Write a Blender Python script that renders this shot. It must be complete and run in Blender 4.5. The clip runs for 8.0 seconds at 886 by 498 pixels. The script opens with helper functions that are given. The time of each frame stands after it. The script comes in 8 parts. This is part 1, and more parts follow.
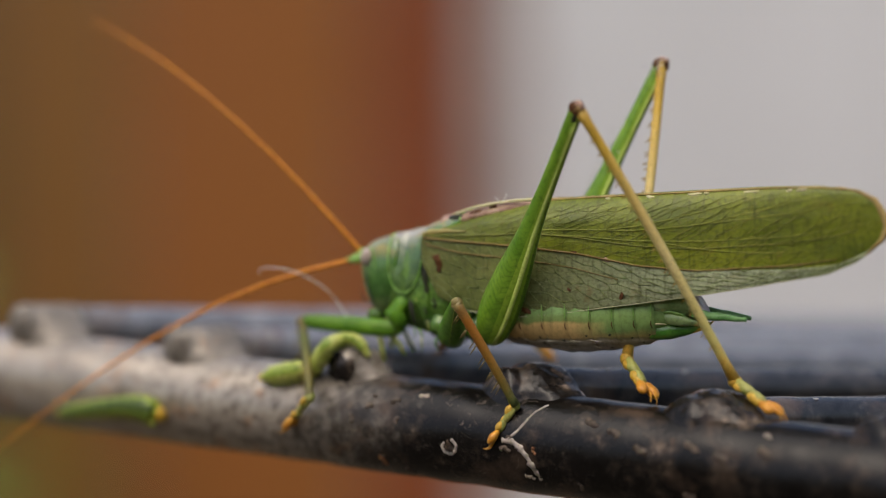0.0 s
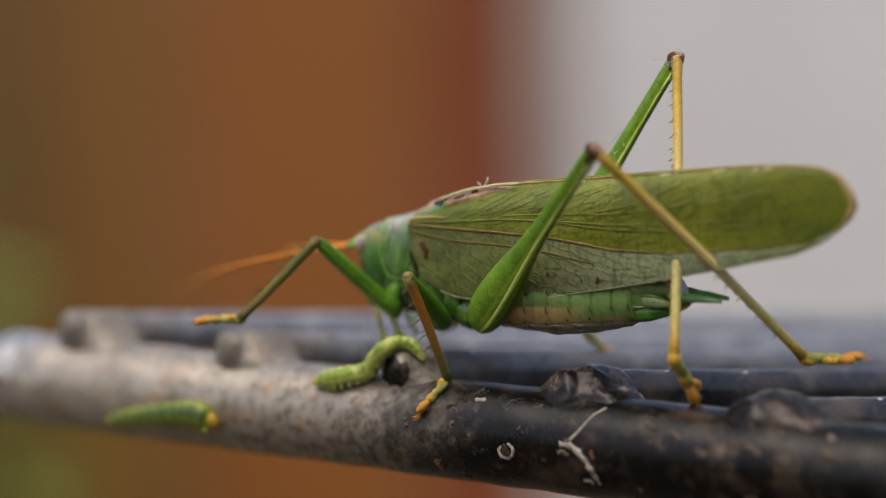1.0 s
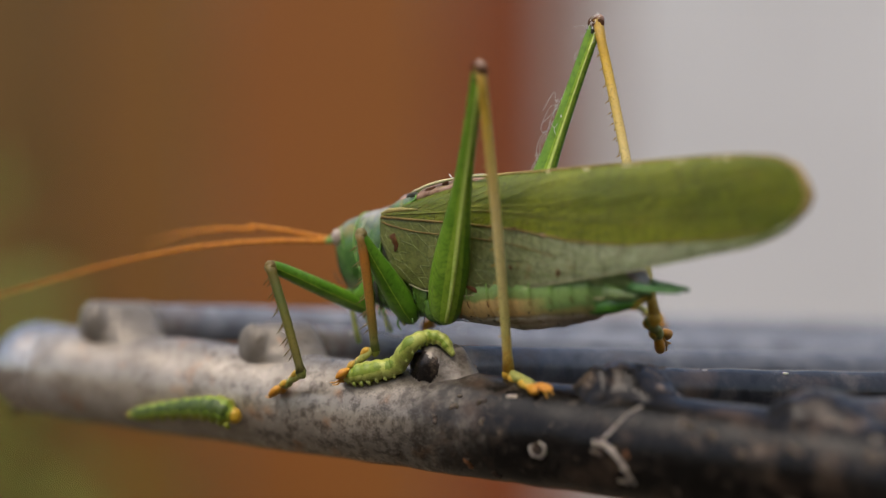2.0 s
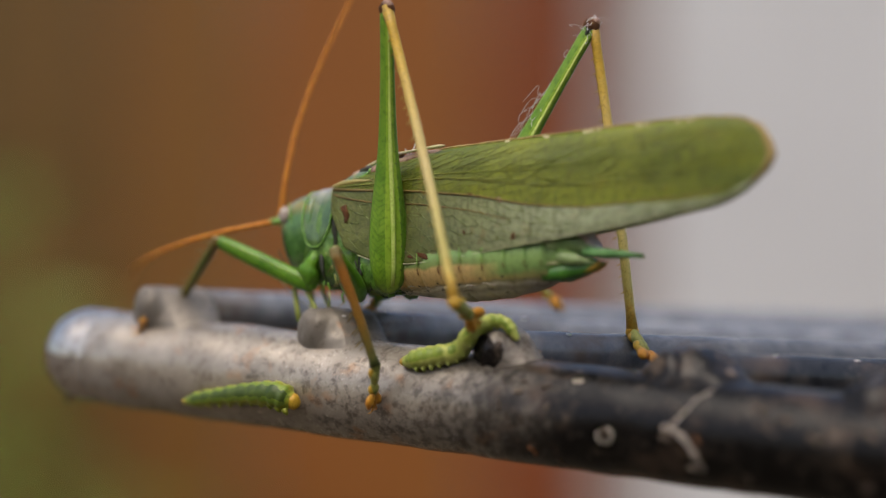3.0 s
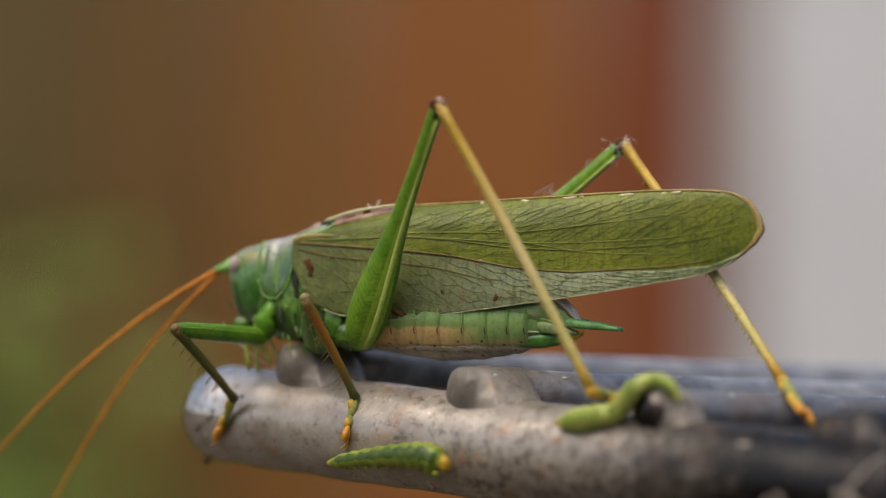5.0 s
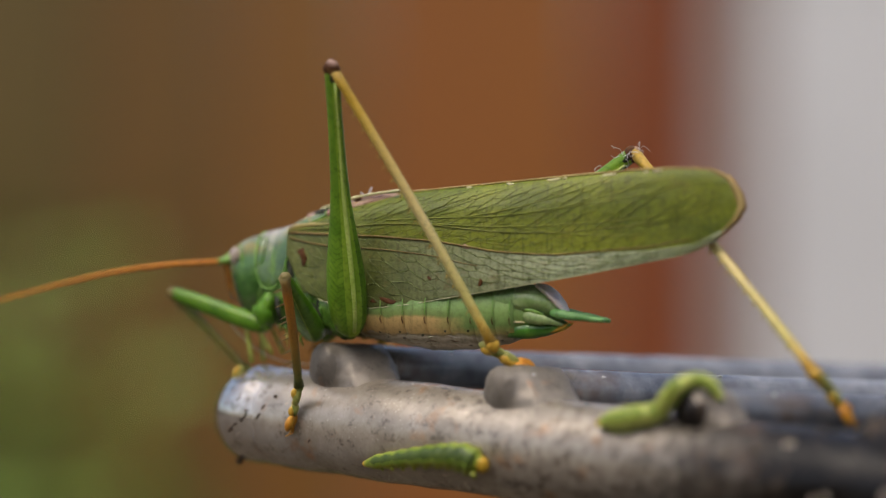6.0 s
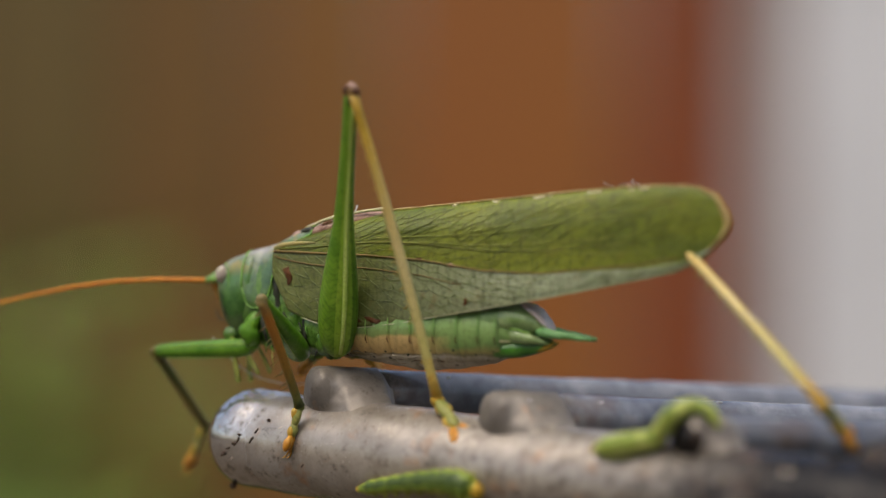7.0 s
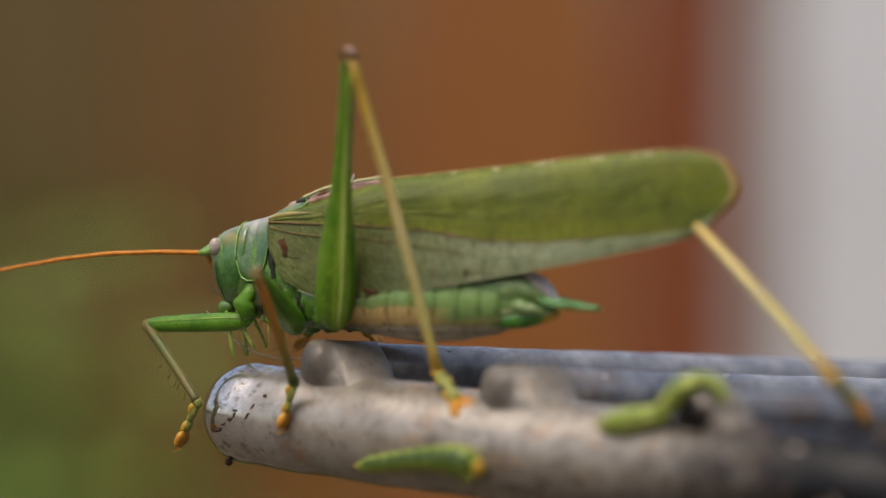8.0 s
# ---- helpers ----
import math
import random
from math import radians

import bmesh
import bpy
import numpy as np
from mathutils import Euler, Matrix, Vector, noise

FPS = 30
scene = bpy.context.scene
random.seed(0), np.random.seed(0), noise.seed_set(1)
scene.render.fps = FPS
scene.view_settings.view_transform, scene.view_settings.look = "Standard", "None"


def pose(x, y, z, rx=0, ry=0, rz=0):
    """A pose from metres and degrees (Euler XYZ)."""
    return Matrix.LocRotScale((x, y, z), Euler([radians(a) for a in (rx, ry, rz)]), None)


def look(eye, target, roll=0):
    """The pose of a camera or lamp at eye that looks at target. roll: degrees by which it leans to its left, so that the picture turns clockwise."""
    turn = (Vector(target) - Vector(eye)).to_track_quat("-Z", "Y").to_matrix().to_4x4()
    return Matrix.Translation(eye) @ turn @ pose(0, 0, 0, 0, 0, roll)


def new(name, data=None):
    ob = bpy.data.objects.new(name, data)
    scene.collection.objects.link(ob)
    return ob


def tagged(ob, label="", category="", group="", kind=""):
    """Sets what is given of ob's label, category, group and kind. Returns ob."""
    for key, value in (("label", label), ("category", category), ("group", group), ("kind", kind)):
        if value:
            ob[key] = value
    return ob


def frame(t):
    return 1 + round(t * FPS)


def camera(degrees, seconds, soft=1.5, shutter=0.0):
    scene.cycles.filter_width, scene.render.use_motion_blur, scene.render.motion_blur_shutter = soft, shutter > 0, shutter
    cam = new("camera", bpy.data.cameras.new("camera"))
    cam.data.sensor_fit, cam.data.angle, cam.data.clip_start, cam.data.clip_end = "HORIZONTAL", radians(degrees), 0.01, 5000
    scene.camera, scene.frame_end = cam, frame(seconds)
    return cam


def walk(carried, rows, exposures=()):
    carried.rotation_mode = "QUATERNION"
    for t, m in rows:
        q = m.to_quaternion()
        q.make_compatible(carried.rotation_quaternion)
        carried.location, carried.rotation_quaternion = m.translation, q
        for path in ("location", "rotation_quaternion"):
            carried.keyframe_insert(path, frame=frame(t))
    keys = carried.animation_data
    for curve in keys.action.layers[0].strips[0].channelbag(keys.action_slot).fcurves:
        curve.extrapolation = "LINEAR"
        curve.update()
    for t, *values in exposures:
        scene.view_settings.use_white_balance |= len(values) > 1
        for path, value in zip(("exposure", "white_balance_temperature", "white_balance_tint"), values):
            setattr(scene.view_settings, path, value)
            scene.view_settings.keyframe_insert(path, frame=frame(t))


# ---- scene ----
MM = 0.001


def keys(*rows):
    """Rows of seconds, millimetres and degrees as rows for walk()."""
    return [(r[0], pose(r[1] * MM, r[2] * MM, r[3] * MM, r[4], r[5], r[6])) for r in rows]


# ---- camera: a macro lens held in the air before the bar ----
cam = camera(20, 8.0, soft=1.3)
cam.data.dof.use_dof = True
cam.data.dof.focus_distance = 0.2385
cam.data.dof.aperture_fstop = 8.0
walk(cam, keys(*[
    (0, 5.788, -254.743, 807.004, 86, .18, -3.31),
    (.2, 5.797, -255.248, 807.514, 85.81, -.41, -3.14),
    (.5, 5.463, -253.075, 807.262, 85.98, .16, -3.44),
    (.7, 6.317, -252.192, 807.221, 86.05, -.02, -2.94),
    (1, 6.152, -250.617, 806.879, 86, .87, -2.08),
    (1.2, 6.159, -247.628, 805.862, 86.2, .22, -1.63),
    (2.3, 5.844, -242.544, 802.171, 86.88, .15, -1.34),
    (2.5, 4.297, -241.432, 801.362, 87.15, .26, -1.37),
    (2.7, 4.048, -239.914, 799.975, 87.29, -.01, -.94),
    (3, 3.057, -238.691, 798.595, 87.24, -.19, -.65),
    (3.2, 2.032, -238.429, 798.266, 87.44, -.1, -.15),
    (3.5, 0, -237, 800, 87, 0, 0),
    (3.7, -1.035, -236.627, 799.814, 87.26, -.01, -.18),
    (4, -1.776, -236.806, 800.094, 87.44, -.04, .31),
    (4.3, -2.636, -234.628, 799.801, 87.67, .09, .68),
    (4.5, -1.471, -232.815, 799.699, 87.65, .13, 1.12),
    (4.8, -2.458, -230.063, 799.312, 88.05, .1, 1.34),
    (5, -2.047, -229.882, 798.84, 88.35, -.02, 1.61),
    (5.2, -3.496, -229.806, 798.855, 88.3, .22, 1.58),
    (6.3, -5.425, -225.922, 798.307, 88.38, -.19, 1.86),
    (6.5, -3.386, -225.467, 797.577, 88.83, -.37, 2.24),
    (7, -2.179, -223.139, 798.798, 88.78, -.2, 2.38),
    (7.5, -2.318, -220.012, 799.393, 88.34, -.01, 2.26),
    (8, -2.777, -217.394, 799.563, 87.89, .08, 2.27)]))

# ---- light: a bright, hazy sky, the sun soft behind it ----
world = bpy.data.worlds.new("sky")
scene.world = world
world.use_nodes = True
wn = world.node_tree.nodes
sky = wn.new("ShaderNodeTexSky")
sky.sky_type = "NISHITA"
sky.sun_disc = False
sky.sun_elevation = radians(66)
sky.sun_rotation = radians(214)
sky.dust_density = 5.5
sky.air_density = 1.0
wn["Background"].inputs["Strength"].default_value = 0.18
world.node_tree.links.new(sky.outputs["Color"], wn["Background"].inputs["Color"])
sun_data = bpy.data.lights.new("sun", "SUN")
sun_data.energy = 0.7
sun_data.angle = radians(60)
sun_data.color = (1.0, 0.91, 0.78)
sun = new("sun", sun_data)
sun.matrix_world = look((-0.6, -0.5, 3.4), (0, 0, 0.78))
scene.view_settings.exposure = 0.23


# ---- materials ----
def nodes_of(name):
    m = bpy.data.materials.new(name)
    m.use_nodes = True
    t = m.node_tree
    return m, t, t.nodes["Principled BSDF"]


def ramp(t, source, stops):
    r = t.nodes.new("ShaderNodeValToRGB")
    e = r.color_ramp.elements
    while len(e) < len(stops):
        e.new(0.5)
    for el, (p, c) in zip(e, stops):
        el.position, el.color = p, (*c, 1)
    t.links.new(source, r.inputs["Fac"])
    return r.outputs["Color"]


def noise_tex(t, scale, detail=4.0, rough=0.55, coords="Object", stretch=(1, 1, 1), distortion=0.0):
    c = t.nodes.new("ShaderNodeTexCoord")
    mp = t.nodes.new("ShaderNodeMapping")
    mp.inputs["Scale"].default_value = stretch
    n = t.nodes.new("ShaderNodeTexNoise")
    n.inputs["Scale"].default_value = scale
    n.inputs["Detail"].default_value = detail
    n.inputs["Roughness"].default_value = rough
    n.inputs["Distortion"].default_value = distortion
    t.links.new(c.outputs[coords], mp.inputs["Vector"])
    t.links.new(mp.outputs["Vector"], n.inputs["Vector"])
    return n.outputs["Fac"]


def mixed(t, a, b, fac, kind="MIX"):
    m = t.nodes.new("ShaderNodeMix")
    m.data_type = "RGBA"
    m.blend_type = kind
    for s, v in ((m.inputs[0], fac), (m.inputs[6], a), (m.inputs[7], b)):
        if isinstance(v, bpy.types.NodeSocket):
            t.links.new(v, s)
        elif isinstance(v, tuple):
            s.default_value = (*v, 1)
        else:
            s.default_value = v
    return m.outputs[2]


def maths(t, op, a, b=0.0, clamp=False):
    m = t.nodes.new("ShaderNodeMath")
    m.operation = op
    m.use_clamp = clamp
    for s, v in ((m.inputs[0], a), (m.inputs[1], b)):
        if isinstance(v, bpy.types.NodeSocket):
            t.links.new(v, s)
        else:
            s.default_value = v
    return m.outputs[0]


def coord(t, axis, coords="Object"):
    c = t.nodes.new("ShaderNodeTexCoord")
    s = t.nodes.new("ShaderNodeSeparateXYZ")
    t.links.new(c.outputs[coords], s.inputs[0])
    return s.outputs[axis]


def fit_range(t, v, a, b):
    m = t.nodes.new("ShaderNodeMapRange")
    m.inputs["From Min"].default_value, m.inputs["From Max"].default_value = a, b
    t.links.new(v, m.inputs["Value"])
    return m.outputs["Result"]


def bump(t, bsdf, height, strength, distance):
    b = t.nodes.new("ShaderNodeBump")
    b.inputs["Strength"].default_value = strength
    b.inputs["Distance"].default_value = distance
    t.links.new(height, b.inputs["Height"])
    t.links.new(b.outputs["Normal"], bsdf.inputs["Normal"])


def skin(name, dark, light, rough=0.4, scale=900.0, relief=0.35, sheen=0.32, fine=None, stripe=None):
    """Insect skin: two tones in blotches, fine grain and a faint gloss."""
    m, t, b = nodes_of(name)
    big = noise_tex(t, scale, 5)
    grain = noise_tex(t, fine or scale * 6, 3)
    c = ramp(t, big, [(0.3, dark), (0.7, light)])
    c = mixed(t, c, tuple(v * 0.5 for v in dark), maths(t, "MULTIPLY", fit_range(t, grain, 0.5, 0.72), 0.6))
    if stripe:  # brown band down the middle of the back, paled where it carries sky sheen
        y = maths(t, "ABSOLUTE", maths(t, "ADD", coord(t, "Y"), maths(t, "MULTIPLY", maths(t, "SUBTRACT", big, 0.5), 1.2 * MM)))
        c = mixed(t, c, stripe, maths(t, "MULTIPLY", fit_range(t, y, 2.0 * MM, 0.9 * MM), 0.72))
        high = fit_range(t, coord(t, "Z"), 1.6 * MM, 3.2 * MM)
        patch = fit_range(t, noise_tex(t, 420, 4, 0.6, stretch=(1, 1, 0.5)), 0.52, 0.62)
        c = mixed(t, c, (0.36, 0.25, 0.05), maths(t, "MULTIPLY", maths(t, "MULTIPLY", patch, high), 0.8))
    t.links.new(c, b.inputs["Base Color"])
    b.inputs["Roughness"].default_value = rough
    b.inputs["Specular IOR Level"].default_value = sheen
    b.inputs["Subsurface Weight"].default_value = 0.12
    b.inputs["Subsurface Radius"].default_value = (0.4 * MM, 0.6 * MM, 0.2 * MM)
    b.inputs["Subsurface Scale"].default_value = 1.0
    bump(t, b, maths(t, "ADD", grain, maths(t, "MULTIPLY", big, 0.8)), relief, 0.07 * MM)
    return m


def along(name, stops, length, rough=0.45, scale=1500.0):
    """Skin that changes its colour along a limb, from its root (x = 0) to its end."""
    m, t, b = nodes_of(name)
    x = fit_range(t, coord(t, "X"), 0.0, length * MM)
    wob = maths(t, "MULTIPLY", maths(t, "SUBTRACT", noise_tex(t, scale, 4), 0.5), 0.22)
    c = ramp(t, maths(t, "ADD", x, wob), stops)
    grain = noise_tex(t, scale * 4, 3)
    c = mixed(t, c, (0.05, 0.035, 0.01), maths(t, "MULTIPLY", fit_range(t, grain, 0.5, 0.72), 0.55))
    t.links.new(c, b.inputs["Base Color"])
    b.inputs["Roughness"].default_value = rough
    b.inputs["Specular IOR Level"].default_value = 0.35
    b.inputs["Subsurface Weight"].default_value = 0.1
    b.inputs["Subsurface Radius"].default_value = (0.4 * MM, 0.5 * MM, 0.2 * MM)
    b.inputs["Subsurface Scale"].default_value = 1.0
    bump(t, b, grain, 0.3, 0.04 * MM)
    return m


GREEN = skin("leg_green", (0.055, 0.16, 0.008), (0.13, 0.28, 0.02), 0.3, 420, 0.5)


def thigh_skin(name, dark, light):
    """Thigh of a hind leg: rows of fine herringbone furrows."""
    m = skin(name, dark, light, 0.34, 420, 0.4)
    t = m.node_tree
    b = t.nodes["Principled BSDF"]
    bend = maths(t, "MULTIPLY", maths(t, "ABSOLUTE", maths(t, "SUBTRACT", coord(t, "Z"), 0.25 * MM)), 0.8)
    way = maths(t, "ADD", maths(t, "SUBTRACT", coord(t, "X"), bend), maths(t, "MULTIPLY", maths(t, "SUBTRACT", noise_tex(t, 900, 3), 0.5), 0.7 * MM))
    wave = maths(t, "SINE", maths(t, "MULTIPLY", way, 2 * math.pi / (0.62 * MM)))
    fade = fit_range(t, coord(t, "X"), 17 * MM, 10 * MM)
    line = maths(t, "MULTIPLY", fit_range(t, wave, 0.35, 1.0), fade)
    old = b.inputs["Base Color"].links[0].from_socket
    t.links.new(mixed(t, old, tuple(v * 0.45 for v in dark), maths(t, "MULTIPLY", line, 0.3)), b.inputs["Base Color"])
    bump(t, b, maths(t, "MULTIPLY", line, -1.0), 0.16, 0.05 * MM)
    return m


THIGH = thigh_skin("thigh_green", (0.085, 0.195, 0.009), (0.185, 0.325, 0.025))
PALE_RIDGE = skin("pale_ridge", (0.36, 0.50, 0.08), (0.52, 0.62, 0.16), 0.45)
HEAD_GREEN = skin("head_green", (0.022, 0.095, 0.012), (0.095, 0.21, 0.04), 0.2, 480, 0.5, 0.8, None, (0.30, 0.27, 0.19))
# The stripe's pale tone includes the whitish sky sheen on the shield's top.
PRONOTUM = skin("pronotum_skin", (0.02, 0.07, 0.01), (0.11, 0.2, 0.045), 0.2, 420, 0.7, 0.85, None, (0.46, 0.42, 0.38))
RIM = skin("rim_green", (0.14, 0.32, 0.05), (0.26, 0.46, 0.10), 0.3)
THORAX = skin("thorax_skin", (0.012, 0.055, 0.005), (0.16, 0.3, 0.045), 0.26, 560, 1.0, 0.6)
BROWN = skin("brown_skin", (0.05, 0.02, 0.008), (0.13, 0.055, 0.02), 0.6, 900, 0.35, 0.12)
ROSE = skin("rosy_skin", (0.13, 0.05, 0.025), (0.46, 0.31, 0.22), 0.42, 520)
ROSE_PALE = skin("pale_rose_skin", (0.55, 0.42, 0.35), (0.78, 0.71, 0.65), 0.4, 700)
TAIL_TEAL = skin("tail_teal", (0.09, 0.24, 0.06), (0.21, 0.41, 0.15), 0.35, 700)
TAIL_RING = skin("tail_ring", (0.14, 0.25, 0.07), (0.27, 0.39, 0.15), 0.4, 600)
EYE = skin("eye_skin", (0.34, 0.27, 0.22), (0.52, 0.45, 0.37), 0.2, 1500)
ORANGE = skin("antenna_orange", (0.46, 0.14, 0.008), (0.66, 0.25, 0.015), 0.5, 1200)
YELLOW = skin("foot_yellow", (0.40, 0.22, 0.02), (0.62, 0.40, 0.05), 0.4, 900)
FOOT_GREEN = skin("foot_green", (0.14, 0.17, 0.03), (0.34, 0.33, 0.08), 0.4, 900)
FOOT_ORANGE = skin("foot_orange", (0.42, 0.15, 0.012), (0.64, 0.32, 0.03), 0.4, 900)
WHITE_HAIR = skin("white_hair", (0.5, 0.48, 0.44), (0.7, 0.68, 0.64), 0.5)
HIND_TIBIA = along("hind_tibia_skin", [(0.0, (0.34, 0.22, 0.04)), (0.12, (0.58, 0.36, 0.035)), (0.55, (0.67, 0.54, 0.22)), (0.85, (0.54, 0.47, 0.14)), (1.0, (0.55, 0.30, 0.03))], 29.8)
FRONT_TIBIA = along("front_tibia_skin", [(0.0, (0.15, 0.10, 0.02)), (0.25, (0.09, 0.11, 0.018)), (0.7, (0.15, 0.125, 0.02)), (1.0, (0.08, 0.075, 0.018))], 11)
FORE_TIBIA = along("fore_tibia_skin", [(0.0, (0.20, 0.16, 0.05)), (0.2, (0.33, 0.125, 0.015)), (0.65, (0.25, 0.135, 0.02)), (1.0, (0.08, 0.1, 0.024))], 11)


def wing_skin(name, dark, light, line, cell, line_width, rough, pale=None):
    """Leathery wing: blotched membrane with a net of fine veins."""
    m, t, b = nodes_of(name)
    c = ramp(t, noise_tex(t, 260, 5, stretch=(0.5, 1, 1)), [(0.3, dark), (0.72, light)])
    if pale:
        c = mixed(t, c, pale, maths(t, "MULTIPLY", fit_range(t, coord(t, "X"), 4 * MM, 22 * MM), 0.85))
    tc = t.nodes.new("ShaderNodeTexCoord")
    mp = t.nodes.new("ShaderNodeMapping")
    mp.inputs["Scale"].default_value = (0.62, 0.35, 1.1)
    mp.inputs["Rotation"].default_value = (0, radians(28), 0)
    v = t.nodes.new("ShaderNodeTexVoronoi")
    v.feature = "DISTANCE_TO_EDGE"
    v.inputs["Scale"].default_value = cell
    t.links.new(tc.outputs["Object"], mp.inputs["Vector"])
    t.links.new(mp.outputs["Vector"], v.inputs["Vector"])
    net = maths(t, "SUBTRACT", 1.0, fit_range(t, v.outputs["Distance"], 0.0, line_width), True)
    c = mixed(t, c, line, maths(t, "MULTIPLY", net, 0.22))
    fine = noise_tex(t, 2600, 3)
    c = mixed(t, c, tuple(x * 0.55 for x in dark), maths(t, "MULTIPLY", fit_range(t, fine, 0.48, 0.7), 0.6))
    rung = noise_tex(t, 1500, 2, 0.5, stretch=(1.9, 0.25, 0.25), distortion=0.3)
    c = mixed(t, c, line, maths(t, "MULTIPLY", fit_range(t, rung, 0.56, 0.68), 0.45))
    dirt = fit_range(t, noise_tex(t, 420, 7, 0.75), 0.58, 0.74)
    c = mixed(t, c, (0.17, 0.09, 0.022), maths(t, "MULTIPLY", dirt, 0.6))
    t.links.new(c, b.inputs["Base Color"])
    b.inputs["Roughness"].default_value = rough
    b.inputs["Specular IOR Level"].default_value = 0.35
    b.inputs["Subsurface Weight"].default_value = 0.1
    b.inputs["Subsurface Radius"].default_value = (0.3 * MM, 0.5 * MM, 0.15 * MM)
    b.inputs["Subsurface Scale"].default_value = 1.0
    bump(t, b, maths(t, "ADD", maths(t, "MULTIPLY", net, 0.8), fine), 0.35, 0.06 * MM)
    return m


WING_TOP = wing_skin("wing_olive", (0.08, 0.108, 0.006), (0.222, 0.247, 0.013), (0.04, 0.05, 0.004), 1650, 0.13, 0.45)
# Front tones are darkened for the shade on the wing's side; the rear stays pale.
WING_SIDE = wing_skin("wing_pale", (0.082, 0.10, 0.02), (0.20, 0.215, 0.06), (0.06, 0.065, 0.015), 2900, 0.14, 0.38, (0.40, 0.44, 0.27))
VEIN = skin("vein_skin", (0.085, 0.105, 0.01), (0.2, 0.19, 0.025), 0.5, 300)
VEIN_PALE = skin("vein_pale", (0.16, 0.185, 0.02), (0.27, 0.285, 0.04), 0.45, 300)
VEIN_BROWN = skin("vein_brown", (0.12, 0.075, 0.015), (0.22, 0.15, 0.04), 0.5)
NET_GREEN = skin("net_green", (0.11, 0.14, 0.035), (0.21, 0.245, 0.08), 0.45, 300)
LOW_EDGE = skin("wing_low_edge", (0.26, 0.27, 0.13), (0.44, 0.44, 0.27), 0.45, 500)
TIP_RIM = skin("tip_rim", (0.22, 0.15, 0.04), (0.46, 0.33, 0.13), 0.5, 700)
KNEE = skin("knee_skin", (0.12, 0.14, 0.02), (0.30, 0.25, 0.08), 0.4, 1100)
LIME = skin("thigh_lime", (0.17, 0.315, 0.017), (0.29, 0.43, 0.042), 0.36, 420)
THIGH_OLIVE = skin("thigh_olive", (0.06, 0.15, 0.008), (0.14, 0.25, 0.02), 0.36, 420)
GAP_BLACK = skin("joint_dark", (0.012, 0.014, 0.006), (0.04, 0.045, 0.02), 0.5)
TAIL_GREEN = skin("tail_green", (0.10, 0.26, 0.025), (0.26, 0.42, 0.08), 0.28, 420, 0.5, 0.6)
TAIL_DARK = skin("tail_dark", (0.035, 0.14, 0.012), (0.1, 0.27, 0.03), 0.28, 420, 0.5, 0.6)
TAIL_PALE = skin("tail_pale", (0.16, 0.26, 0.07), (0.32, 0.42, 0.17), 0.3, 500, 0.5, 0.6)
WING_ROOT = skin("wing_root_skin", (0.34, 0.27, 0.08), (0.52, 0.44, 0.18), 0.45, 600)
CREAM = skin("cream_skin", (0.50, 0.46, 0.22), (0.62, 0.58, 0.34), 0.45)


def belly_skin():
    """Abdomen: green back, ochre flank, greyish underside with dark dots."""
    m, t, b = nodes_of("abdomen_skin")
    z = coord(t, "Z")
    wob = maths(t, "MULTIPLY", maths(t, "SUBTRACT", noise_tex(t, 700, 4), 0.5), 0.9 * MM)
    h = fit_range(t, maths(t, "ADD", z, wob), -4.6 * MM, 2.4 * MM)
    # Lowest stops: greyish skin, brightened for light thrown back by the metal.
    c = ramp(t, h, [(0.0, (0.34, 0.31, 0.24)), (0.1, (0.50, 0.46, 0.37)), (0.15, (0.3, 0.27, 0.2)), (0.2, (0.52, 0.47, 0.36)), (0.235, (0.24, 0.19, 0.11)), (0.265, (0.52, 0.35, 0.13)), (0.46, (0.54, 0.37, 0.14)), (0.5, (0.19, 0.26, 0.07)), (0.62, (0.2, 0.33, 0.1)), (1.0, (0.11, 0.24, 0.05))])
    rear = fit_range(t, maths(t, "ADD", coord(t, "X"), maths(t, "MULTIPLY", wob, 3.0)), 9.5 * MM, 13.0 * MM)
    c = mixed(t, c, (0.2, 0.32, 0.09), maths(t, "MULTIPLY", rear, fit_range(t, h, 0.2, 0.36)))
    tc = t.nodes.new("ShaderNodeTexCoord")
    v = t.nodes.new("ShaderNodeTexVoronoi")
    v.inputs["Scale"].default_value = 950
    t.links.new(tc.outputs["Object"], v.inputs["Vector"])
    dots = maths(t, "LESS_THAN", v.outputs["Distance"], 0.17)
    c = mixed(t, c, (0.03, 0.025, 0.015), maths(t, "MULTIPLY", maths(t, "MULTIPLY", dots, fit_range(t, h, 0.3, 0.22)), 0.8))
    grain = noise_tex(t, 2600, 4, 0.7)
    fold = noise_tex(t, 700, 5, 0.7, stretch=(2.2, 1, 0.5))
    c = mixed(t, c, (0.06, 0.07, 0.02), maths(t, "MULTIPLY", fit_range(t, grain, 0.48, 0.7), 0.35))
    c = mixed(t, c, (0.08, 0.08, 0.03), maths(t, "MULTIPLY", fit_range(t, fold, 0.55, 0.7), 0.4))
    b.inputs["Specular IOR Level"].default_value = 0.35
    grain = maths(t, "ADD", grain, maths(t, "MULTIPLY", fold, 2.0))
    t.links.new(c, b.inputs["Base Color"])
    b.inputs["Roughness"].default_value = 0.4
    bump(t, b, grain, 0.5, 0.09 * MM)
    return m


BELLY = belly_skin()
BELLY_PALE = skin("belly_pale", (0.3, 0.26, 0.18), (0.52, 0.47, 0.36), 0.5, 900)


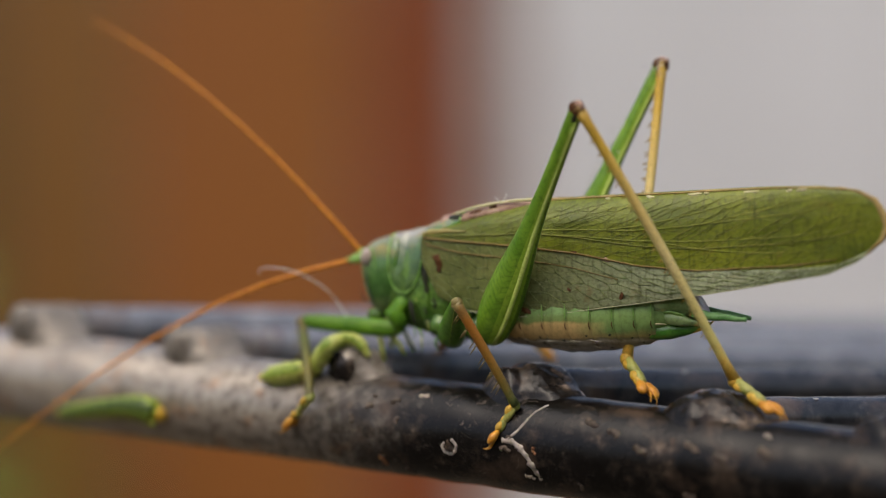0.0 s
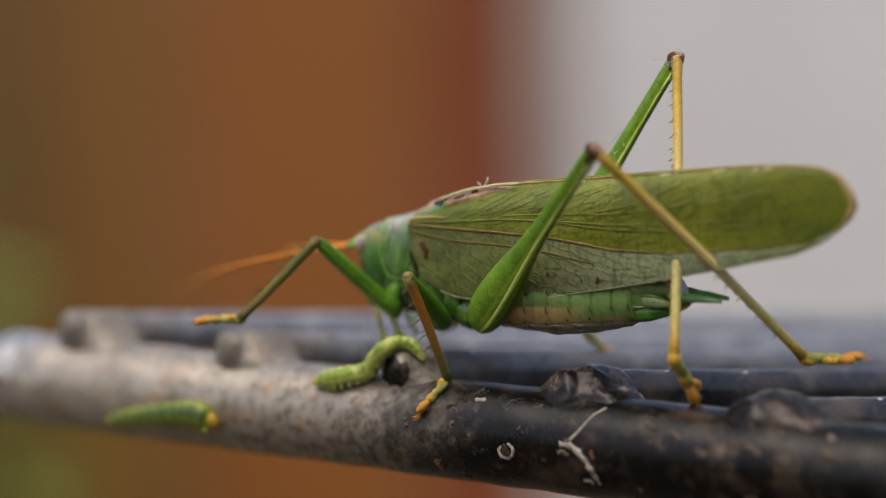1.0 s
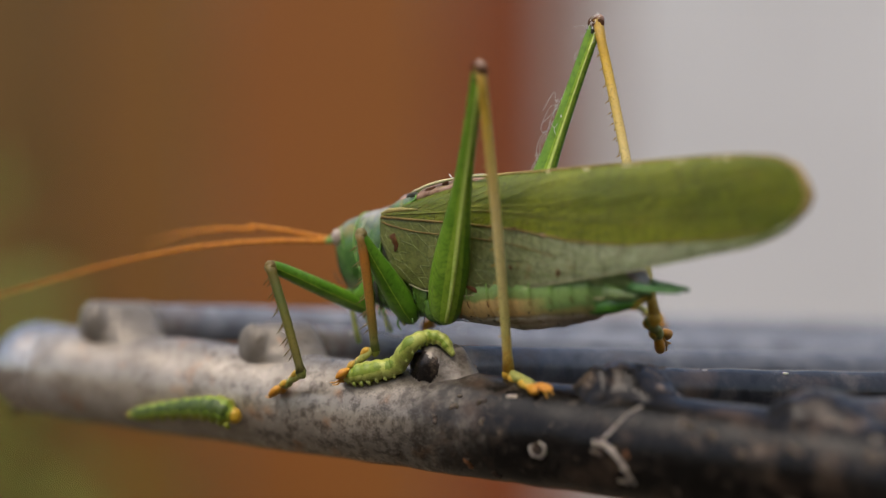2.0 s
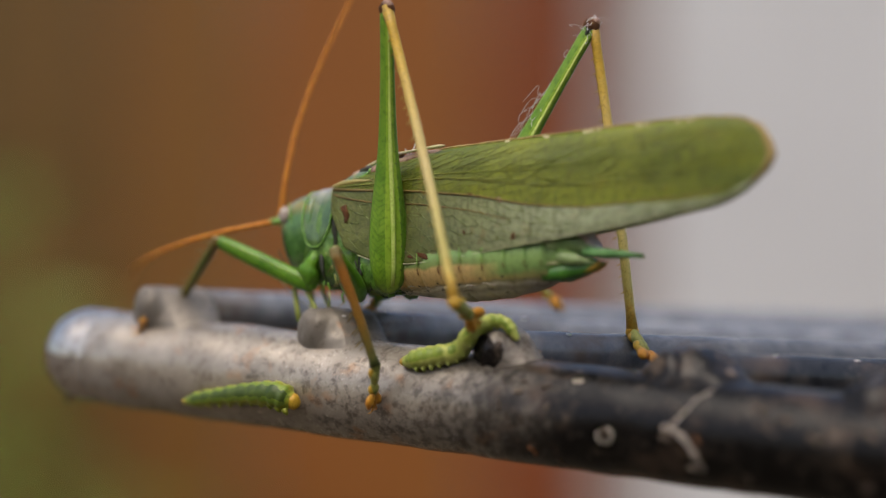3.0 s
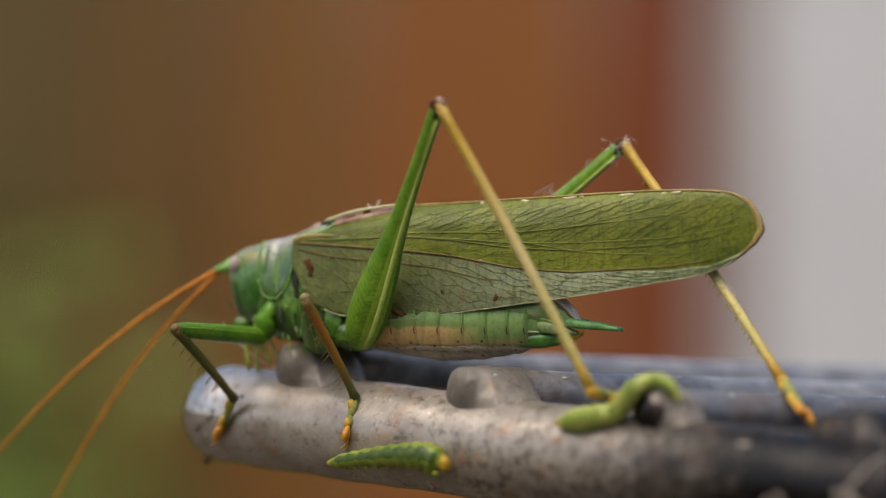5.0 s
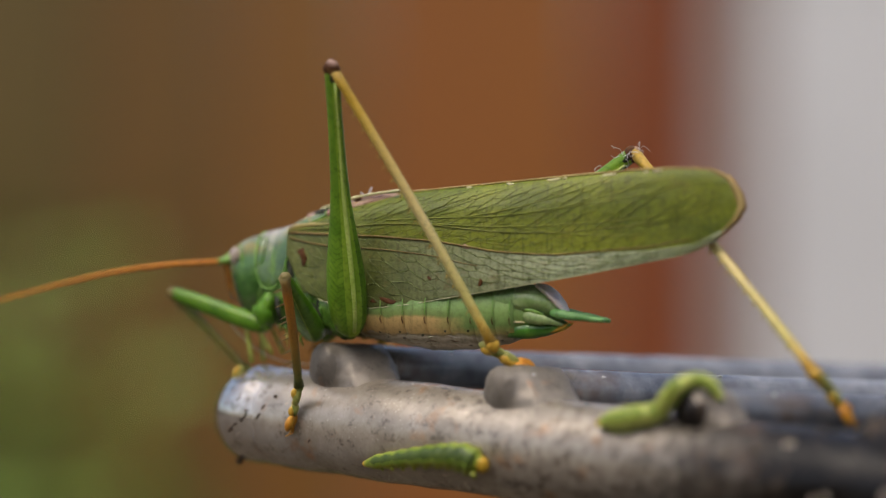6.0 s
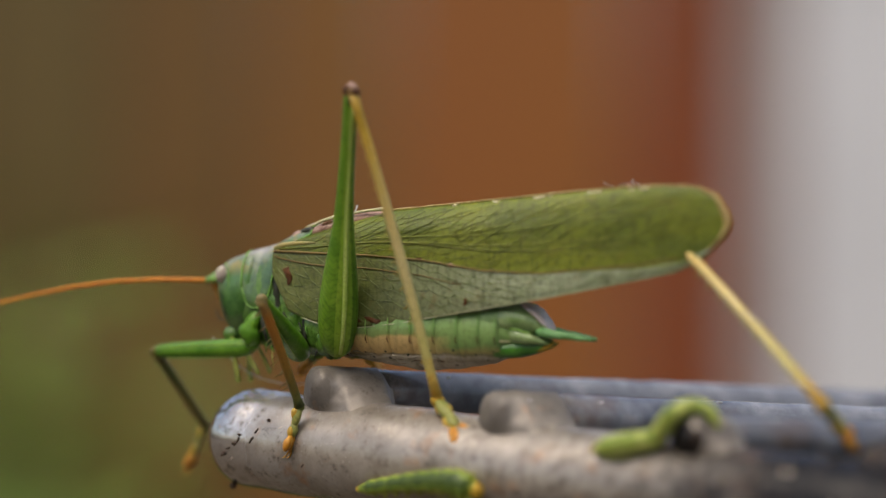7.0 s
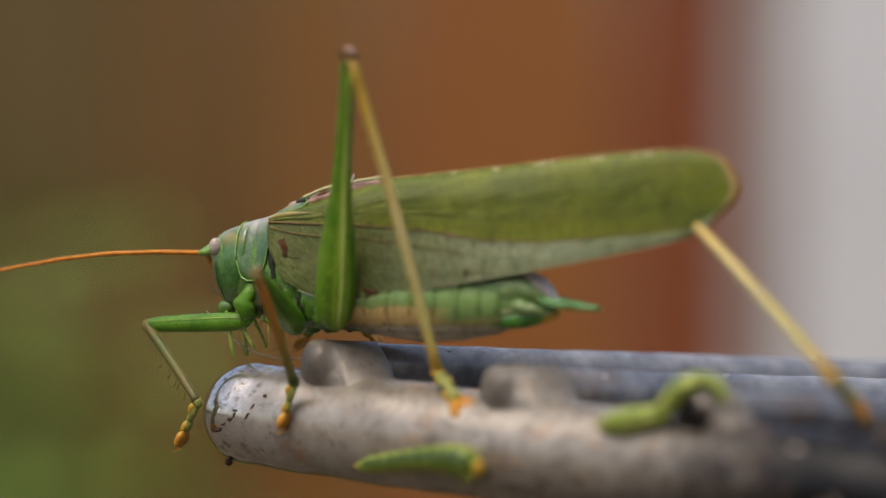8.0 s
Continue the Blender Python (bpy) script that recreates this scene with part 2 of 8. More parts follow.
def bar_metal(name, bare_until, bare_full, paint_tones, wander=12, metal=0.65, gain=1.0, polish=0.0, gloss=0.5, shine=1.0, coat=0.0):
    """Steel: worn bare metal up to a ragged line, dark paint beyond it, scuffs, rust spots, dust and grime."""
    m, t, b = nodes_of(name)
    x = coord(t, "X")
    ragged = maths(t, "MULTIPLY", maths(t, "SUBTRACT", noise_tex(t, 150, 8, 0.75), 0.5), wander * 2 * MM)
    worn_x = maths(t, "ADD", x, ragged)
    paint = fit_range(t, worn_x, bare_full * MM, bare_until * MM)
    bare = ramp(t, noise_tex(t, 260, 7, 0.7), [(p, tuple(v * gain for v in tone)) for p, tone in ((0.25, (0.26, 0.22, 0.17)), (0.46, (0.39, 0.335, 0.265)), (0.6, (0.475, 0.415, 0.335)), (0.76, (0.60, 0.545, 0.46)))])
    rust = fit_range(t, noise_tex(t, 330, 3, 0.5), 0.6, 0.72)
    bare = mixed(t, bare, (0.42, 0.21, 0.085), maths(t, "MULTIPLY", rust, 0.6))
    grime = noise_tex(t, 900, 8, 0.75)
    soil = maths(t, "ADD", grime, maths(t, "MULTIPLY", fit_range(t, worn_x, (bare_full - 30) * MM, bare_until * MM), 0.14))
    bare = mixed(t, bare, (0.045, 0.032, 0.02), maths(t, "MULTIPLY", fit_range(t, soil, 0.56, 0.70), 0.7))
    dark = ramp(t, noise_tex(t, 300, 8, 0.7), paint_tones)
    scuff = maths(t, "MULTIPLY", fit_range(t, noise_tex(t, 640, 9, 0.8, distortion=1.2), 0.565, 0.66), fit_range(t, worn_x, (bare_until + 30) * MM, bare_full * MM))
    dark = mixed(t, dark, (0.30, 0.24, 0.18), maths(t, "MULTIPLY", scuff, 0.55))
    field = fit_range(t, noise_tex(t, 140, 5, 0.6), 0.55, 0.72)
    dark = mixed(t, dark, (0.11, 0.072, 0.047), maths(t, "MULTIPLY", field, 0.65))
    c = mixed(t, bare, dark, paint)
    dust = fit_range(t, noise_tex(t, 3000, 5, 0.75), 0.6, 0.72)
    c = mixed(t, c, (0.30, 0.27, 0.24), maths(t, "MULTIPLY", maths(t, "MULTIPLY", dust, paint), 0.1))
    # Polished end: its colour is also lightened to strengthen the sky highlight.
    if polish:
        c = mixed(t, c, (0.84, 0.80, 0.76), maths(t, "MULTIPLY", maths(t, "MULTIPLY", fit_range(t, worn_x, 13 * MM, 3 * MM), fit_range(t, grime, 0.62, 0.5)), 0.7))
    t.links.new(c, b.inputs["Base Color"])
    t.links.new(maths(t, "MULTIPLY", maths(t, "SUBTRACT", 1.0, paint), metal), b.inputs["Metallic"])
    t.links.new(maths(t, "SUBTRACT", 0.5, maths(t, "MULTIPLY", paint, 0.5 - gloss)), b.inputs["Specular IOR Level"])
    scratch = noise_tex(t, 900, 4, 0.6, stretch=(5, 0.5, 0.5))
    r = maths(t, "ADD", maths(t, "MULTIPLY", noise_tex(t, 420, 7, 0.7), 0.44), maths(t, "MULTIPLY", scratch, 0.16))
    r = maths(t, "MULTIPLY", r, maths(t, "SUBTRACT", 1.0, maths(t, "MULTIPLY", paint, 0.5)))
    if polish:
        r = maths(t, "MULTIPLY", r, maths(t, "ADD", maths(t, "MULTIPLY", fit_range(t, worn_x, 2 * MM, polish * MM), 0.6), 0.4))
    r = maths(t, "MULTIPLY", r, shine)
    if polish:
        end = fit_range(t, maths(t, "ADD", x, maths(t, "MULTIPLY", ragged, 0.25)), 13 * MM, 4 * MM)
        r = maths(t, "MULTIPLY", r, maths(t, "SUBTRACT", 1.0, maths(t, "MULTIPLY", end, 0.72)))
        t.links.new(maths(t, "MULTIPLY", maths(t, "SUBTRACT", 1.0, paint), maths(t, "ADD", metal, maths(t, "MULTIPLY", end, 0.95 - metal))), b.inputs["Metallic"])
        calm = maths(t, "SUBTRACT", 0.2, maths(t, "MULTIPLY", end, 0.16))
    t.links.new(maths(t, "ADD", r, maths(t, "MULTIPLY", dust, 0.2)), b.inputs["Roughness"])
    b.inputs["Coat Weight"].default_value = coat
    t.links.new(maths(t, "ADD", maths(t, "MULTIPLY", grime, 0.3), 0.02), b.inputs["Coat Roughness"])
    bump(t, b, maths(t, "ADD", maths(t, "MULTIPLY", grime, 1.3), maths(t, "ADD", noise_tex(t, 230, 6, 0.7), maths(t, "ADD", maths(t, "MULTIPLY", dust, 0.3), maths(t, "MULTIPLY", scratch, 0.35)))), 0.2, 0.2 * MM)
    if polish:
        t.links.new(calm, t.nodes["Bump"].inputs["Strength"])
    return m


BLACK_PAINT = [(0.4, (0.003, 0.0026, 0.0023)), (0.54, (0.007, 0.0058, 0.005)), (0.62, (0.028, 0.021, 0.015)), (0.68, (0.10, 0.073, 0.05)), (0.76, (0.19, 0.15, 0.11))]
# Rod paint lightened and tinted blue: the sky's reflection is in these tones.
SKY_BLUE_GREY = [(0.3, (0.10, 0.108, 0.124)), (0.5, (0.19, 0.198, 0.218)), (0.68, (0.30, 0.304, 0.312)), (0.8, (0.2, 0.19, 0.18))]
DARK_GREY = [(0.3, (0.03, 0.032, 0.036)), (0.5, (0.075, 0.078, 0.085)), (0.62, (0.16, 0.15, 0.145)), (0.8, (0.14, 0.12, 0.10))]
BAR = bar_metal("bar_steel", 61.5, 43.5, BLACK_PAINT, 14, 0.4, 0.86, 26, 0.2, 0.72)
ROD_STEEL = bar_metal("rod_steel", 10.5, 7.5, SKY_BLUE_GREY, 3, 0.4, 0.55, 0.0, 0.5, 0.7, 0.4)
ROD_DUSTY = bar_metal("rod_dusty", 2, -6, [(p, tuple(v * 0.6 for v in c)) for p, c in SKY_BLUE_GREY], 4, 0.3, 1.0, 0.0, 0.5, 0.6, 0.3)
WELD_BARE = bar_metal("weld_bare", 75, 58, BLACK_PAINT, 8, 0.25, 0.47, 0.0, 0.5, 1.35)
WELD_DUSTY = bar_metal("weld_dusty", 70, 60, BLACK_PAINT, 8, 0.2, 0.5, 0.0, 0.5, 1.35)
WELD_BLACK = bar_metal("weld_black", -20, -60, [(p - 0.03, tuple(v * 1.7 for v in c)) for p, c in BLACK_PAINT], 6, 0.0, 1.0, 0.0, 0.22)
WELD_END = bar_metal("weld_end", 75, 58, BLACK_PAINT, 4, 0.0, 0.36, 0.0, 0.5, 2.4)
ROD_BLACK = bar_metal("rod_black", -20, -60, [(0.3, (0.012, 0.012, 0.013)), (0.5, (0.03, 0.03, 0.031)), (0.62, (0.075, 0.066, 0.058)), (0.8, (0.14, 0.12, 0.10))], 6, 0.0)
ROD_PAINT = bar_metal("rod_painted", -20, -60, DARK_GREY, 6, 0.0, 1.0, 0.0, 0.5, 0.8, 0.1)


def plain(name, dark, light, scale, rough, relief=0.3, depth=1.0, stretch=(1, 1, 1)):
    m, t, b = nodes_of(name)
    n = noise_tex(t, scale, 6, stretch=stretch)
    c = ramp(t, n, [(0.3, dark), (0.7, light)])
    t.links.new(c, b.inputs["Base Color"])
    b.inputs["Roughness"].default_value = rough
    bump(t, b, noise_tex(t, scale * 5, 4, stretch=stretch), relief, depth * MM)
    return m


PLASTER = plain("grey_render", (0.59, 0.58, 0.555), (0.69, 0.68, 0.655), 6, 0.85)
WOOD = [plain("board_%s" % n, d, l, 5, 0.6, stretch=(1, 1, 0.08)) for n, d, l in (
    ("umber", (0.122, 0.060, 0.007), (0.158, 0.077, 0.010)), ("russet", (0.238, 0.078, 0.008), (0.30, 0.102, 0.011)),
    ("rust", (0.19, 0.044, 0.005), (0.24, 0.057, 0.007)), ("tan", (0.182, 0.076, 0.008), (0.232, 0.098, 0.011)), ("dark", (0.103, 0.066, 0.010), (0.133, 0.084, 0.014)))]
TAUPE = plain("taupe_paint", (0.30, 0.24, 0.21), (0.38, 0.31, 0.28), 8, 0.7)
EARTH = plain("earth", (0.05, 0.04, 0.025), (0.09, 0.07, 0.045), 9, 0.9)
LEAF = plain("leaf_green", (0.085, 0.14, 0.012), (0.165, 0.235, 0.024), 30, 0.65)
BARK = plain("bark", (0.08, 0.06, 0.04), (0.15, 0.11, 0.07), 40, 0.8)
LARVA = skin("larva_skin", (0.14, 0.17, 0.01), (0.33, 0.34, 0.035), 0.36, 500)
LARVA_HEAD = skin("larva_head", (0.40, 0.22, 0.015), (0.56, 0.36, 0.03), 0.4, 900)
LARVA_PALE = skin("larva_pale", (0.25, 0.31, 0.04), (0.50, 0.52, 0.14), 0.36, 700)
LARVA_MID = skin("larva_mid", (0.10, 0.17, 0.015), (0.24, 0.31, 0.04), 0.4, 500)
LARVA_DARK = skin("larva_dark", (0.03, 0.06, 0.01), (0.09, 0.13, 0.02), 0.45, 900)
CRUMB = skin("crumb_skin", (0.02, 0.014, 0.01), (0.09, 0.055, 0.03), 0.7)
WORN = skin("worn_patch", (0.03, 0.022, 0.015), (0.13, 0.095, 0.065), 0.55)
RUST = skin("rust_spot", (0.16, 0.06, 0.02), (0.30, 0.13, 0.05), 0.6)
HUSK = skin("husk_skin", (0.30, 0.24, 0.18), (0.45, 0.38, 0.30), 0.6)
PAINT_CHIP = skin("paint_edge", (0.22, 0.18, 0.14), (0.50, 0.44, 0.37), 0.6, 500)


# ---- mesh helpers (millimetres) ----
def part(name, bm, material, parent=None, label="", smooth=True):
    me = bpy.data.meshes.new(name)
    bmesh.ops.recalc_face_normals(bm, faces=bm.faces)
    for fc in bm.faces:
        fc.smooth = smooth
    bmesh.ops.scale(bm, vec=(MM, MM, MM), verts=bm.verts)
    bm.to_mesh(me)
    bm.free()
    for m in material if isinstance(material, (list, tuple)) else [material]:
        me.materials.append(m)
    ob = new(name, me)
    if parent:
        ob.parent = parent
    if label:
        ob["label"] = label
    return ob


def rings(bm, loops, cap=True):
    """Joins closed loops of points into a skin."""
    made = [[bm.verts.new(p) for p in loop] for loop in loops]
    n = len(made[0])
    for a, b in zip(made, made[1:]):
        for i in range(n):
            bm.faces.new((a[i], a[(i + 1) % n], b[(i + 1) % n], b[i]))
    if cap:
        for loop in (made[0], made[-1]):
            bm.faces.new(loop)
    return made


def curve_pts(pts, steps):
    """Smooth points through the given ones."""
    p = [Vector(q) for q in pts]
    p = [p[0] * 2 - p[1], *p, p[-1] * 2 - p[-2]]
    out = []
    for i in range(1, len(p) - 2):
        for k in range(steps):
            u = k / steps
            a, b, c, d = p[i - 1:i + 3]
            out.append(0.5 * ((2 * b) + (c - a) * u + (2 * a - 5 * b + 4 * c - d) * u * u + (3 * b - a - 3 * c + d) * u ** 3))
    out.append(p[-2])
    return out


def tube(bm, pts, radii, sides=10, flat=1.0):
    """A tube along points; radii one number or one a point."""
    pts = [Vector(p) for p in pts]
    if not isinstance(radii, (list, tuple)):
        radii = [radii] * len(pts)
    loops, up = [], Vector((0.13, 1, 0.21))
    for i, (p, r) in enumerate(zip(pts, radii)):
        d = (pts[min(i + 1, len(pts) - 1)] - pts[max(i - 1, 0)]).normalized()
        a = (up - d * up.dot(d)).normalized()
        b = d.cross(a)
        up = a
        loops.append([p + (a * math.cos(q) * flat + b * math.sin(q)) * r for q in (2 * math.pi * k / sides for k in range(sides))])
    rings(bm, loops)
    return bm


def lump(bm, c, r, seg=14, turn=None, rough=0.0):
    """An ellipsoid at c with half sizes r."""
    m = Matrix.Translation(c) @ (turn or Matrix()) @ Matrix.Diagonal((*r, 1))
    made = bmesh.ops.create_uvsphere(bm, u_segments=seg, v_segments=max(6, seg // 2 + 2), radius=1, matrix=m)
    if rough:
        for v in made["verts"]:
            v.co += Vector(noise.noise_vector(v.co * 1.3)) * rough
    return bm


def spindle(stations, sides=20, power=2.0):
    """A body along x from rows of x, top, bottom, half width."""
    bm = bmesh.new()
    loops = []
    for x, top, low, w in stations:
        c, h = (top + low) / 2, (top - low) / 2
        loop = []
        for k in range(sides):
            q = 2 * math.pi * k / sides
            cy, cz = math.cos(q), math.sin(q)
            e = 2 / power
            loop.append((x, w * math.copysign(abs(cy) ** e, cy), c + h * math.copysign(abs(cz) ** e, cz)))
        loops.append(loop)
    rings(bm, loops)
    return bm


def ease(rows, steps):
    """Fills in smooth rows between the given rows of numbers."""
    out = []
    for a, b in zip(rows, rows[1:]):
        for k in range(steps):
            u = k / steps
            out.append(tuple(p + (q - p) * u for p, q in zip(a, b)))
    out.append(rows[-1])
    soft = [out[0]]
    for a, b, c in zip(out, out[1:], out[2:]):
        soft.append(tuple((p + 2 * q + r) / 4 for p, q, r in zip(a, b, c)))
    return soft + [out[-1]]


def lerp(table, x):
    """A height at x from rows of x and height."""
    return float(np.interp(x, [r[0] for r in table], [r[1] for r in table]))


# ---- the setting, far out of focus ----
def box(bm, a, b):
    vs = [bm.verts.new((x, y, z)) for x in (a[0], b[0]) for y in (a[1], b[1]) for z in (a[2], b[2])]
    for f4 in ((0, 1, 3, 2), (4, 6, 7, 5), (0, 4, 5, 1), (2, 3, 7, 6), (0, 2, 6, 4), (1, 5, 7, 3)):
        bm.faces.new([vs[i] for i in f4])


def ground():
    bm = bmesh.new()
    bmesh.ops.create_grid(bm, x_segments=60, y_segments=60, size=60000)
    g = part("ground", bm, EARTH)
    tagged(g, "bare brown earth around the metal grate", "ground", kind="structure")


def board_wall():
    wall = new("wall_north")
    tagged(wall, "weathered brown wooden board wall", "wall", kind="structure")
    edges = [(-1600, -1100, 4), (-1100, -720, 0), (-720, -400, 4), (-400, -300, 4), (-300, -205, 0), (-205, -110, 3), (-110, 50, 1), (50, 126, 2)]
    for x0, x1, k in edges:
        bm = bmesh.new()
        box(bm, (x0 + 2, 1500 + 3 * (k % 2), 0), (x1 - 2, 1530, 1240))
        bmesh.ops.bevel(bm, geom=bm.edges[:], offset=3, segments=1)
        part("board", bm, WOOD[k], wall, smooth=False)


def grey_wall():
    bm = bmesh.new()
    box(bm, (164, 1440, 0), (3200, 1640, 1280))
    bmesh.ops.bevel(bm, geom=bm.edges[:], offset=8, segments=2)
    w = part("wall_east", bm, PLASTER, smooth=False)
    tagged(w, "pale grey rendered wall", "wall", kind="structure")


# Added out of view behind the camera, so the bar's front reflects something dark.
def unseen_fence():
    wall = new("fence_unseen")
    tagged(wall, "unseen dark board fence, added behind the camera to darken reflections", "fence", kind="structure")
    for k in range(16):
        bm = bmesh.new()
        box(bm, (-2400 + 300 * k + 3, -2230, 0), (-2100 + 300 * k - 3, -2200, 1750 + 8 * (k % 3)))
        part("board", bm, WOOD[4], wall, smooth=False)


def corner_post():
    bm = bmesh.new()
    box(bm, (128, 1470, 0), (162, 1560, 1300))
    bmesh.ops.bevel(bm, geom=bm.edges[:], offset=4, segments=2)
    tagged(part("trim", bm, TAUPE, smooth=False), "grey-brown post where the boards meet the wall", "post", kind="structure")


def shrub(x, y, spread, low, high, count, seed, label):
    rng = random.Random(seed)
    plant = new("shrub")
    plant.location = (x * MM, y * MM, 0)
    tagged(plant, label, "shrub", group="shrubs before the board wall")
    tops = []
    for k in range(9):
        top = (rng.uniform(-spread, spread), rng.uniform(-90, 90), rng.uniform(low, high))
        mid = (top[0] * 0.4 + rng.uniform(-20, 20), top[1] * 0.4, top[2] * 0.5)
        bm = bmesh.new()
        tube(bm, curve_pts([(0, 0, 0), mid, top], 5), [7 - 5.5 * i / 10 for i in range(11)], 6)
        part("stem", bm, BARK, plant)
        tops.append((Vector(mid), Vector(top)))
    bm = bmesh.new()
    for k in range(count):
        a, b = rng.choice(tops)
        c = a.lerp(b, rng.uniform(-0.3, 1.03)) + Vector([rng.gauss(0, 55), rng.gauss(0, 32), rng.gauss(0, 55)])
        turn = Euler([rng.uniform(-0.9, 0.9), rng.uniform(-0.9, 0.9), rng.uniform(0, 6.3)]).to_matrix()
        size = rng.uniform(13, 24)
        shape = [(0, -1, 0), (0.42, -0.3, 0.12), (0.36, 0.4, 0.1), (0, 1, -0.1), (-0.36, 0.4, 0.1), (-0.42, -0.3, 0.12)]
        bm.faces.new([bm.verts.new(c + turn @ (Vector(p) * size)) for p in shape])
    part("foliage", bm, LEAF, plant, "dense small green leaves")


ground(), board_wall(), grey_wall(), unseen_fence(), corner_post()
shrub(-420, 1290, 150, 540, 745, 1500, 5, "tall green leafy shrub before the board wall")
shrub(-300, 1180, 85, 560, 665, 1300, 8, "low green leafy shrub before the board wall")

# ---- the steel grate: a thick edge bar, thin rods welded over it ----
BAR_AT = Vector((-12.52, 10.47, 773.92))
BAR_DIR = Vector((0.8429, -0.5358, -0.0489)).normalized()
BAR_R = 4.93
BAR_START = -26.2
ROD_R = 2.05
ROD_DIR = Vector((1.0, 0.5, -0.072)).normalized()
BAR_UP = (Vector((0, 0, 1)) - BAR_DIR * BAR_DIR.z).normalized()
BAR_BACK = BAR_UP.cross(BAR_DIR).normalized()
KNOBS = (-13.1, 7.2, 27.0, 45.2, 64.4, 82.6, 101.0, 119.5)


def aim(d):
    """A turn whose x axis points along d, with z kept up."""
    x = Vector(d).normalized()
    y = Vector((0, 0, 1)).cross(x).normalized()
    return Matrix((x, y, x.cross(y))).transposed().to_4x4()


END_ROUND = (1.15, 1.15, 1.5, 0.7, 0.9, 0.9, 0.9, 0.9)
ROD_HIGH = (5.9, 5.5, 5.4, 5.0, 4.3, 4.3, 4.3, 4.3)
ROD_FRONT = (2.9, 2.9, 2.7, 1.6, 1.8, 1.4, 1.4, 1.4)
WELD_LONG = (7.0, 7.0, 4.5, 6.5, 6.0, 6.0, 6.0, 6.0)
WELD_SOFT = (3.6, 3.6, 2.6, 5.2, 4.8, 4.6, 4.6, 4.6)


def rod_end(i):
    """The middle of the blunt end of rod i, on the bar."""
    return BAR_AT + BAR_DIR * KNOBS[i] + BAR_UP * ROD_HIGH[i] - BAR_BACK * ROD_FRONT[i]


def weld_mesh(i):
    """A skin over the bar, in the bar's own space, raised to where bar and rod melt into each other."""
    turn = np.array(aim(BAR_DIR).to_3x3())
    c = turn.T @ np.array(rod_end(i) - (BAR_AT + BAR_DIR * BAR_START))
    d = turn.T @ np.array(ROD_DIR)
    xs, qs, rs = np.linspace(c[0] - 6.5, c[0] + 11.5, 110), np.radians(np.linspace(30, 205, 96)), np.linspace(BAR_R - 0.4, BAR_R + 5.2, 130)
    X, Q, R = np.meshgrid(xs, qs, rs, indexing="ij")
    px, py, pz = X - c[0], np.cos(Q) * R - c[1], np.sin(Q) * R - c[2]
    along_rod = px * d[0] + py * d[1] + pz * d[2]
    off = np.sqrt(np.maximum(0, px ** 2 + py ** 2 + pz ** 2 - along_rod ** 2))
    e = END_ROUND[i]
    a, b = off - (ROD_R - e), e - along_rod
    rod = np.sqrt(np.maximum(a, 0) ** 2 + np.maximum(b, 0) ** 2) + np.minimum(np.maximum(a, b), 0) - e
    bar = R - BAR_R
    k = WELD_SOFT[i] * np.clip((along_rod - 0.2) / 2.6, 0.06 if i < 3 else 0.35, 1)
    h = np.maximum(k - np.abs(rod - bar), 0) / k
    both = np.minimum(rod, bar) - h * h * k / 4
    inside = both < 0
    last = len(rs) - 1 - np.argmax(inside[:, :, ::-1], axis=2)
    nxt = np.minimum(last + 1, len(rs) - 1)
    ii, jj = np.indices(last.shape)
    f0, f1 = both[ii, jj, last], both[ii, jj, nxt]
    high = rs[last] + (rs[1] - rs[0]) * np.clip(-f0 / np.maximum(f1 - f0, 1e-6), 0, 1)
    along_end = along_rod[ii, jj, last]
    far_rod = rod[ii, jj, last] < bar[ii, jj, last]
    for _ in range(3 if i < 3 else 7):
        wide = np.pad(high, 1, mode="edge")
        high = (wide[:-2, 1:-1] + wide[2:, 1:-1] + wide[1:-1, :-2] + wide[1:-1, 2:] + 2 * high) / 6
    bm = bmesh.new()
    grid, buried = [], []
    rough = 0.12 if i < 3 else 0.16
    for m, x in enumerate(xs):
        row, deep = [], []
        for n, q in enumerate(qs):
            r = float(high[m, n])
            low = r < BAR_R + 0.05
            p = Vector((x, math.cos(q) * r, math.sin(q) * r))
            lift = noise.noise(p * 0.5) * rough + noise.noise(p * 1.5) * rough * 0.7 + noise.noise(p * 4.0) * rough * 0.3
            sink = 0.8 * float(np.clip((along_end[m, n] - WELD_LONG[i]) / 0.9, 0, 1))
            r = BAR_R - 0.35 if low else r + 0.1 - sink + lift * (1 - min(1.0, sink * 4)) * min(1.0, (r - BAR_R) / 0.6) - 0.45 * max(0.0, 1 - (r - BAR_R) / 0.45)
            row.append(bm.verts.new((x, math.cos(q) * r, math.sin(q) * r)))
            deep.append(low)
        grid.append(row)
        buried.append(deep)
    for m in range(len(xs) - 1):
        for n in range(len(qs) - 1):
            four = ((m, n), (m + 1, n), (m, n + 1), (m + 1, n + 1))
            off_weld = any(along_end[q] > WELD_LONG[i] + 1.2 for q in four)
            if not off_weld and not all(buried[p][q] for p, q in four):
                fc = bm.faces.new((grid[m][n], grid[m + 1][n], grid[m + 1][n + 1], grid[m][n + 1]))
                end_face = far_rod[m, n] and along_end[m, n] < 0.75 + 0.7 * noise.noise(Vector((xs[m], 3 * qs[n], 0)))
                fc.material_index = int(i < 3 and (end_face or (max(high[q] for q in four) - min(high[q] for q in four) > 0.3 and along_end[m, n] < 1.5)))
    for v in [v for v in bm.verts if not v.link_faces]:
        bm.verts.remove(v)
    return bm


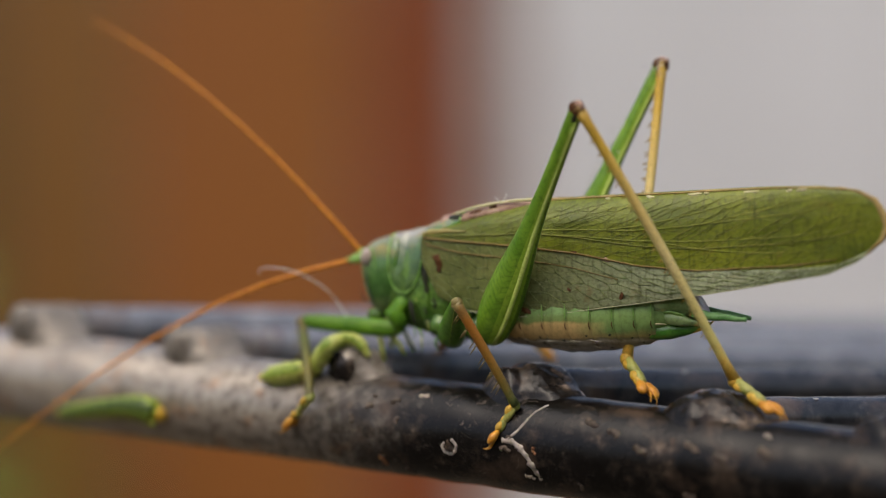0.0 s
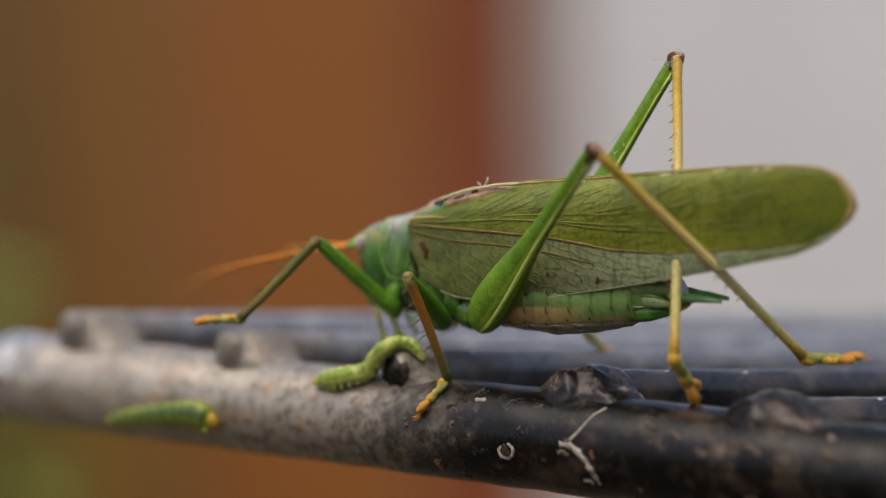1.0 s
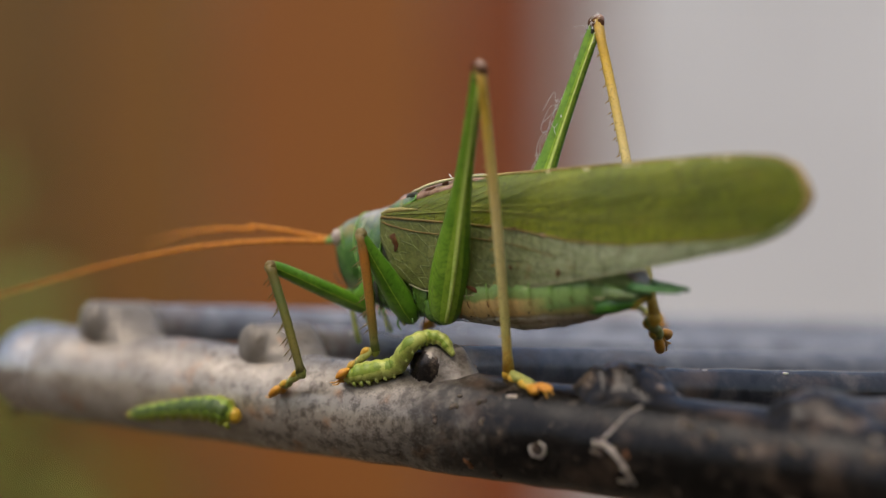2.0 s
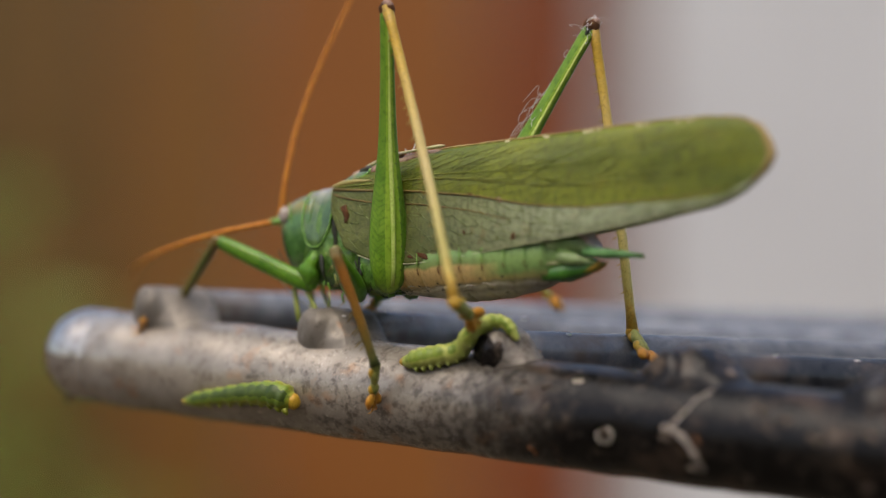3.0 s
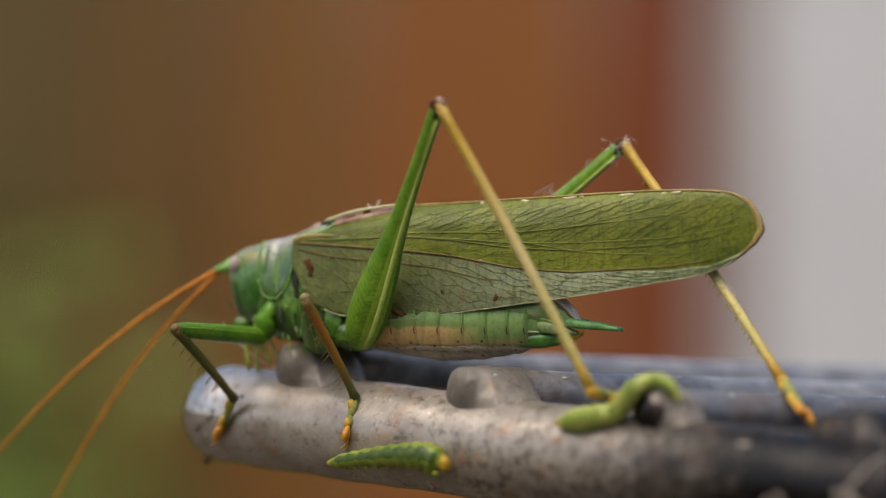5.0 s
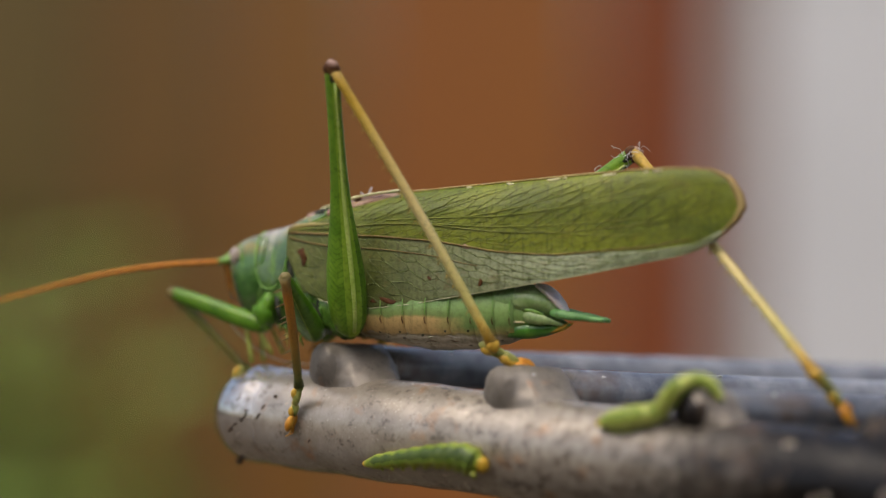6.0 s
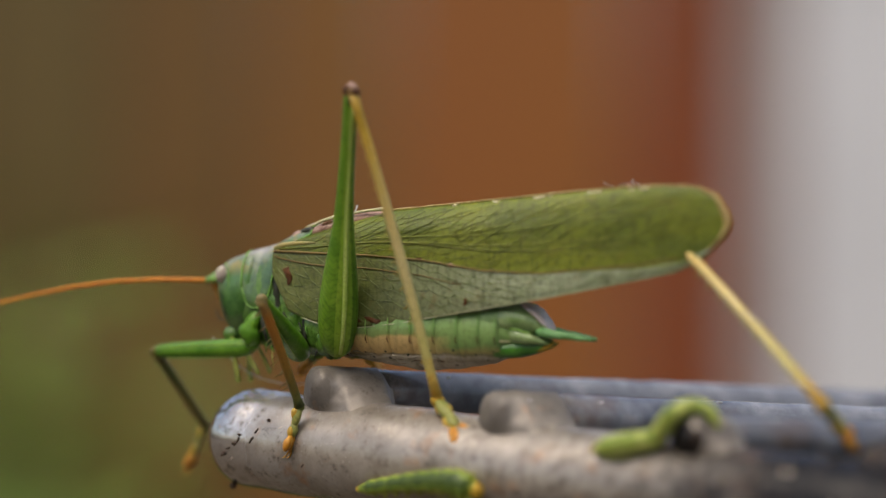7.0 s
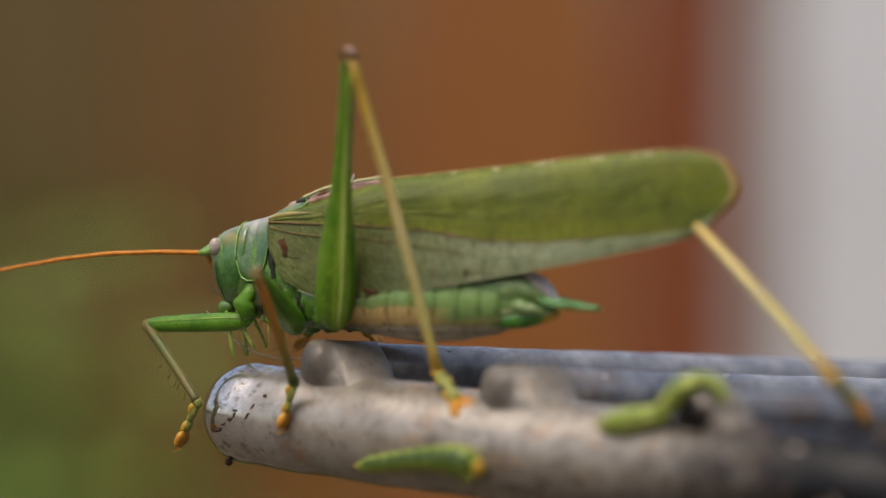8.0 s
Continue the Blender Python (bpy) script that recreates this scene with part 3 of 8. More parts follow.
def grate():
    thing = new("metal_grate")
    thing.location = (-0.012, 0.010, 0.0)
    thing["label"] = "worn steel grate of a thick edge bar and thin welded rods"
    thing["category"] = "grate"
    home = Matrix.Translation(thing.location).inverted()
    # edge bar
    bm = bmesh.new()
    loops = []
    prof = [(5.4 * (1 - math.cos(q)), max(0.05, BAR_R * math.sin(q) ** 0.92)) for q in (math.pi / 2 * k / 12 for k in range(13))]
    prof += [(5.4 + 0.9 * i, BAR_R) for i in range(1, 150)] + [(142 + 8 * i, BAR_R) for i in range(12)]
    for x, r in prof:
        loop = []
        for k in range(40):
            q = 2 * math.pi * k / 40
            p = Vector((x, math.cos(q) * r, math.sin(q) * r))
            n = noise.noise(p * 0.22) * 0.16 + noise.noise(p * 0.9) * 0.05 + noise.noise(p * 2.6) * 0.02
            loop.append(p * 1.0 + Vector((0, math.cos(q), math.sin(q))) * n * min(1, r / 4))
        loops.append(loop)
    rings(bm, loops)
    bar = part("edge_bar", bm, BAR, thing, "thick round bar, bare metal at its end, flaking black-brown paint further on")
    bar_home = home @ Matrix.Translation((BAR_AT + BAR_DIR * BAR_START) * MM) @ aim(BAR_DIR)
    bar.matrix_local = bar_home
    for i, s in enumerate(KNOBS):
        c = rod_end(i)
        bm = bmesh.new()
        loops = []
        e = END_ROUND[i]
        prof = [(0.06 + e * (1 - math.cos(q)), ROD_R - 0.06 - e + e * math.sin(q)) for q in (math.pi / 2 * k / 7 for k in range(8))]
        prof = [(0.06, 0.03), (0.06, (ROD_R - e) * 0.6), *prof] + [(2.4 + 0.8 * k, ROD_R) for k in range(12)] + [(12 + 1.5 * k, ROD_R) for k in range(30)] + [(57 + 9 * k, ROD_R) for k in range(17)]
        for x, r in prof:
            loop = []
            for k in range(24):
                q = 2 * math.pi * k / 24
                p = Vector((x, math.cos(q) * r, math.sin(q) * r))
                n = (noise.noise(p * 0.3 + Vector((i * 9, 0, 0))) * 0.1 + noise.noise(p * 1.4) * 0.04) * (0.5 + 0.5 * min(1, max(0, x - 2) / 6))
                loop.append(p + Vector((0, math.cos(q), math.sin(q))) * n * min(1, r / 2))
            loops.append(loop)
        rings(bm, loops)
        for fc in bm.faces:
            fc.material_index = int(fc.calc_center_median().x < 3.0)
        rod = part("rod", bm, (ROD_STEEL if i < 2 else ROD_DUSTY if i == 2 else ROD_BLACK, WELD_END if i < 2 else WELD_BLACK), thing, "thin round rod with a blunt end")
        rod.matrix_local = home @ Matrix.Translation(c * MM) @ aim(ROD_DIR)
        weld = part("weld", weld_mesh(i), (WELD_BARE, WELD_END) if i < 2 else (WELD_DUSTY, WELD_BLACK) if i == 2 else WELD_BLACK, thing, "lumpy weld that flows from the rod into the bar")
        weld.matrix_local = bar_home
    # added dark flat strips that stand for the black shade under and between the rods
    for back_by, wide, top in ((13, 11, 3.2), (31, 10, 2.2), (52, 12, 1.2), (80, 14, 0)):
        bm = bmesh.new()
        box(bm, (-15 + back_by * 0.6, -wide / 2, -3.0), (185 + back_by, wide / 2, 0))
        bmesh.ops.bevel(bm, geom=bm.edges[:], offset=0.5, segments=2)
        strip = part("gap_strip", bm, ROD_BLACK, thing, "added dark strip that stands for the shaded gaps under the rods")
        along_rod = back_by / ROD_DIR.dot(BAR_BACK)
        low = (ROD_DIR * along_rod).dot(BAR_UP)
        strip.matrix_local = home @ Matrix.Translation((BAR_AT + BAR_BACK * back_by + BAR_UP * (5.7 - ROD_R + low - 4.0)) * MM) @ aim(BAR_DIR)
    # far cross bar that ties the rods, and two legs down to the ground
    tie_at = BAR_AT + BAR_DIR * 45 + ROD_DIR * 195 + Vector((0, 0, -3))
    bm = bmesh.new()
    tube(bm, [tie_at - BAR_DIR * 75, tie_at, tie_at + BAR_DIR * 90], 4.2, 20)
    tie = part("tie_bar", bm, ROD_PAINT, thing, "dark far bar under the rods")
    tie.matrix_local = home
    for p in (tie_at + BAR_DIR * 60, BAR_AT + BAR_DIR * 190, tie_at - BAR_DIR * 60):
        bm = bmesh.new()
        tube(bm, [Vector((p.x, p.y, 0)), Vector((p.x, p.y, p.z - 2))], 5, 16)
        leg = part("leg", bm, ROD_PAINT, thing)
        leg.matrix_local = home
    return thing


grate()


# ---- the bush cricket ----
def at(plan_x, plan_y):
    """Side-view plan of the animal, to millimetres in its own space."""
    return ((plan_x - 880) * 0.0583, (480 - plan_y) * 0.0545)


def plan(rows):
    """Rows of plan x, top, bottom and half width in mm."""
    return [(at(x, 0)[0], at(0, a)[1], at(0, b)[1], w) for x, a, b, w in rows]


MOVING = {}
cricket = new("bush_cricket")
tagged(cricket, "large green bush cricket walking along the bar", "cricket")
MOVING["cricket"] = cricket


def head():
    bm = spindle(ease(plan([(643, 446, 464, 0.4), (648, 435, 492, 1.1), (656, 425, 528, 1.65), (668, 417, 548, 2.05), (686, 411, 551, 2.3), (704, 407, 543, 2.4), (724, 406, 520, 2.3)]), 3), 24, 2.2)
    h = part("head", bm, HEAD_GREEN, cricket, "glossy blue-green head")
    bm = bmesh.new()
    a, b = at(654, 447), at(612, 454)
    tube(bm, [(a[0], 0, a[1]), ((a[0] + b[0]) / 2, 0, (a[1] + b[1]) / 2 + 0.05), (b[0], 0, b[1])], [0.85, 0.55, 0.18], 12)
    part("brow_cone", bm, TAIL_GREEN, h)
    for s in (-1, 1):
        bm = bmesh.new()
        x, z = at(663, 445)
        lump(bm, (x, s * 1.65, z), (0.66, 0.58, 0.86), 22)
        eye = part("eye", bm, EYE, h, "pale brown oval eye")
        bm = bmesh.new()
        lump(bm, (x - 0.12, s * 2.1, z + 0.05), (0.18, 0.1, 0.3), 10)
        part("pupil", bm, BROWN, eye)
        bm = bmesh.new()
        x, z = at(668, 552)
        lump(bm, (x, s * 0.8, z), (0.9, 0.6, 0.75), 12)
        part("jaw", bm, THORAX, h)
        for pts, w, m in ((((664, 470), (668, 505), (676, 540)), 0.07, GAP_BLACK), (((676, 424), (682, 470), (686, 530)), 0.1, RIM), (((646, 505), (655, 522), (668, 530)), 0.08, GAP_BLACK)):
            bm = bmesh.new()
            tube(bm, curve_pts([(at(*q)[0], s * y, at(*q)[1]) for q, y in zip(pts, (2.02, 2.1, 1.55) if pts[0][0] != 646 else (1.5, 1.72, 1.8))], 5), [w * (0.4 + 0.6 * math.sin(math.pi * k / 10)) for k in range(11)], 6)
            part("face_groove", bm, m, h)
        # palps
        for plan_x, dx, low, w in ((668, 14, 634, 0.24), (690, 30, 622, 0.2)):
            x, z = at(plan_x, 548)
            x2, z2 = at(plan_x + dx, low)
            bm = bmesh.new()
            pts = curve_pts([(x, s * 0.8, z), (x + 0.5, s * 1.4, z - 1.6), (x2, s * 1.2, z2)], 5)
            tube(bm, pts, [w * (0.8 + 0.3 * i / len(pts)) for i in range(len(pts))], 8)
            palp = part("palp", bm, LARVA_PALE, h, "thin pale green feeler under the mouth")
            bm = bmesh.new()
            lump(bm, (x2, s * 1.2, z2), (w * 0.95, w * 0.95, w * 1.3), 8)
            part("palp_tip", bm, LIME, palp)
    # a loose white thread caught at the mouth
    bm = bmesh.new()
    tube(bm, curve_pts([(0.9, 0, -1.9), (0, 0, 0), (-1.9, 0, 2.5), (-4.0, 0, 3.9), (-6.3, 0, 4.7), (-8.3, 0, 4.85), (-8.9, 0, 4.5), (-8.85, 0, 4.1)], 7), [0.03 + 0.035 * math.sin(math.pi * min(1, 0.15 + k / 56)) for k in range(50)], 6)
    MOVING["thread"] = part("white_thread", bm, WHITE_HAIR, h, "thin white curled thread")


SHIELD_TOP = [(690, 405), (706, 401), (724, 398), (742, 394), (758, 388), (776, 380), (798, 372), (822, 366)]
SHIELD_LOW = [(690, 470), (698, 500), (710, 508), (724, 509), (738, 497), (748, 478), (757, 446), (768, 420), (784, 402), (803, 391), (822, 383)]


def shield_point(x, u, s, out=0.0):
    """A point of the shield: u 0 on its ridge, 1 at its lower edge; s the side."""
    top, low = at(x, lerp(SHIELD_TOP, x))[1], at(x, lerp(SHIELD_LOW, x))[1]
    wide = lerp([(690, 2.45), (720, 2.65), (750, 2.85), (780, 3.0), (822, 2.9)], x) + out
    reach = min(1.0, (top - low) / 2.4)
    q = u * math.pi / 2
    return Vector((at(x + 18, 0)[0], s * wide * math.sin(q) ** 0.8 * (0.45 + 0.55 * reach), top - (top - low) * (1 - math.cos(q)) ** 0.85 + out * math.cos(q)))


def pronotum():
    bm = bmesh.new()
    xs = [690 + 132 * i / 36 for i in range(37)]
    us = [k / 12 for k in range(-12, 13)]
    outer, inner = [], []
    for x in xs:
        row = []
        for u in us:
            p = shield_point(x, abs(u), math.copysign(1, u))
            dent = 0.12 * math.exp(-((x - 722) / 7) ** 2) + 0.08 * math.exp(-((x - 752) / 5) ** 2)
            row.append(p - Vector((0, math.copysign(dent, u), dent * 0.5)) + Vector(noise.noise_vector(p * 1.1)) * 0.05)
        outer.append([bm.verts.new(p) for p in row])
        inner.append([bm.verts.new(p - Vector((0, math.copysign(0.14, u), 0.14))) for p, u in zip(row, us)])
    for i in range(36):
        for k in range(24):
            bm.faces.new((outer[i][k], outer[i + 1][k], outer[i + 1][k + 1], outer[i][k + 1]))
            bm.faces.new((inner[i][k], inner[i][k + 1], inner[i + 1][k + 1], inner[i + 1][k]))
    for col_o, col_i in ((outer[0], inner[0]), (outer[36], inner[36])):
        for k in range(24):
            bm.faces.new((col_o[k], col_o[k + 1], col_i[k + 1], col_i[k]))
    for k in (0, 24):
        for i in range(36):
            bm.faces.new((outer[i][k], inner[i][k], inner[i + 1][k], outer[i + 1][k]))
    p = part("pronotum", bm, PRONOTUM, cricket, "saddle-shaped green shield behind the head")
    for s in (-1, 1):
        bm = bmesh.new()
        tube(bm, [shield_point(690 + 132 * i / 40, 1.0, s, 0.0) for i in range(41)], 0.085, 8)
        part("rim", bm, RIM, p, "raised green rim")
        bm = bmesh.new()
        tube(bm, [shield_point(822, k / 10, s, 0.02) for k in range(11)], 0.1, 8)
        part("rim", bm, RIM, p)
        bm = bmesh.new()
        tube(bm, [shield_point(690, k / 12, s, 0.04) for k in range(13)], 0.08, 8)
        part("rim", bm, RIM, p)


def thorax():
    bm = spindle(ease(plan([(690, 430, 540, 1.8), (712, 420, 572, 2.2), (760, 405, 588, 2.75), (820, 392, 598, 2.95), (880, 385, 602, 2.9), (930, 392, 596, 2.7), (960, 420, 575, 2.2)]), 3), 24, 2.2)
    th = part("thorax", bm, THORAX, cricket, "green side plates of the chest")
    def limb_root(name, pts, radii, flat, m, rough):
        bm = bmesh.new()
        path = curve_pts(pts, 5)
        n = len(path)
        tube(bm, path, [float(np.interp(k / (n - 1), np.linspace(0, 1, len(radii)), radii)) for k in range(n)], 18, flat)
        for v in bm.verts:
            v.co += Vector(noise.noise_vector(v.co * 0.9)) * rough + Vector(noise.noise_vector(v.co * 2.6)) * rough * 0.5
        part(name, bm, m, th)

    for s in (-1, 1):
        # side plates, then the hip of each leg and its small ring
        for x0, z0, x1, z1, r in ((762, 462, 778, 570, 0.95), (800, 480, 806, 560, 1.0), (838, 500, 842, 585, 1.15)):
            a, b = at(x0, z0), at(x1, z1)
            limb_root("side_plate", [(a[0], s * 2.1, a[1]), ((a[0] + b[0]) / 2, s * 2.55, (a[1] + b[1]) / 2), (b[0], s * 2.2, b[1])], (0.5 * r, 0.85 * r, r, 0.9 * r, 0.5 * r), 0.34, THORAX, 0.28)
        for x0, z0, x1, z1, r in ((727, 512, 720, 574, 1.05), (790, 545, 808, 596, 1.05), (858, 550, 878, 598, 1.25)):
            a, b = at(x0, z0), at(x1, z1)
            limb_root("hip", [(a[0], s * 1.9, a[1]), ((a[0] + b[0]) / 2 - 0.2, s * 2.4, (a[1] + b[1]) / 2), (b[0], s * 1.9, b[1])], (0.5 * r, 0.8 * r, r, r, 0.7 * r), 0.62, GREEN if x0 == 727 else THORAX, 0.35)
            bm = bmesh.new()
            lump(bm, (b[0], s * 1.9, b[1]), (0.52, 0.48, 0.45), 16, None, 0.22)
            part("hip_ring", bm, GREEN, th)
        # Dark strips put in for the shaded gaps between plates, shield and wing.
        for x0, z0, x1, z1, w in ((771, 440, 780, 545, 0.42), (788, 500, 790, 552, 0.2), (822, 515, 826, 590, 0.26), (744, 515, 752, 575, 0.24), (770, 548, 786, 590, 0.26), (848, 560, 862, 596, 0.22), (800, 520, 818, 548, 0.16)):
            bm = bmesh.new()
            a, b = at(x0, z0), at(x1, z1)
            tube(bm, curve_pts([(a[0], s * 2.35, a[1]), ((a[0] + b[0]) / 2 + 0.15, s * 2.72, (a[1] + b[1]) / 2), (b[0], s * 2.3, b[1])], 4), [w * q for q in (0.3, 0.6, 0.9, 1, 1, 0.95, 0.8, 0.6, 0.3)], 8, 0.6)
            for v in bm.verts:
                v.co += Vector(noise.noise_vector(v.co * 1.4)) * 0.18
            part("joint", bm, GAP_BLACK, th, "dark strip that stands for the shade in a chest gap")
        rng = random.Random(17)
        for k in range(22):
            x0, z0 = rng.uniform(752, 872), rng.uniform(505, 588)
            a, b = at(x0, z0), at(x0 + rng.uniform(-8, 12), z0 + rng.uniform(14, 34))
            w = rng.uniform(0.05, 0.11)
            bm = bmesh.new()
            tube(bm, curve_pts([(a[0], s * 2.5, a[1]), ((a[0] + b[0]) / 2 + rng.uniform(-0.3, 0.3), s * 2.85, (a[1] + b[1]) / 2), (b[0], s * 2.55, b[1])], 4), [w * q for q in (0.3, 0.7, 1, 1.1, 1.1, 1, 0.9, 0.6, 0.3)], 6)
            part("fold", bm, (RIM, LARVA_PALE, GAP_BLACK, GREEN)[k % 4], th)


def abdomen():
    root_x, root_z = at(880, 540)
    core = spindle(ease([(x - root_x, a - root_z, b - root_z, w) for x, a, b, w in plan([(850, 505, 575, 2.2), (890, 498, 592, 2.9), (950, 496, 606, 3.2), (1020, 497, 616, 3.2), (1090, 499, 613, 2.8), (1150, 506, 604, 2.3), (1185, 522, 588, 1.8), (1222, 536, 572, 1.2)])], 3), 24)
    ab = part("abdomen", core, BELLY, cricket, "plump green abdomen with an ochre flank and grey underside")
    MOVING["abdomen"] = ab
    ab.location = (root_x * MM, 0, root_z * MM)
    TOP = [(850, 503), (890, 496), (950, 493), (1020, 494), (1090, 496), (1150, 504), (1200, 526)]
    LOW = [(850, 577), (890, 595), (950, 609), (1020, 620), (1090, 617), (1150, 607), (1200, 586)]
    WIDE = [(850, 2.3), (890, 3.0), (950, 3.35), (1020, 3.35), (1090, 2.95), (1150, 2.5), (1200, 2.0)]

    def skin_point(x, z, s, out):
        """A point on the flank at plan x and height z."""
        mid, half = (lerp(TOP, x) + lerp(LOW, x)) / 2, (lerp(LOW, x) - lerp(TOP, x)) / 2
        u = max(-0.97, min(0.97, (z - mid) / half))
        return Vector((at(x, 0)[0] - root_x, s * ((lerp(WIDE, x) + 0.08) * math.sqrt(1 - u * u) + out * math.sqrt(1 - u * u)), at(0, z)[1] - root_z - out * u))

    cuts = [866, 906, 946, 986, 1026, 1066, 1104, 1140, 1168]
    for a, b in zip(cuts, cuts[1:]):
        rows = []
        for k in range(6):
            u = k / 5
            x = a + (b + 5 - a) * u
            top, low, w = lerp(TOP, x), lerp(LOW, x), lerp(WIDE, x)
            swell = 0.11 * math.sin(math.pi * min(1, u * 1.05)) + 0.07 * u
            xx, t0 = at(x, top)
            t1 = at(x, low)[1]
            rows.append((xx - root_x, t0 - root_z + swell, t1 - root_z - swell, w + swell))
        seg = spindle(rows, 40)
        for v in seg.verts:
            n = noise.noise(Vector((v.co.x * 2.6, v.co.y * 0.7, v.co.z * 0.8))) * 0.13 + noise.noise(v.co * 2.2) * 0.05
            v.co += Vector((0, math.copysign(n, v.co.y), math.copysign(n, v.co.z)))
        part("abdomen_segment", seg, BELLY, ab)
        for s in (-1, 1):
            for z0, z1, r, m, text in ((498, 560, 0.05, RIM, "pale green seam between two rings"), (562, 574, 0.055, BROWN, "short dark tick at a seam")):
                bm = bmesh.new()
                tube(bm, [skin_point(b + 2 - 0.9 * math.sin(k * 0.5), z0 + (z1 - z0) * k / 8, s, 0.17) for k in range(9)], [r * (0.5 + 0.5 * math.sin(math.pi * (0.1 + 0.8 * k / 8))) for k in range(9)], 6)
                part("seam", bm, m, ab, text)
            bm = bmesh.new()
            lump(bm, skin_point(b - 6, 590 + 4 * math.sin(b), s, 0.08), (0.14, 0.07, 0.12), 8, None, 0.1)
            part("side_spot", bm, GAP_BLACK, ab, "small black dot on the flank")
    for s in (-1, 1):
        # long folds of the soft underside
        for z0, z1, r, m in ((585, 597, 0.1, BELLY_PALE), (592, 604, 0.045, BROWN), (597, 610, 0.1, BELLY_PALE)):
            bm = bmesh.new()
            tube(bm, [skin_point(875 + 235 * k / 40, z0 + (z1 - z0) * math.sin(math.pi * 0.72 * k / 40) + 1.3 * math.sin(k * 1.3 + z0) + 0.9 * math.sin(k * 0.55), s, 0.08) for k in range(41)], [r * (0.75 + 0.35 * math.sin(k * 0.95)) * min(1, 0.2 + k / 6, 0.2 + (40 - k) / 6) for k in range(41)], 8)
            part("belly_fold", bm, m, ab)

        def taper(name, rows, radii, flat, m, text=""):
            bm = bmesh.new()
            path = curve_pts([(at(x, z)[0] - root_x, s * y, at(x, z)[1] - root_z) for x, z, y in rows], 5)
            n = len(path)
            tube(bm, path, [float(np.interp(k / (n - 1), np.linspace(0, 1, len(radii)), radii)) for k in range(n)], 16, flat)
            for v in bm.verts:
                v.co += Vector(noise.noise_vector(v.co * 1.2)) * 0.08
            return part(name, bm, m, ab, text)

        taper("cercus", [(1232, 553, 0.95), (1252, 556, 1.05), (1290, 561, 0.95), (1322, 566, 0.75)], (0.36, 0.5, 0.32, 0.2), 1.0, TAIL_TEAL, "pointed green tail spike")
        taper("tail_plate", [(1108, 591, 1.2), (1150, 587, 1.3), (1192, 585, 0.9), (1230, 581, 0.6), (1256, 573, 0.5)], (0.08, 0.62, 0.78, 0.42, 0.1), 0.8, TAIL_DARK, "dark green boat-shaped tail plate")
        taper("hook_tip", [(1205, 590, 0.75), (1230, 585, 0.66), (1248, 578, 0.6), (1260, 570, 0.55)], (0.08, 0.2, 0.2, 0.06), 0.8, YELLOW, "yellow hook tip")
        taper("plate_edge", [(1108, 582, 1.9), (1140, 577, 2.0), (1168, 570, 1.8), (1190, 571, 1.6)], (0.06, 0.18, 0.16, 0.05), 0.7, CREAM, "cream edge over the tail plate")
        taper("tail_lobe", [(1178, 556, 1.2), (1198, 561, 1.5), (1224, 567, 1.3), (1252, 574, 0.8)], (0.3, 0.62, 0.48, 0.1), 0.7, TAIL_PALE, "pale olive lobe under the tail spike")
        taper("tail_fold", [(1176, 552, 1.3), (1194, 549, 1.75), (1214, 554, 1.6), (1228, 564, 1.2)], (0.05, 0.16, 0.16, 0.05), 0.8, TAIL_GREEN)
    # the last rings of the back: they slope down to the tail spikes and end in a pale pinkish plate
    for rows, m, text in (([(1128, 500, 572, 2.3), (1150, 500, 570, 2.45), (1166, 501, 566, 2.4), (1176, 503, 560, 2.15)], TAIL_RING, ""),
                          ([(1170, 502, 560, 2.2), (1190, 503, 560, 2.2), (1208, 507, 560, 1.95), (1228, 519, 559, 1.55), (1242, 538, 559, 1.0), (1250, 552, 558, 0.3)], TAIL_PALE, "pale green last back ring"),
                          ([(1204, 502, 512, 1.0), (1216, 505, 519, 1.6), (1230, 515, 531, 1.6), (1243, 531, 546, 1.35), (1252, 547, 556, 0.95), (1256, 555, 558, 0.2)], ROSE_PALE, "pale pinkish end plate")):
        bm = spindle(ease([(x - root_x, a - root_z, b - root_z, w) for x, a, b, w in plan(rows)], 3), 32)
        for v in bm.verts:
            v.co += Vector(noise.noise_vector(v.co * 1.4)) * 0.1
        part("back_plate", bm, m, ab, text)


WING_TOP_EDGE = [(745, 404), (780, 394), (830, 378), (880, 364), (940, 353), (985, 348), (1100, 344), (1300, 337), (1450, 334), (1505, 338), (1535, 347), (1555, 360), (1567, 377), (1572, 392), (1573, 402)]
WING_FOLD = [(745, 410), (780, 412), (950, 427), (1050, 441), (1150, 464), (1250, 476), (1400, 476), (1480, 466), (1530, 446), (1556, 427), (1569, 412), (1573, 403)]
WING_LOW_EDGE = [(773, 432), (776, 462), (782, 488), (793, 508), (812, 522), (855, 540), (930, 552), (1000, 548), (1150, 530), (1240, 519), (1350, 503), (1460, 483), (1515, 462), (1548, 440), (1567, 418), (1573, 404)]


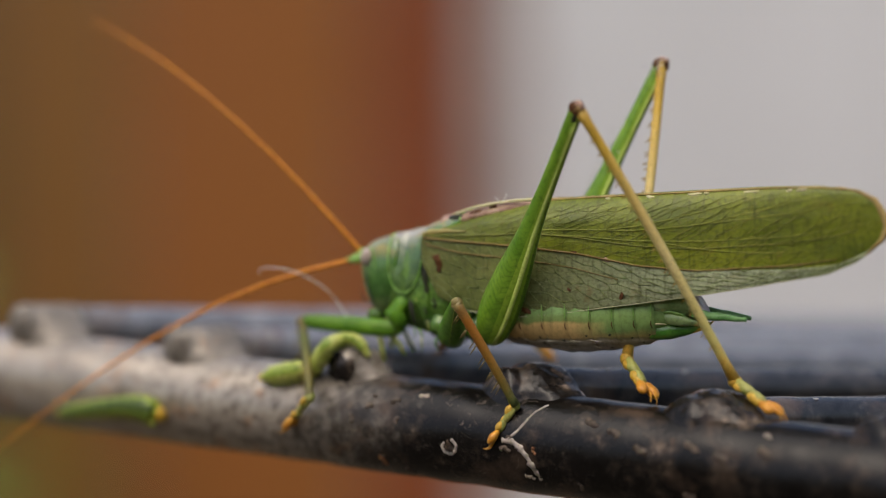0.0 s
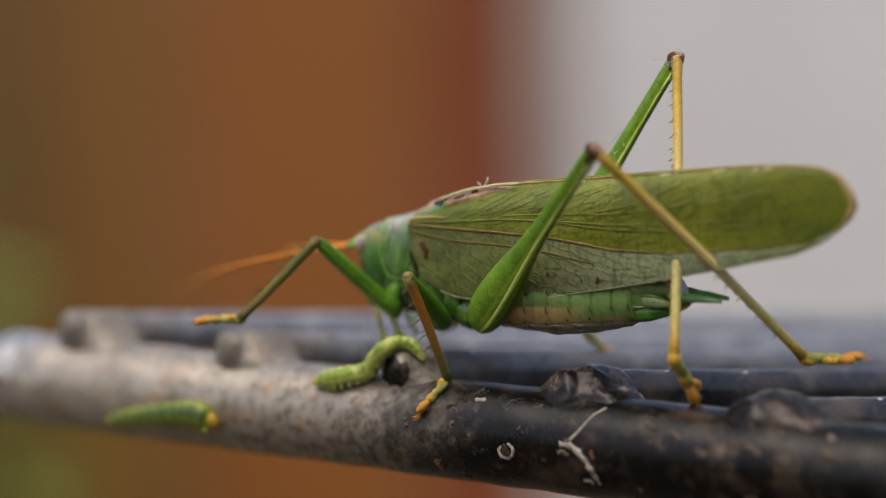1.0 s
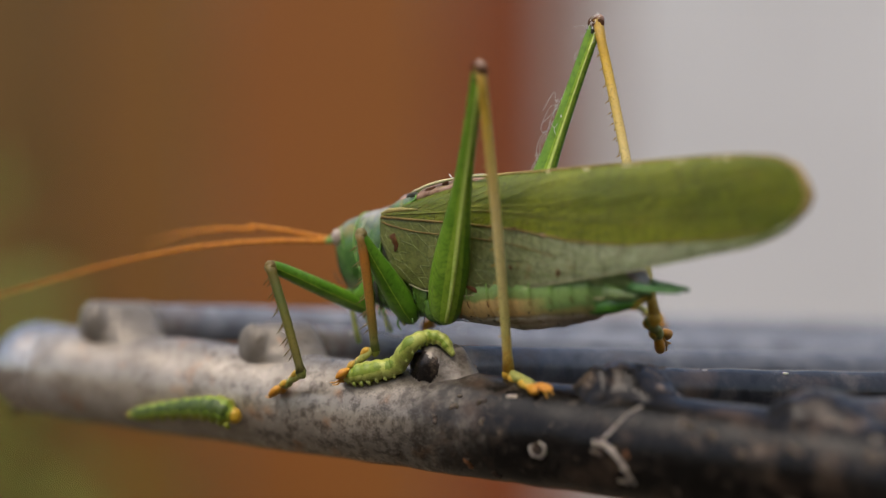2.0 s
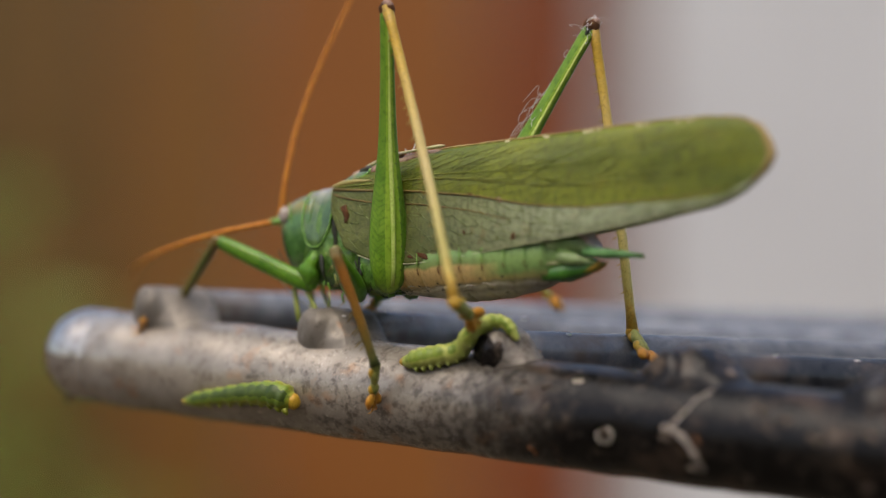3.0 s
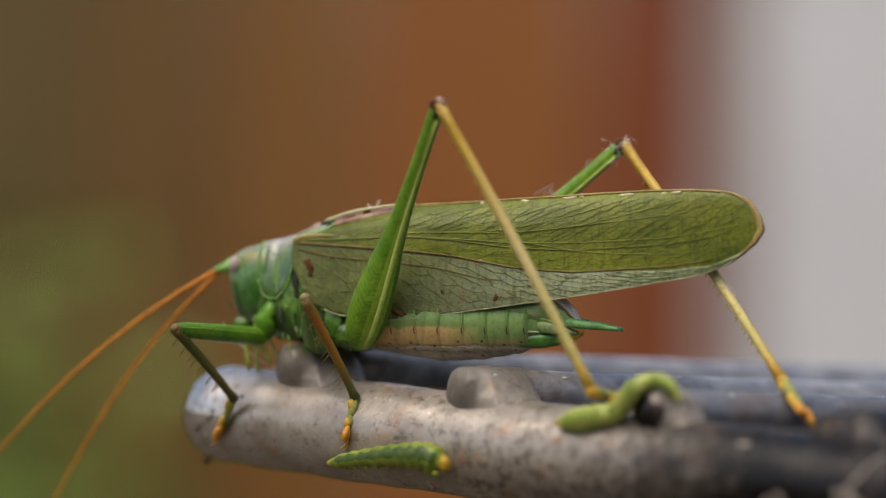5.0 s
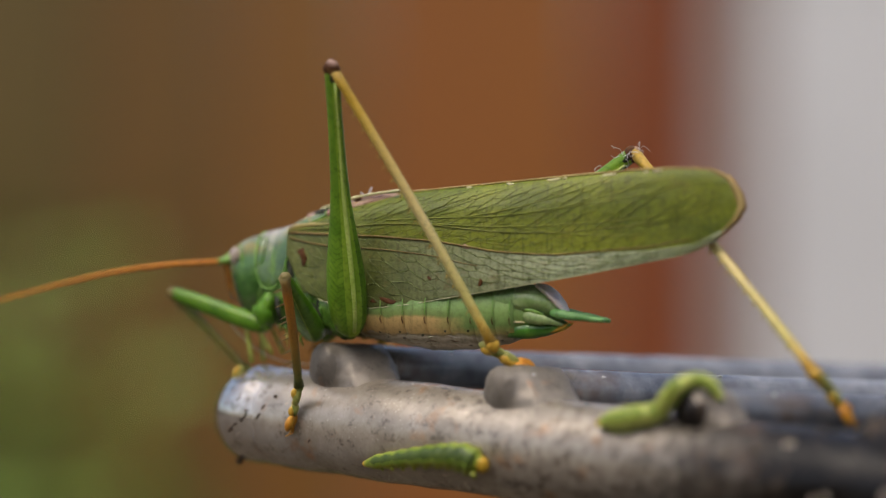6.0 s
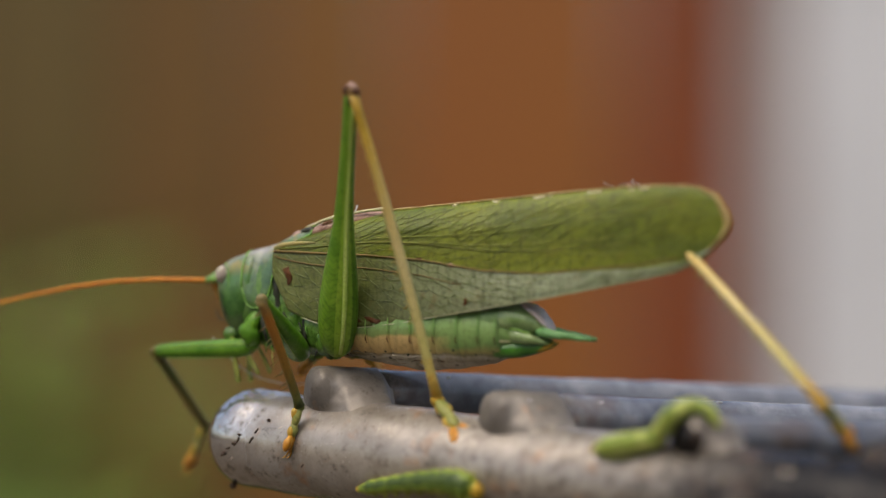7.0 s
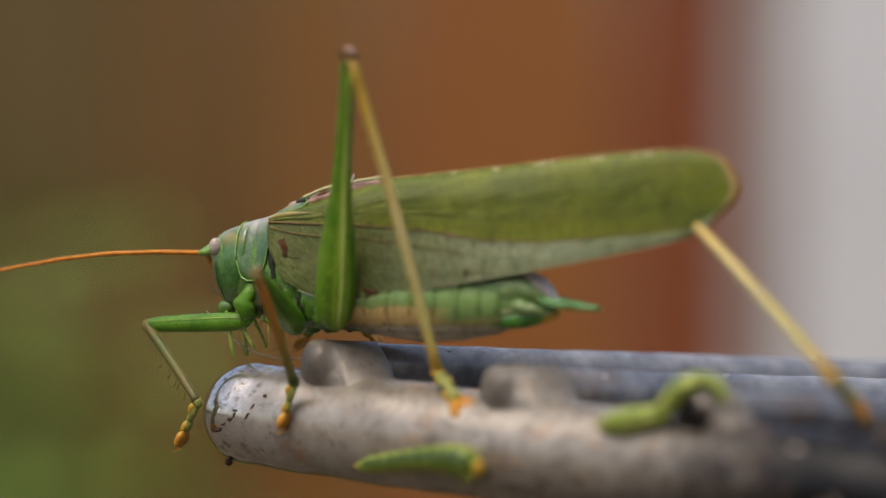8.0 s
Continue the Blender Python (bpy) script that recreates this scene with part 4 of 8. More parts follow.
def wing_point(x, v, s):
    """A point of a wing: v 0 at its upper edge, 1 at the fold, 2 at its lower edge; s the side."""
    if s > 0 and v > 1:
        v = 1 + (v - 1) * 0.84
    top, fold, low = lerp(WING_TOP_EDGE, x), lerp(WING_FOLD, x), lerp(WING_LOW_EDGE, x)
    h = top + (fold - top) * v if v <= 1 else fold + (low - fold) * (v - 1)
    wide = lerp([(745, 2.6), (800, 2.9), (950, 3.1), (1150, 2.6), (1350, 1.5), (1500, 0.6), (1573, 0.22)], x)
    flank = lerp([(0, 0.12), (0.15, 0.55), (0.4, 0.86), (0.8, 1.0), (1.2, 1.06), (1.7, 1.12), (2, 1.1)], v)
    X, Z = at(x - max(0.0, x - 1430) * 0.13, h + max(0.0, x - 1380) * 0.035)
    return Vector((X, s * (wide * flank + 0.05), Z))


def wing(s):
    bm = bmesh.new()
    xs = [775 + 798 * math.sin(math.pi / 2 * (i / 90) ** 0.85) for i in range(91)]
    vs = [2 * j / 26 for j in range(25)] + [1.96, 2.0]
    outer = [[bm.verts.new(wing_point(x, v, s) + Vector((0, s * 0.05 * noise.noise(Vector((x * 0.03, v * 4, s))), 0))) for v in vs] for x in xs]
    inner = [[bm.verts.new(p.co - Vector((0, s * 0.16, 0))) for p in col] for col in outer]
    for i in range(90):
        for j in range(26):
            k = 0 if j < 13 else 1
            for g, flip in ((outer, False), (inner, True)):
                q = [g[i][j], g[i + 1][j], g[i + 1][j + 1], g[i][j + 1]]
                fc = bm.faces.new(q[::-1] if flip else q)
                fc.material_index = k
    for i in range(90):
        bm.faces.new((outer[i][0], inner[i][0], inner[i + 1][0], outer[i + 1][0]))
        bm.faces.new((outer[i][26], outer[i + 1][26], inner[i + 1][26], inner[i][26])).material_index = 1
    for col_o, col_i in ((outer[0], inner[0]), (outer[90], inner[90])):
        for j in range(26):
            bm.faces.new((col_o[j], col_o[j + 1], col_i[j + 1], col_i[j]))
    w = part("forewing", bm, [WING_TOP, WING_SIDE], cricket, "long leathery forewing, olive above and pale net-veined below")

    def vein(name, pts, r, m):
        b2 = bmesh.new()
        path = [wing_point(x, v, s) + Vector((0, s * 0.03, 0)) for x, v in [(p.x, p.y) for p in curve_pts([(a, b, 0) for a, b in pts], 7)]]
        tube(b2, path, [r * (1 - 0.6 * i / len(path)) for i in range(len(path))], 5)
        part(name, b2, m, w)

    vein("main_vein", [(778, 0.9), (850, 0.98), (980, 1.0), (1100, 1.0), (1220, 1.0), (1350, 0.97), (1480, 0.93)], 0.14, VEIN_BROWN)
    vein("main_vein", [(778, 0.7), (860, 0.75), (980, 0.7), (1100, 0.72), (1250, 0.72), (1400, 0.68), (1520, 0.6)], 0.1, VEIN)
    vein("main_vein", [(780, 1.1), (850, 1.16), (950, 1.18), (1040, 1.25), (1120, 1.4)], 0.09, VEIN_BROWN)
    for k in range(12):
        x0 = 930 + 42 * k + 11 * math.sin(k * 2.3)
        vein("vein", [(x0, 0.70), (x0 + 50, 0.46), (x0 + 112, 0.24), (x0 + 170, 0.1)] if x0 + 170 < 1560 else [(x0, 0.68), (x0 + 50, 0.5), (x0 + 100, 0.34)], 0.037, VEIN)
    for pts, r in (([(960, 0.62), (1080, 0.55), (1250, 0.42), (1400, 0.2), (1480, 0.08)], 0.07), ([(1000, 0.7), (1200, 0.64), (1400, 0.6), (1540, 0.5)], 0.065),
                   ([(1090, 0.54), (1190, 0.38), (1290, 0.2), (1350, 0.07)], 0.06), ([(1250, 0.42), (1380, 0.34), (1500, 0.22)], 0.055), ([(1180, 0.65), (1320, 0.78), (1450, 0.8)], 0.055)):
        vein("long_vein", pts, r, VEIN_PALE)
    # the net of small veins: wide cells below the fold, narrow ones above
    for x0, x1, step, v0, v1, bands, lean, r, m, seed in ((690, 1500, 29, 1.04, 1.97, 6, 125, 0.034, NET_GREEN, 3), (780, 1700, 24, 0.12, 0.97, 7, -165, 0.02, VEIN, 7)):
        rng = random.Random(seed)
        count = int((x1 - x0) / step)
        knots = {}
        for i in range(count + 1):
            for j in range(bands + 1):
                push = 0.12 if (i + j) % 2 else -0.12
                v = v0 + (v1 - v0) * (j + (rng.uniform(-0.2, 0.2) if 0 < j < bands else 0)) / bands
                knots[i, j] = (x0 + step * (i + push + rng.uniform(-0.13, 0.13)) + lean * (v - v0), v)
        b2 = bmesh.new()
        for (i, j), p in knots.items():
            for q in ((i, j + 1),) + (((i + 1, j),) if (i + j) % 2 and 0 < j < bands else ()):
                if q in knots and min(p[0], knots[q][0]) > 772 and max(p[0], knots[q][0]) < 1545 and rng.random() < 0.95:
                    ends = [wing_point(x, v, s) + Vector((0, s * 0.03, 0)) for x, v in (p, ((p[0] + knots[q][0]) / 2, (p[1] + knots[q][1]) / 2), knots[q])]
                    tube(b2, ends, [r * rng.uniform(0.7, 1.2)] * 3, 4)
        part("vein_net", b2, m, w, "net of fine veins")
    # brown blotches and pale flecks
    for x, v, a, b, m in ((808, 1.42, 0.42, 0.75, BROWN), (803, 1.3, 0.42, 0.4, BROWN), (945, 1.9, 0.9, 0.3, BROWN), (965, 1.93, 0.6, 0.25, BROWN), (1038, 1.62, 0.28, 0.28, BROWN), (1124, 1.78, 0.3, 0.3, BROWN), (1100, 1.02, 0.5, 0.22, ROSE), (1045, 0.98, 0.45, 0.16, BROWN)):
        b2 = bmesh.new()
        p = wing_point(x, v, s)
        lump(b2, p, (a, 0.05, b), 18, None, 0.22)
        part("blotch", b2, m, w)
    for x, wide in ((1096, 0.3), (1168, 0.5), (1243, 0.75), (1262, 0.3), (1337, 0.9), (1398, 0.35), (1419, 0.6)):
        b2 = bmesh.new()
        lump(b2, wing_point(x, 0.05, s), (wide, 0.08, 0.15), 10, None, 0.12)
        part("fleck", b2, CREAM, w)
    b2 = bmesh.new()
    tube(b2, [wing_point(860 + 640 * k / 40, 0.02, s) + Vector((0, 0, 0.03 + 0.05 * noise.noise(Vector((k * 0.7, s, 0))))) for k in range(41)], [0.1 + 0.05 * noise.noise(Vector((k * 0.5, 3, 0))) for k in range(41)], 8)
    part("wing_edge", b2, TIP_RIM, w, "tan upper edge of the wing")
    b2 = bmesh.new()
    tube(b2, [wing_point(830 + 690 * k / 50, 2.0, s) + Vector((0, s * 0.03, -0.02 + 0.03 * noise.noise(Vector((k * 0.9, s, 2))))) for k in range(51)], 0.055, 8)
    part("lower_edge", b2, LOW_EDGE, w, "pale lower edge of the wing")
    # cream root and brown tip edge
    b2 = bmesh.new()
    tube(b2, [wing_point(x, v, s) + Vector((0, s * 0.05, 0)) for x, v in ((774, 0.5), (792, 0.45), (820, 0.5), (856, 0.6))], [0.1, 0.3, 0.22, 0.05], 8, 0.6)
    part("wing_root", b2, WING_ROOT, w, "cream wing root")
    b2 = bmesh.new()
    tube(b2, [wing_point(x, v, s) for x, v in ((1480, 0.0), (1520, 0.0), (1550, 0.0), (1567, 0.2), (1572, 0.9), (1560, 1.6), (1530, 1.9))], [0.1, 0.18, 0.3, 0.38, 0.36, 0.22, 0.06], 8, 0.5)
    part("wing_tip_edge", b2, TIP_RIM, w, "brownish rim of the wing tip")


def back():
    """Pinkish brown resonating field between the wing roots."""
    bm = spindle(ease(plan([(800, 374, 400, 1.6), (830, 369, 398, 1.9), (870, 358, 390, 1.9), (920, 350, 380, 1.6), (960, 348, 372, 1.1), (990, 347, 362, 0.4)]), 3), 16)
    bk = part("wing_mirror", bm, ROSE, cricket, "pinkish brown sound field on the back")
    for pts, r, m in ((((824, 372), (870, 358), (930, 349), (985, 347)), 0.16, CREAM), (((838, 380), (880, 368), (930, 358)), 0.14, TIP_RIM), (((816, 380), (834, 376), (846, 380)), 0.34, GAP_BLACK), (((852, 372), (868, 367), (880, 366)), 0.22, BROWN), (((890, 360), (905, 356)), 0.16, BROWN)):
        bm = bmesh.new()
        path = curve_pts([(at(*q)[0], -1.25 - 0.3 * (k % 2), at(*q)[1]) for k, q in enumerate(pts)], 5)
        tube(bm, path, [r * (1 + 0.5 * noise.noise(Vector((k * 0.6, r * 9, 0)))) * (0.4 if k in (0, len(path) - 1) else 1) for k in range(len(path))], 8)
        part("field_ridge", bm, m, bk)
    for x, z, x2, z2 in ((905, 352, 915, 336), (900, 354, 894, 344), (820, 370, 850, 362)):
        bm = bmesh.new()
        a, b = at(x, z), at(x2, z2)
        tube(bm, curve_pts([(a[0], -0.4, a[1]), ((a[0] + b[0]) / 2 + 0.15, -0.5, (a[1] + b[1]) / 2), (b[0], -0.4, b[1])], 4), 0.07, 6)
        part("bristle", bm, WHITE_HAIR, bk)


def leg(code, lengths, kind, tibia_mat):
    lf, lt, la = lengths
    hind = kind == "hind"
    bm = bmesh.new()
    if hind:
        prof = [(0, 0.3, 0), (0.008, 0.85, 0), (0.03, 1.45, 0), (0.07, 1.84, 0), (0.13, 2.03, 0), (0.2, 2.02, 0), (0.28, 1.84, 0), (0.36, 1.56, 0), (0.45, 1.2, 0), (0.55, 0.96, 0), (0.65, 0.83, 0), (0.78, 0.75, 0), (0.9, 0.72, 0), (0.97, 0.76, 0), (1.0, 0.6, 0)]
    elif kind == "middle":
        prof = [(0, 0.45, 0), (0.05, 1.1, 0), (0.18, 1.42, 0), (0.38, 1.34, 0), (0.65, 1.02, 0), (0.85, 0.72, 0), (0.96, 0.6, 0), (1, 0.42, 0)]
    else:
        prof = [(0, 0.45, 0), (0.05, 0.8, 0), (0.18, 0.93, 0), (0.5, 0.88, 0), (0.8, 0.78, 0), (0.95, 0.68, 0), (1, 0.42, 0)]
    loops = []
    for u, r, _ in ease(prof, 2):
        flat = 0.72 if hind else 0.8
        loops.append([(u * lf, math.cos(q) * r * flat, math.sin(q) * r) for q in (2 * math.pi * k / 48 for k in range(48))])
    rings(bm, loops)
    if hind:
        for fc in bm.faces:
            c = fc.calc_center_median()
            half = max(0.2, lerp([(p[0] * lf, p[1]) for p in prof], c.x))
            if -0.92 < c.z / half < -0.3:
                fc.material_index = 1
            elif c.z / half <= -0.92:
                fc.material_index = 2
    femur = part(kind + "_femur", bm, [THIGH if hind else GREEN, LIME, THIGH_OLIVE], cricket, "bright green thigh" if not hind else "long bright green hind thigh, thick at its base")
    MOVING[code + " femur"] = femur
    bm = bmesh.new()
    for z0, y0 in ((-0.64, -1),) if hind else ((-0.4, -0.8),):
        pts = []
        for k in range(16):
            u = 0.03 + 0.92 * k / 15
            r = float(np.interp(u, [p[0] for p in prof], [p[1] for p in prof]))
            yy = -(0.72 if hind else 0.8) * math.sqrt(max(0, 1 - (z0) ** 2)) * r
            pts.append((u * lf, yy * 1.05, z0 * r * 1.05))
        tube(bm, pts, [0.1 + 0.13 * math.sin(math.pi * min(1, 0.2 + k / 15)) if hind else 0.05 for k in range(16)], 8, 0.5)
    part("ridge", bm, PALE_RIDGE if hind else LIME, femur, "pale yellow-green ridge")
    if hind:
        bm = bmesh.new()
        for k in range(22):
            u = 0.08 + 0.86 * k / 21
            r = float(np.interp(u, [p[0] for p in prof], [p[1] for p in prof]))
            lump(bm, (u * lf + 0.3, -0.72 * math.sqrt(1 - 0.85) * r - 0.02, -0.92 * r), (0.055, 0.05, 0.055), 6)
        part("spine_row", bm, GAP_BLACK, femur, "row of tiny dark points")
    bm = bmesh.new()
    k = 0.86 if hind else 0.55
    lump(bm, (lf - 0.25, 0, 0), (0.95 * k, 0.72 * k, 1.0 * k), 14, None, 0.05)
    part("knee", bm, BROWN if hind else KNEE, femur, "brown knee" if hind else "")
    if hind:
        bm = bmesh.new()
        lump(bm, (lf + 0.16, 0, -0.05), (0.5, 0.48, 0.66), 14, None, 0.1)
        part("knee_cap", bm, ROSE, femur, "pinkish knee cap")
        bm = bmesh.new()
        for side in (-1, 1):
            lump(bm, (lf - 0.95, side * 0.34, -0.1), (0.62, 0.22, 0.42), 12, None, 0.14)
        part("knee_spot", bm, GAP_BLACK, femur, "black spot below the knee")
    # shin
    bm = bmesh.new()
    r0, r1 = (0.47, 0.46) if hind else (0.49, 0.41)
    n = 14
    tube(bm, [(lt * i / n, 0, 0.25 * math.sin(math.pi * i / n) * (1 if hind else 0.4)) for i in range(n + 1)], [r0 + (r1 - r0) * i / n + (0.14 if i in (0, n) else 0) for i in range(n + 1)], 10)
    lump(bm, (0.05, 0, 0.05), (r0 * 1.15, r0 * 1.1, r0 * 1.2), 14, None, 0.06)
    tibia = part(kind + "_tibia", bm, tibia_mat, cricket, "slender yellowish shin with fine spines" if hind else "thin brownish shin with spines")
    MOVING[code + " tibia"] = tibia
    rows, ln = (17, 0.38) if hind else (6, 1.05)
    bm = bmesh.new()
    tube(bm, [(0, 0, 0), (ln * 0.3, 0.1, -ln * 0.55), (ln * 0.55, 0.18, -ln)], [0.09, 0.06, 0.015], 5)
    first = part("spine", bm, tibia_mat, tibia, "short spine")
    first.location = (lt * 0.12 * MM, 0.1 * MM, -r0 * 0.7 * MM)
    for i in range(rows):
        for side in (-1, 1):
            if i or side < 0:
                sp = new("spine", first.data)
                sp.parent = tibia
                sp.location = (lt * (0.12 + 0.8 * (i + 0.2 * math.sin(i * 5 + side)) / rows) * MM, side * 0.1 * MM, -r0 * 0.7 * MM)
                sp.scale = (1, side, 1)
    bm = bmesh.new()
    lump(bm, (lt, 0, 0), (0.75, 0.6, 0.62) if hind else (0.6, 0.48, 0.5), 14, None, 0.1)
    part("ankle", bm, YELLOW if hind else FOOT_GREEN, tibia, "")
    # foot
    bm = bmesh.new()
    fat = 1.3 if hind else 1.0
    lump(bm, (la * 0.2, 0, 0), (la * 0.23, 0.48 * fat, 0.46 * fat), 14, None, 0.14)
    lump(bm, (la * 0.46, 0, -0.05), (la * 0.15, 0.46 * fat, 0.44 * fat), 14, None, 0.14)
    tarsus = part(kind + "_tarsus", bm, FOOT_GREEN, cricket, "jointed foot, green above with yellow pads")
    MOVING[code + " tarsus"] = tarsus
    for x, y, r in ((0.14, -0.18, 0.3), (0.34, 0.15, 0.3), (0.5, -0.2, 0.3)) + (((0.2, 0.3, 0.3), (0.42, -0.32, 0.3)) if hind else ()):
        bm = bmesh.new()
        lump(bm, (la * x, y * 1.3, -0.22), (la * 0.11, r * 1.15 * fat, 0.34 * fat), 12, None, 0.1)
        part("foot_pad", bm, YELLOW, tarsus)
    for s in (-1, 1):
        bm = bmesh.new()
        lump(bm, (la * 0.72, s * 0.46 * fat, -0.1), (la * 0.17, 0.44 * fat, 0.38 * fat), 16, Euler((0, 0, s * 0.34)).to_matrix().to_4x4(), 0.1)
        part("foot_lobe", bm, FOOT_ORANGE, tarsus, "orange sole lobe")
        bm = bmesh.new()
        tube(bm, curve_pts([(la * 0.82, s * 0.1, 0.05), (la * 0.95, s * 0.35, 0.0), (la * 1.02, s * 0.42, -0.35)], 4), [0.12 - 0.01 * i for i in range(9)], 6)
        part("claw", bm, FOOT_ORANGE, tarsus)
    bm = bmesh.new()
    tube(bm, [(la * 0.58, 0, 0.02), (la * 0.75, 0, 0.08), (la * 0.9, 0, 0.0)], [0.16, 0.15, 0.12], 8)
    part("claw_joint", bm, FOOT_ORANGE, tarsus)


def antenna(code, y0):
    bm = bmesh.new()
    x, z = at(622, 453)
    tube(bm, [(x + 1.2, y0 * 0.8, z + 0.1), (x + 0.4, y0, z + 0.05), (x - 0.3, y0, z)], [0.36, 0.34, 0.26], 10)
    if y0 > 0:
        x1, z1 = at(637, 437)
        tube(bm, [(x1 + 0.9, y0, z1 - 0.8), (x1 + 0.4, y0, z1 - 0.3), (x1 - 0.2, y0, z1 + 0.1)], [0.4, 0.36, 0.26], 10)
    root = part("antenna", bm, TAIL_GREEN, cricket, "long thin orange feeler")
    n, seg = 10, 4.6
    for i in range(n):
        bm = bmesh.new()
        r0, r1 = 0.195 * (1 - i / n) ** 0.8 + 0.04, 0.195 * (1 - (i + 1) / n) ** 0.8 + 0.04
        m = 9
        pts = [(seg * k / m, 0, 0) for k in range(m + 1)]
        tube(bm, [(-0.2, 0, 0), *pts, (seg + 0.2, 0, 0)], [r0 * 0.8] + [(r0 + (r1 - r0) * k / m) * (1 + 0.12 * (k % 2)) for k in range(m + 1)] + [r1 * 0.8], 8)
        MOVING["%s %d" % (code, i)] = part("feeler_length", bm, ORANGE, root)


def cobweb(femur, lf):
    """Fluff and threads caught on the far knee and thigh."""
    rng = random.Random(11)
    for k in range(34):
        bm = bmesh.new()
        near = k < 18
        c = Vector((lf + rng.uniform(-2.4, 0.7) if near else lf * rng.uniform(0.45, 0.9), rng.uniform(-0.5, 0.5), rng.uniform(-0.5, 0.6) if near else rng.uniform(0.4, 0.75)))
        pts = [c]
        for _ in range(5):
            c = c + Vector((rng.gauss(0, 0.3 if near else 0.6), rng.gauss(0, 0.25), rng.gauss(0.03, 0.27)))
            pts.append(c)
        tube(bm, curve_pts(pts, 4), 0.024, 4)
        part("thread", bm, WHITE_HAIR, femur, "white cobweb thread")
    for k in range(9):
        bm = bmesh.new()
        a = Vector((lf * (0.42 + 0.035 * k), 0, 0.6))
        pts = [a, a + Vector((-1.0, rng.uniform(-0.3, 0.3), 0.4 + 0.4 * rng.random())), a + Vector((-2.4 - rng.random(), rng.uniform(-0.5, 0.5), 0.5 + 0.7 * rng.random())), a + Vector((-3.8, 0, 0.3 + 0.6 * rng.random()))]
        tube(bm, curve_pts(pts, 6), 0.024, 4)
        part("thread", bm, WHITE_HAIR, femur)


def shin_fluff(tibia):
    rng = random.Random(4)
    for k in range(9):
        bm = bmesh.new()
        c = Vector((19.5 + rng.uniform(-1.1, 1.1), rng.uniform(-0.2, 0.2), 0.45))
        pts = [c]
        for _ in range(4):
            c = c + Vector((rng.gauss(0, 0.35), rng.gauss(0, 0.2), rng.uniform(-0.1, 0.25)))
            pts.append(c)
        tube(bm, curve_pts(pts, 4), 0.03, 4)
        part("thread", bm, WHITE_HAIR, tibia, "white cobweb fluff")


head(), pronotum(), thorax(), abdomen(), wing(-1), wing(1), back()
for code, lengths, kind, m in (("LH", (27.2, 29.8, 6.6), "hind", HIND_TIBIA), ("RH", (29.0, 29.8, 6.6), "hind", HIND_TIBIA), ("LM", (10.6, 11.4, 5.0), "middle", FORE_TIBIA),
                               ("RM", (10.6, 12.0, 5.0), "middle", FORE_TIBIA), ("LF", (11.4, 10.8, 5.6), "front", FRONT_TIBIA), ("RF", (10.0, 10.2, 5.0), "front", FRONT_TIBIA)):
    leg(code, lengths, kind, m)
cobweb(MOVING["RH femur"], 29.0)
shin_fluff(MOVING["RH tibia"])
antenna("A1", -0.5), antenna("A2", 0.6)


# ---- what lies on the bar ----
def on_bar(s, angle, lift=0.0):
    """A place on the bar: s along it, angle above its front, lift off its skin."""
    a = radians(angle)
    return BAR_AT + BAR_DIR * s + (BAR_UP * math.sin(a) - BAR_BACK * math.cos(a)) * (BAR_R + lift)


def larva(name, path, widths, back_mat, label, head_mat, stripe_mats, head_label):
    """A caterpillar: ringed body with a dark side stripe, head, stubby feet below."""
    thing = new(name)
    root = Vector(path[0])
    thing.location = root * MM
    tagged(thing, label, "caterpillar", group="caterpillars on the bar")
    pts = curve_pts([Vector(p) - root for p in path], 12)
    n = len(pts)
    radii = []
    for i in range(n):
        u = i / (n - 1)
        radii.append(lerp(widths, u) * min(1.0, 0.5 + 5 * u, 0.6 + 5 * (1 - u)) * (1 + 0.06 * math.sin(u * n * 1.05)))
    bm = bmesh.new()
    tube(bm, pts, radii, 56)
    bm.normal_update()
    flank = (BAR_UP * 0.35 - BAR_BACK).normalized()
    for fc in bm.faces:
        c = fc.calc_center_median()
        i = min(range(n), key=lambda k: (pts[k] - c).length_squared)
        out = (c - pts[i]).normalized().dot(flank) + 0.07 * noise.noise(c * 1.6) + 0.02 * math.sin(i * 1.05)
        fc.material_index = 2 if out > 0.86 and 3 < i < n - 4 else 1 if out > 0.62 and 2 < i < n - 3 else 0
    part("body", bm, [back_mat, *stripe_mats], thing, "soft ringed body")
    for i in range(4, n - 4, 5):
        bm = bmesh.new()
        p = pts[i] + Vector((0, -0.45, -0.75)) * radii[i]
        tube(bm, [p, p + Vector((0.1, -0.05, -0.25)) * radii[i], p + Vector((0.22, -0.02, -0.42)) * radii[i]], [0.26 * radii[i], 0.2 * radii[i], 0.1 * radii[i]], 8)
        part("foot", bm, LARVA_PALE if stripe_mats[1] is not LARVA_DARK else LARVA, thing)
    w = radii[-4]
    bm = bmesh.new()
    lump(bm, pts[-1] + (pts[-1] - pts[-3]).normalized() * w * 0.05, (w * 0.72, w * 0.8, w * 0.8), 16, None, 0.08)
    part("head_capsule", bm, head_mat, thing, head_label)
    bm = bmesh.new()
    w = radii[3]
    lump(bm, pts[0] + (pts[1] - pts[0]) * 0.2, (w * 0.8, w * 0.72, w * 0.7), 12, None, 0.06)
    part("tail_end", bm, YELLOW, thing, "yellowish tail end")


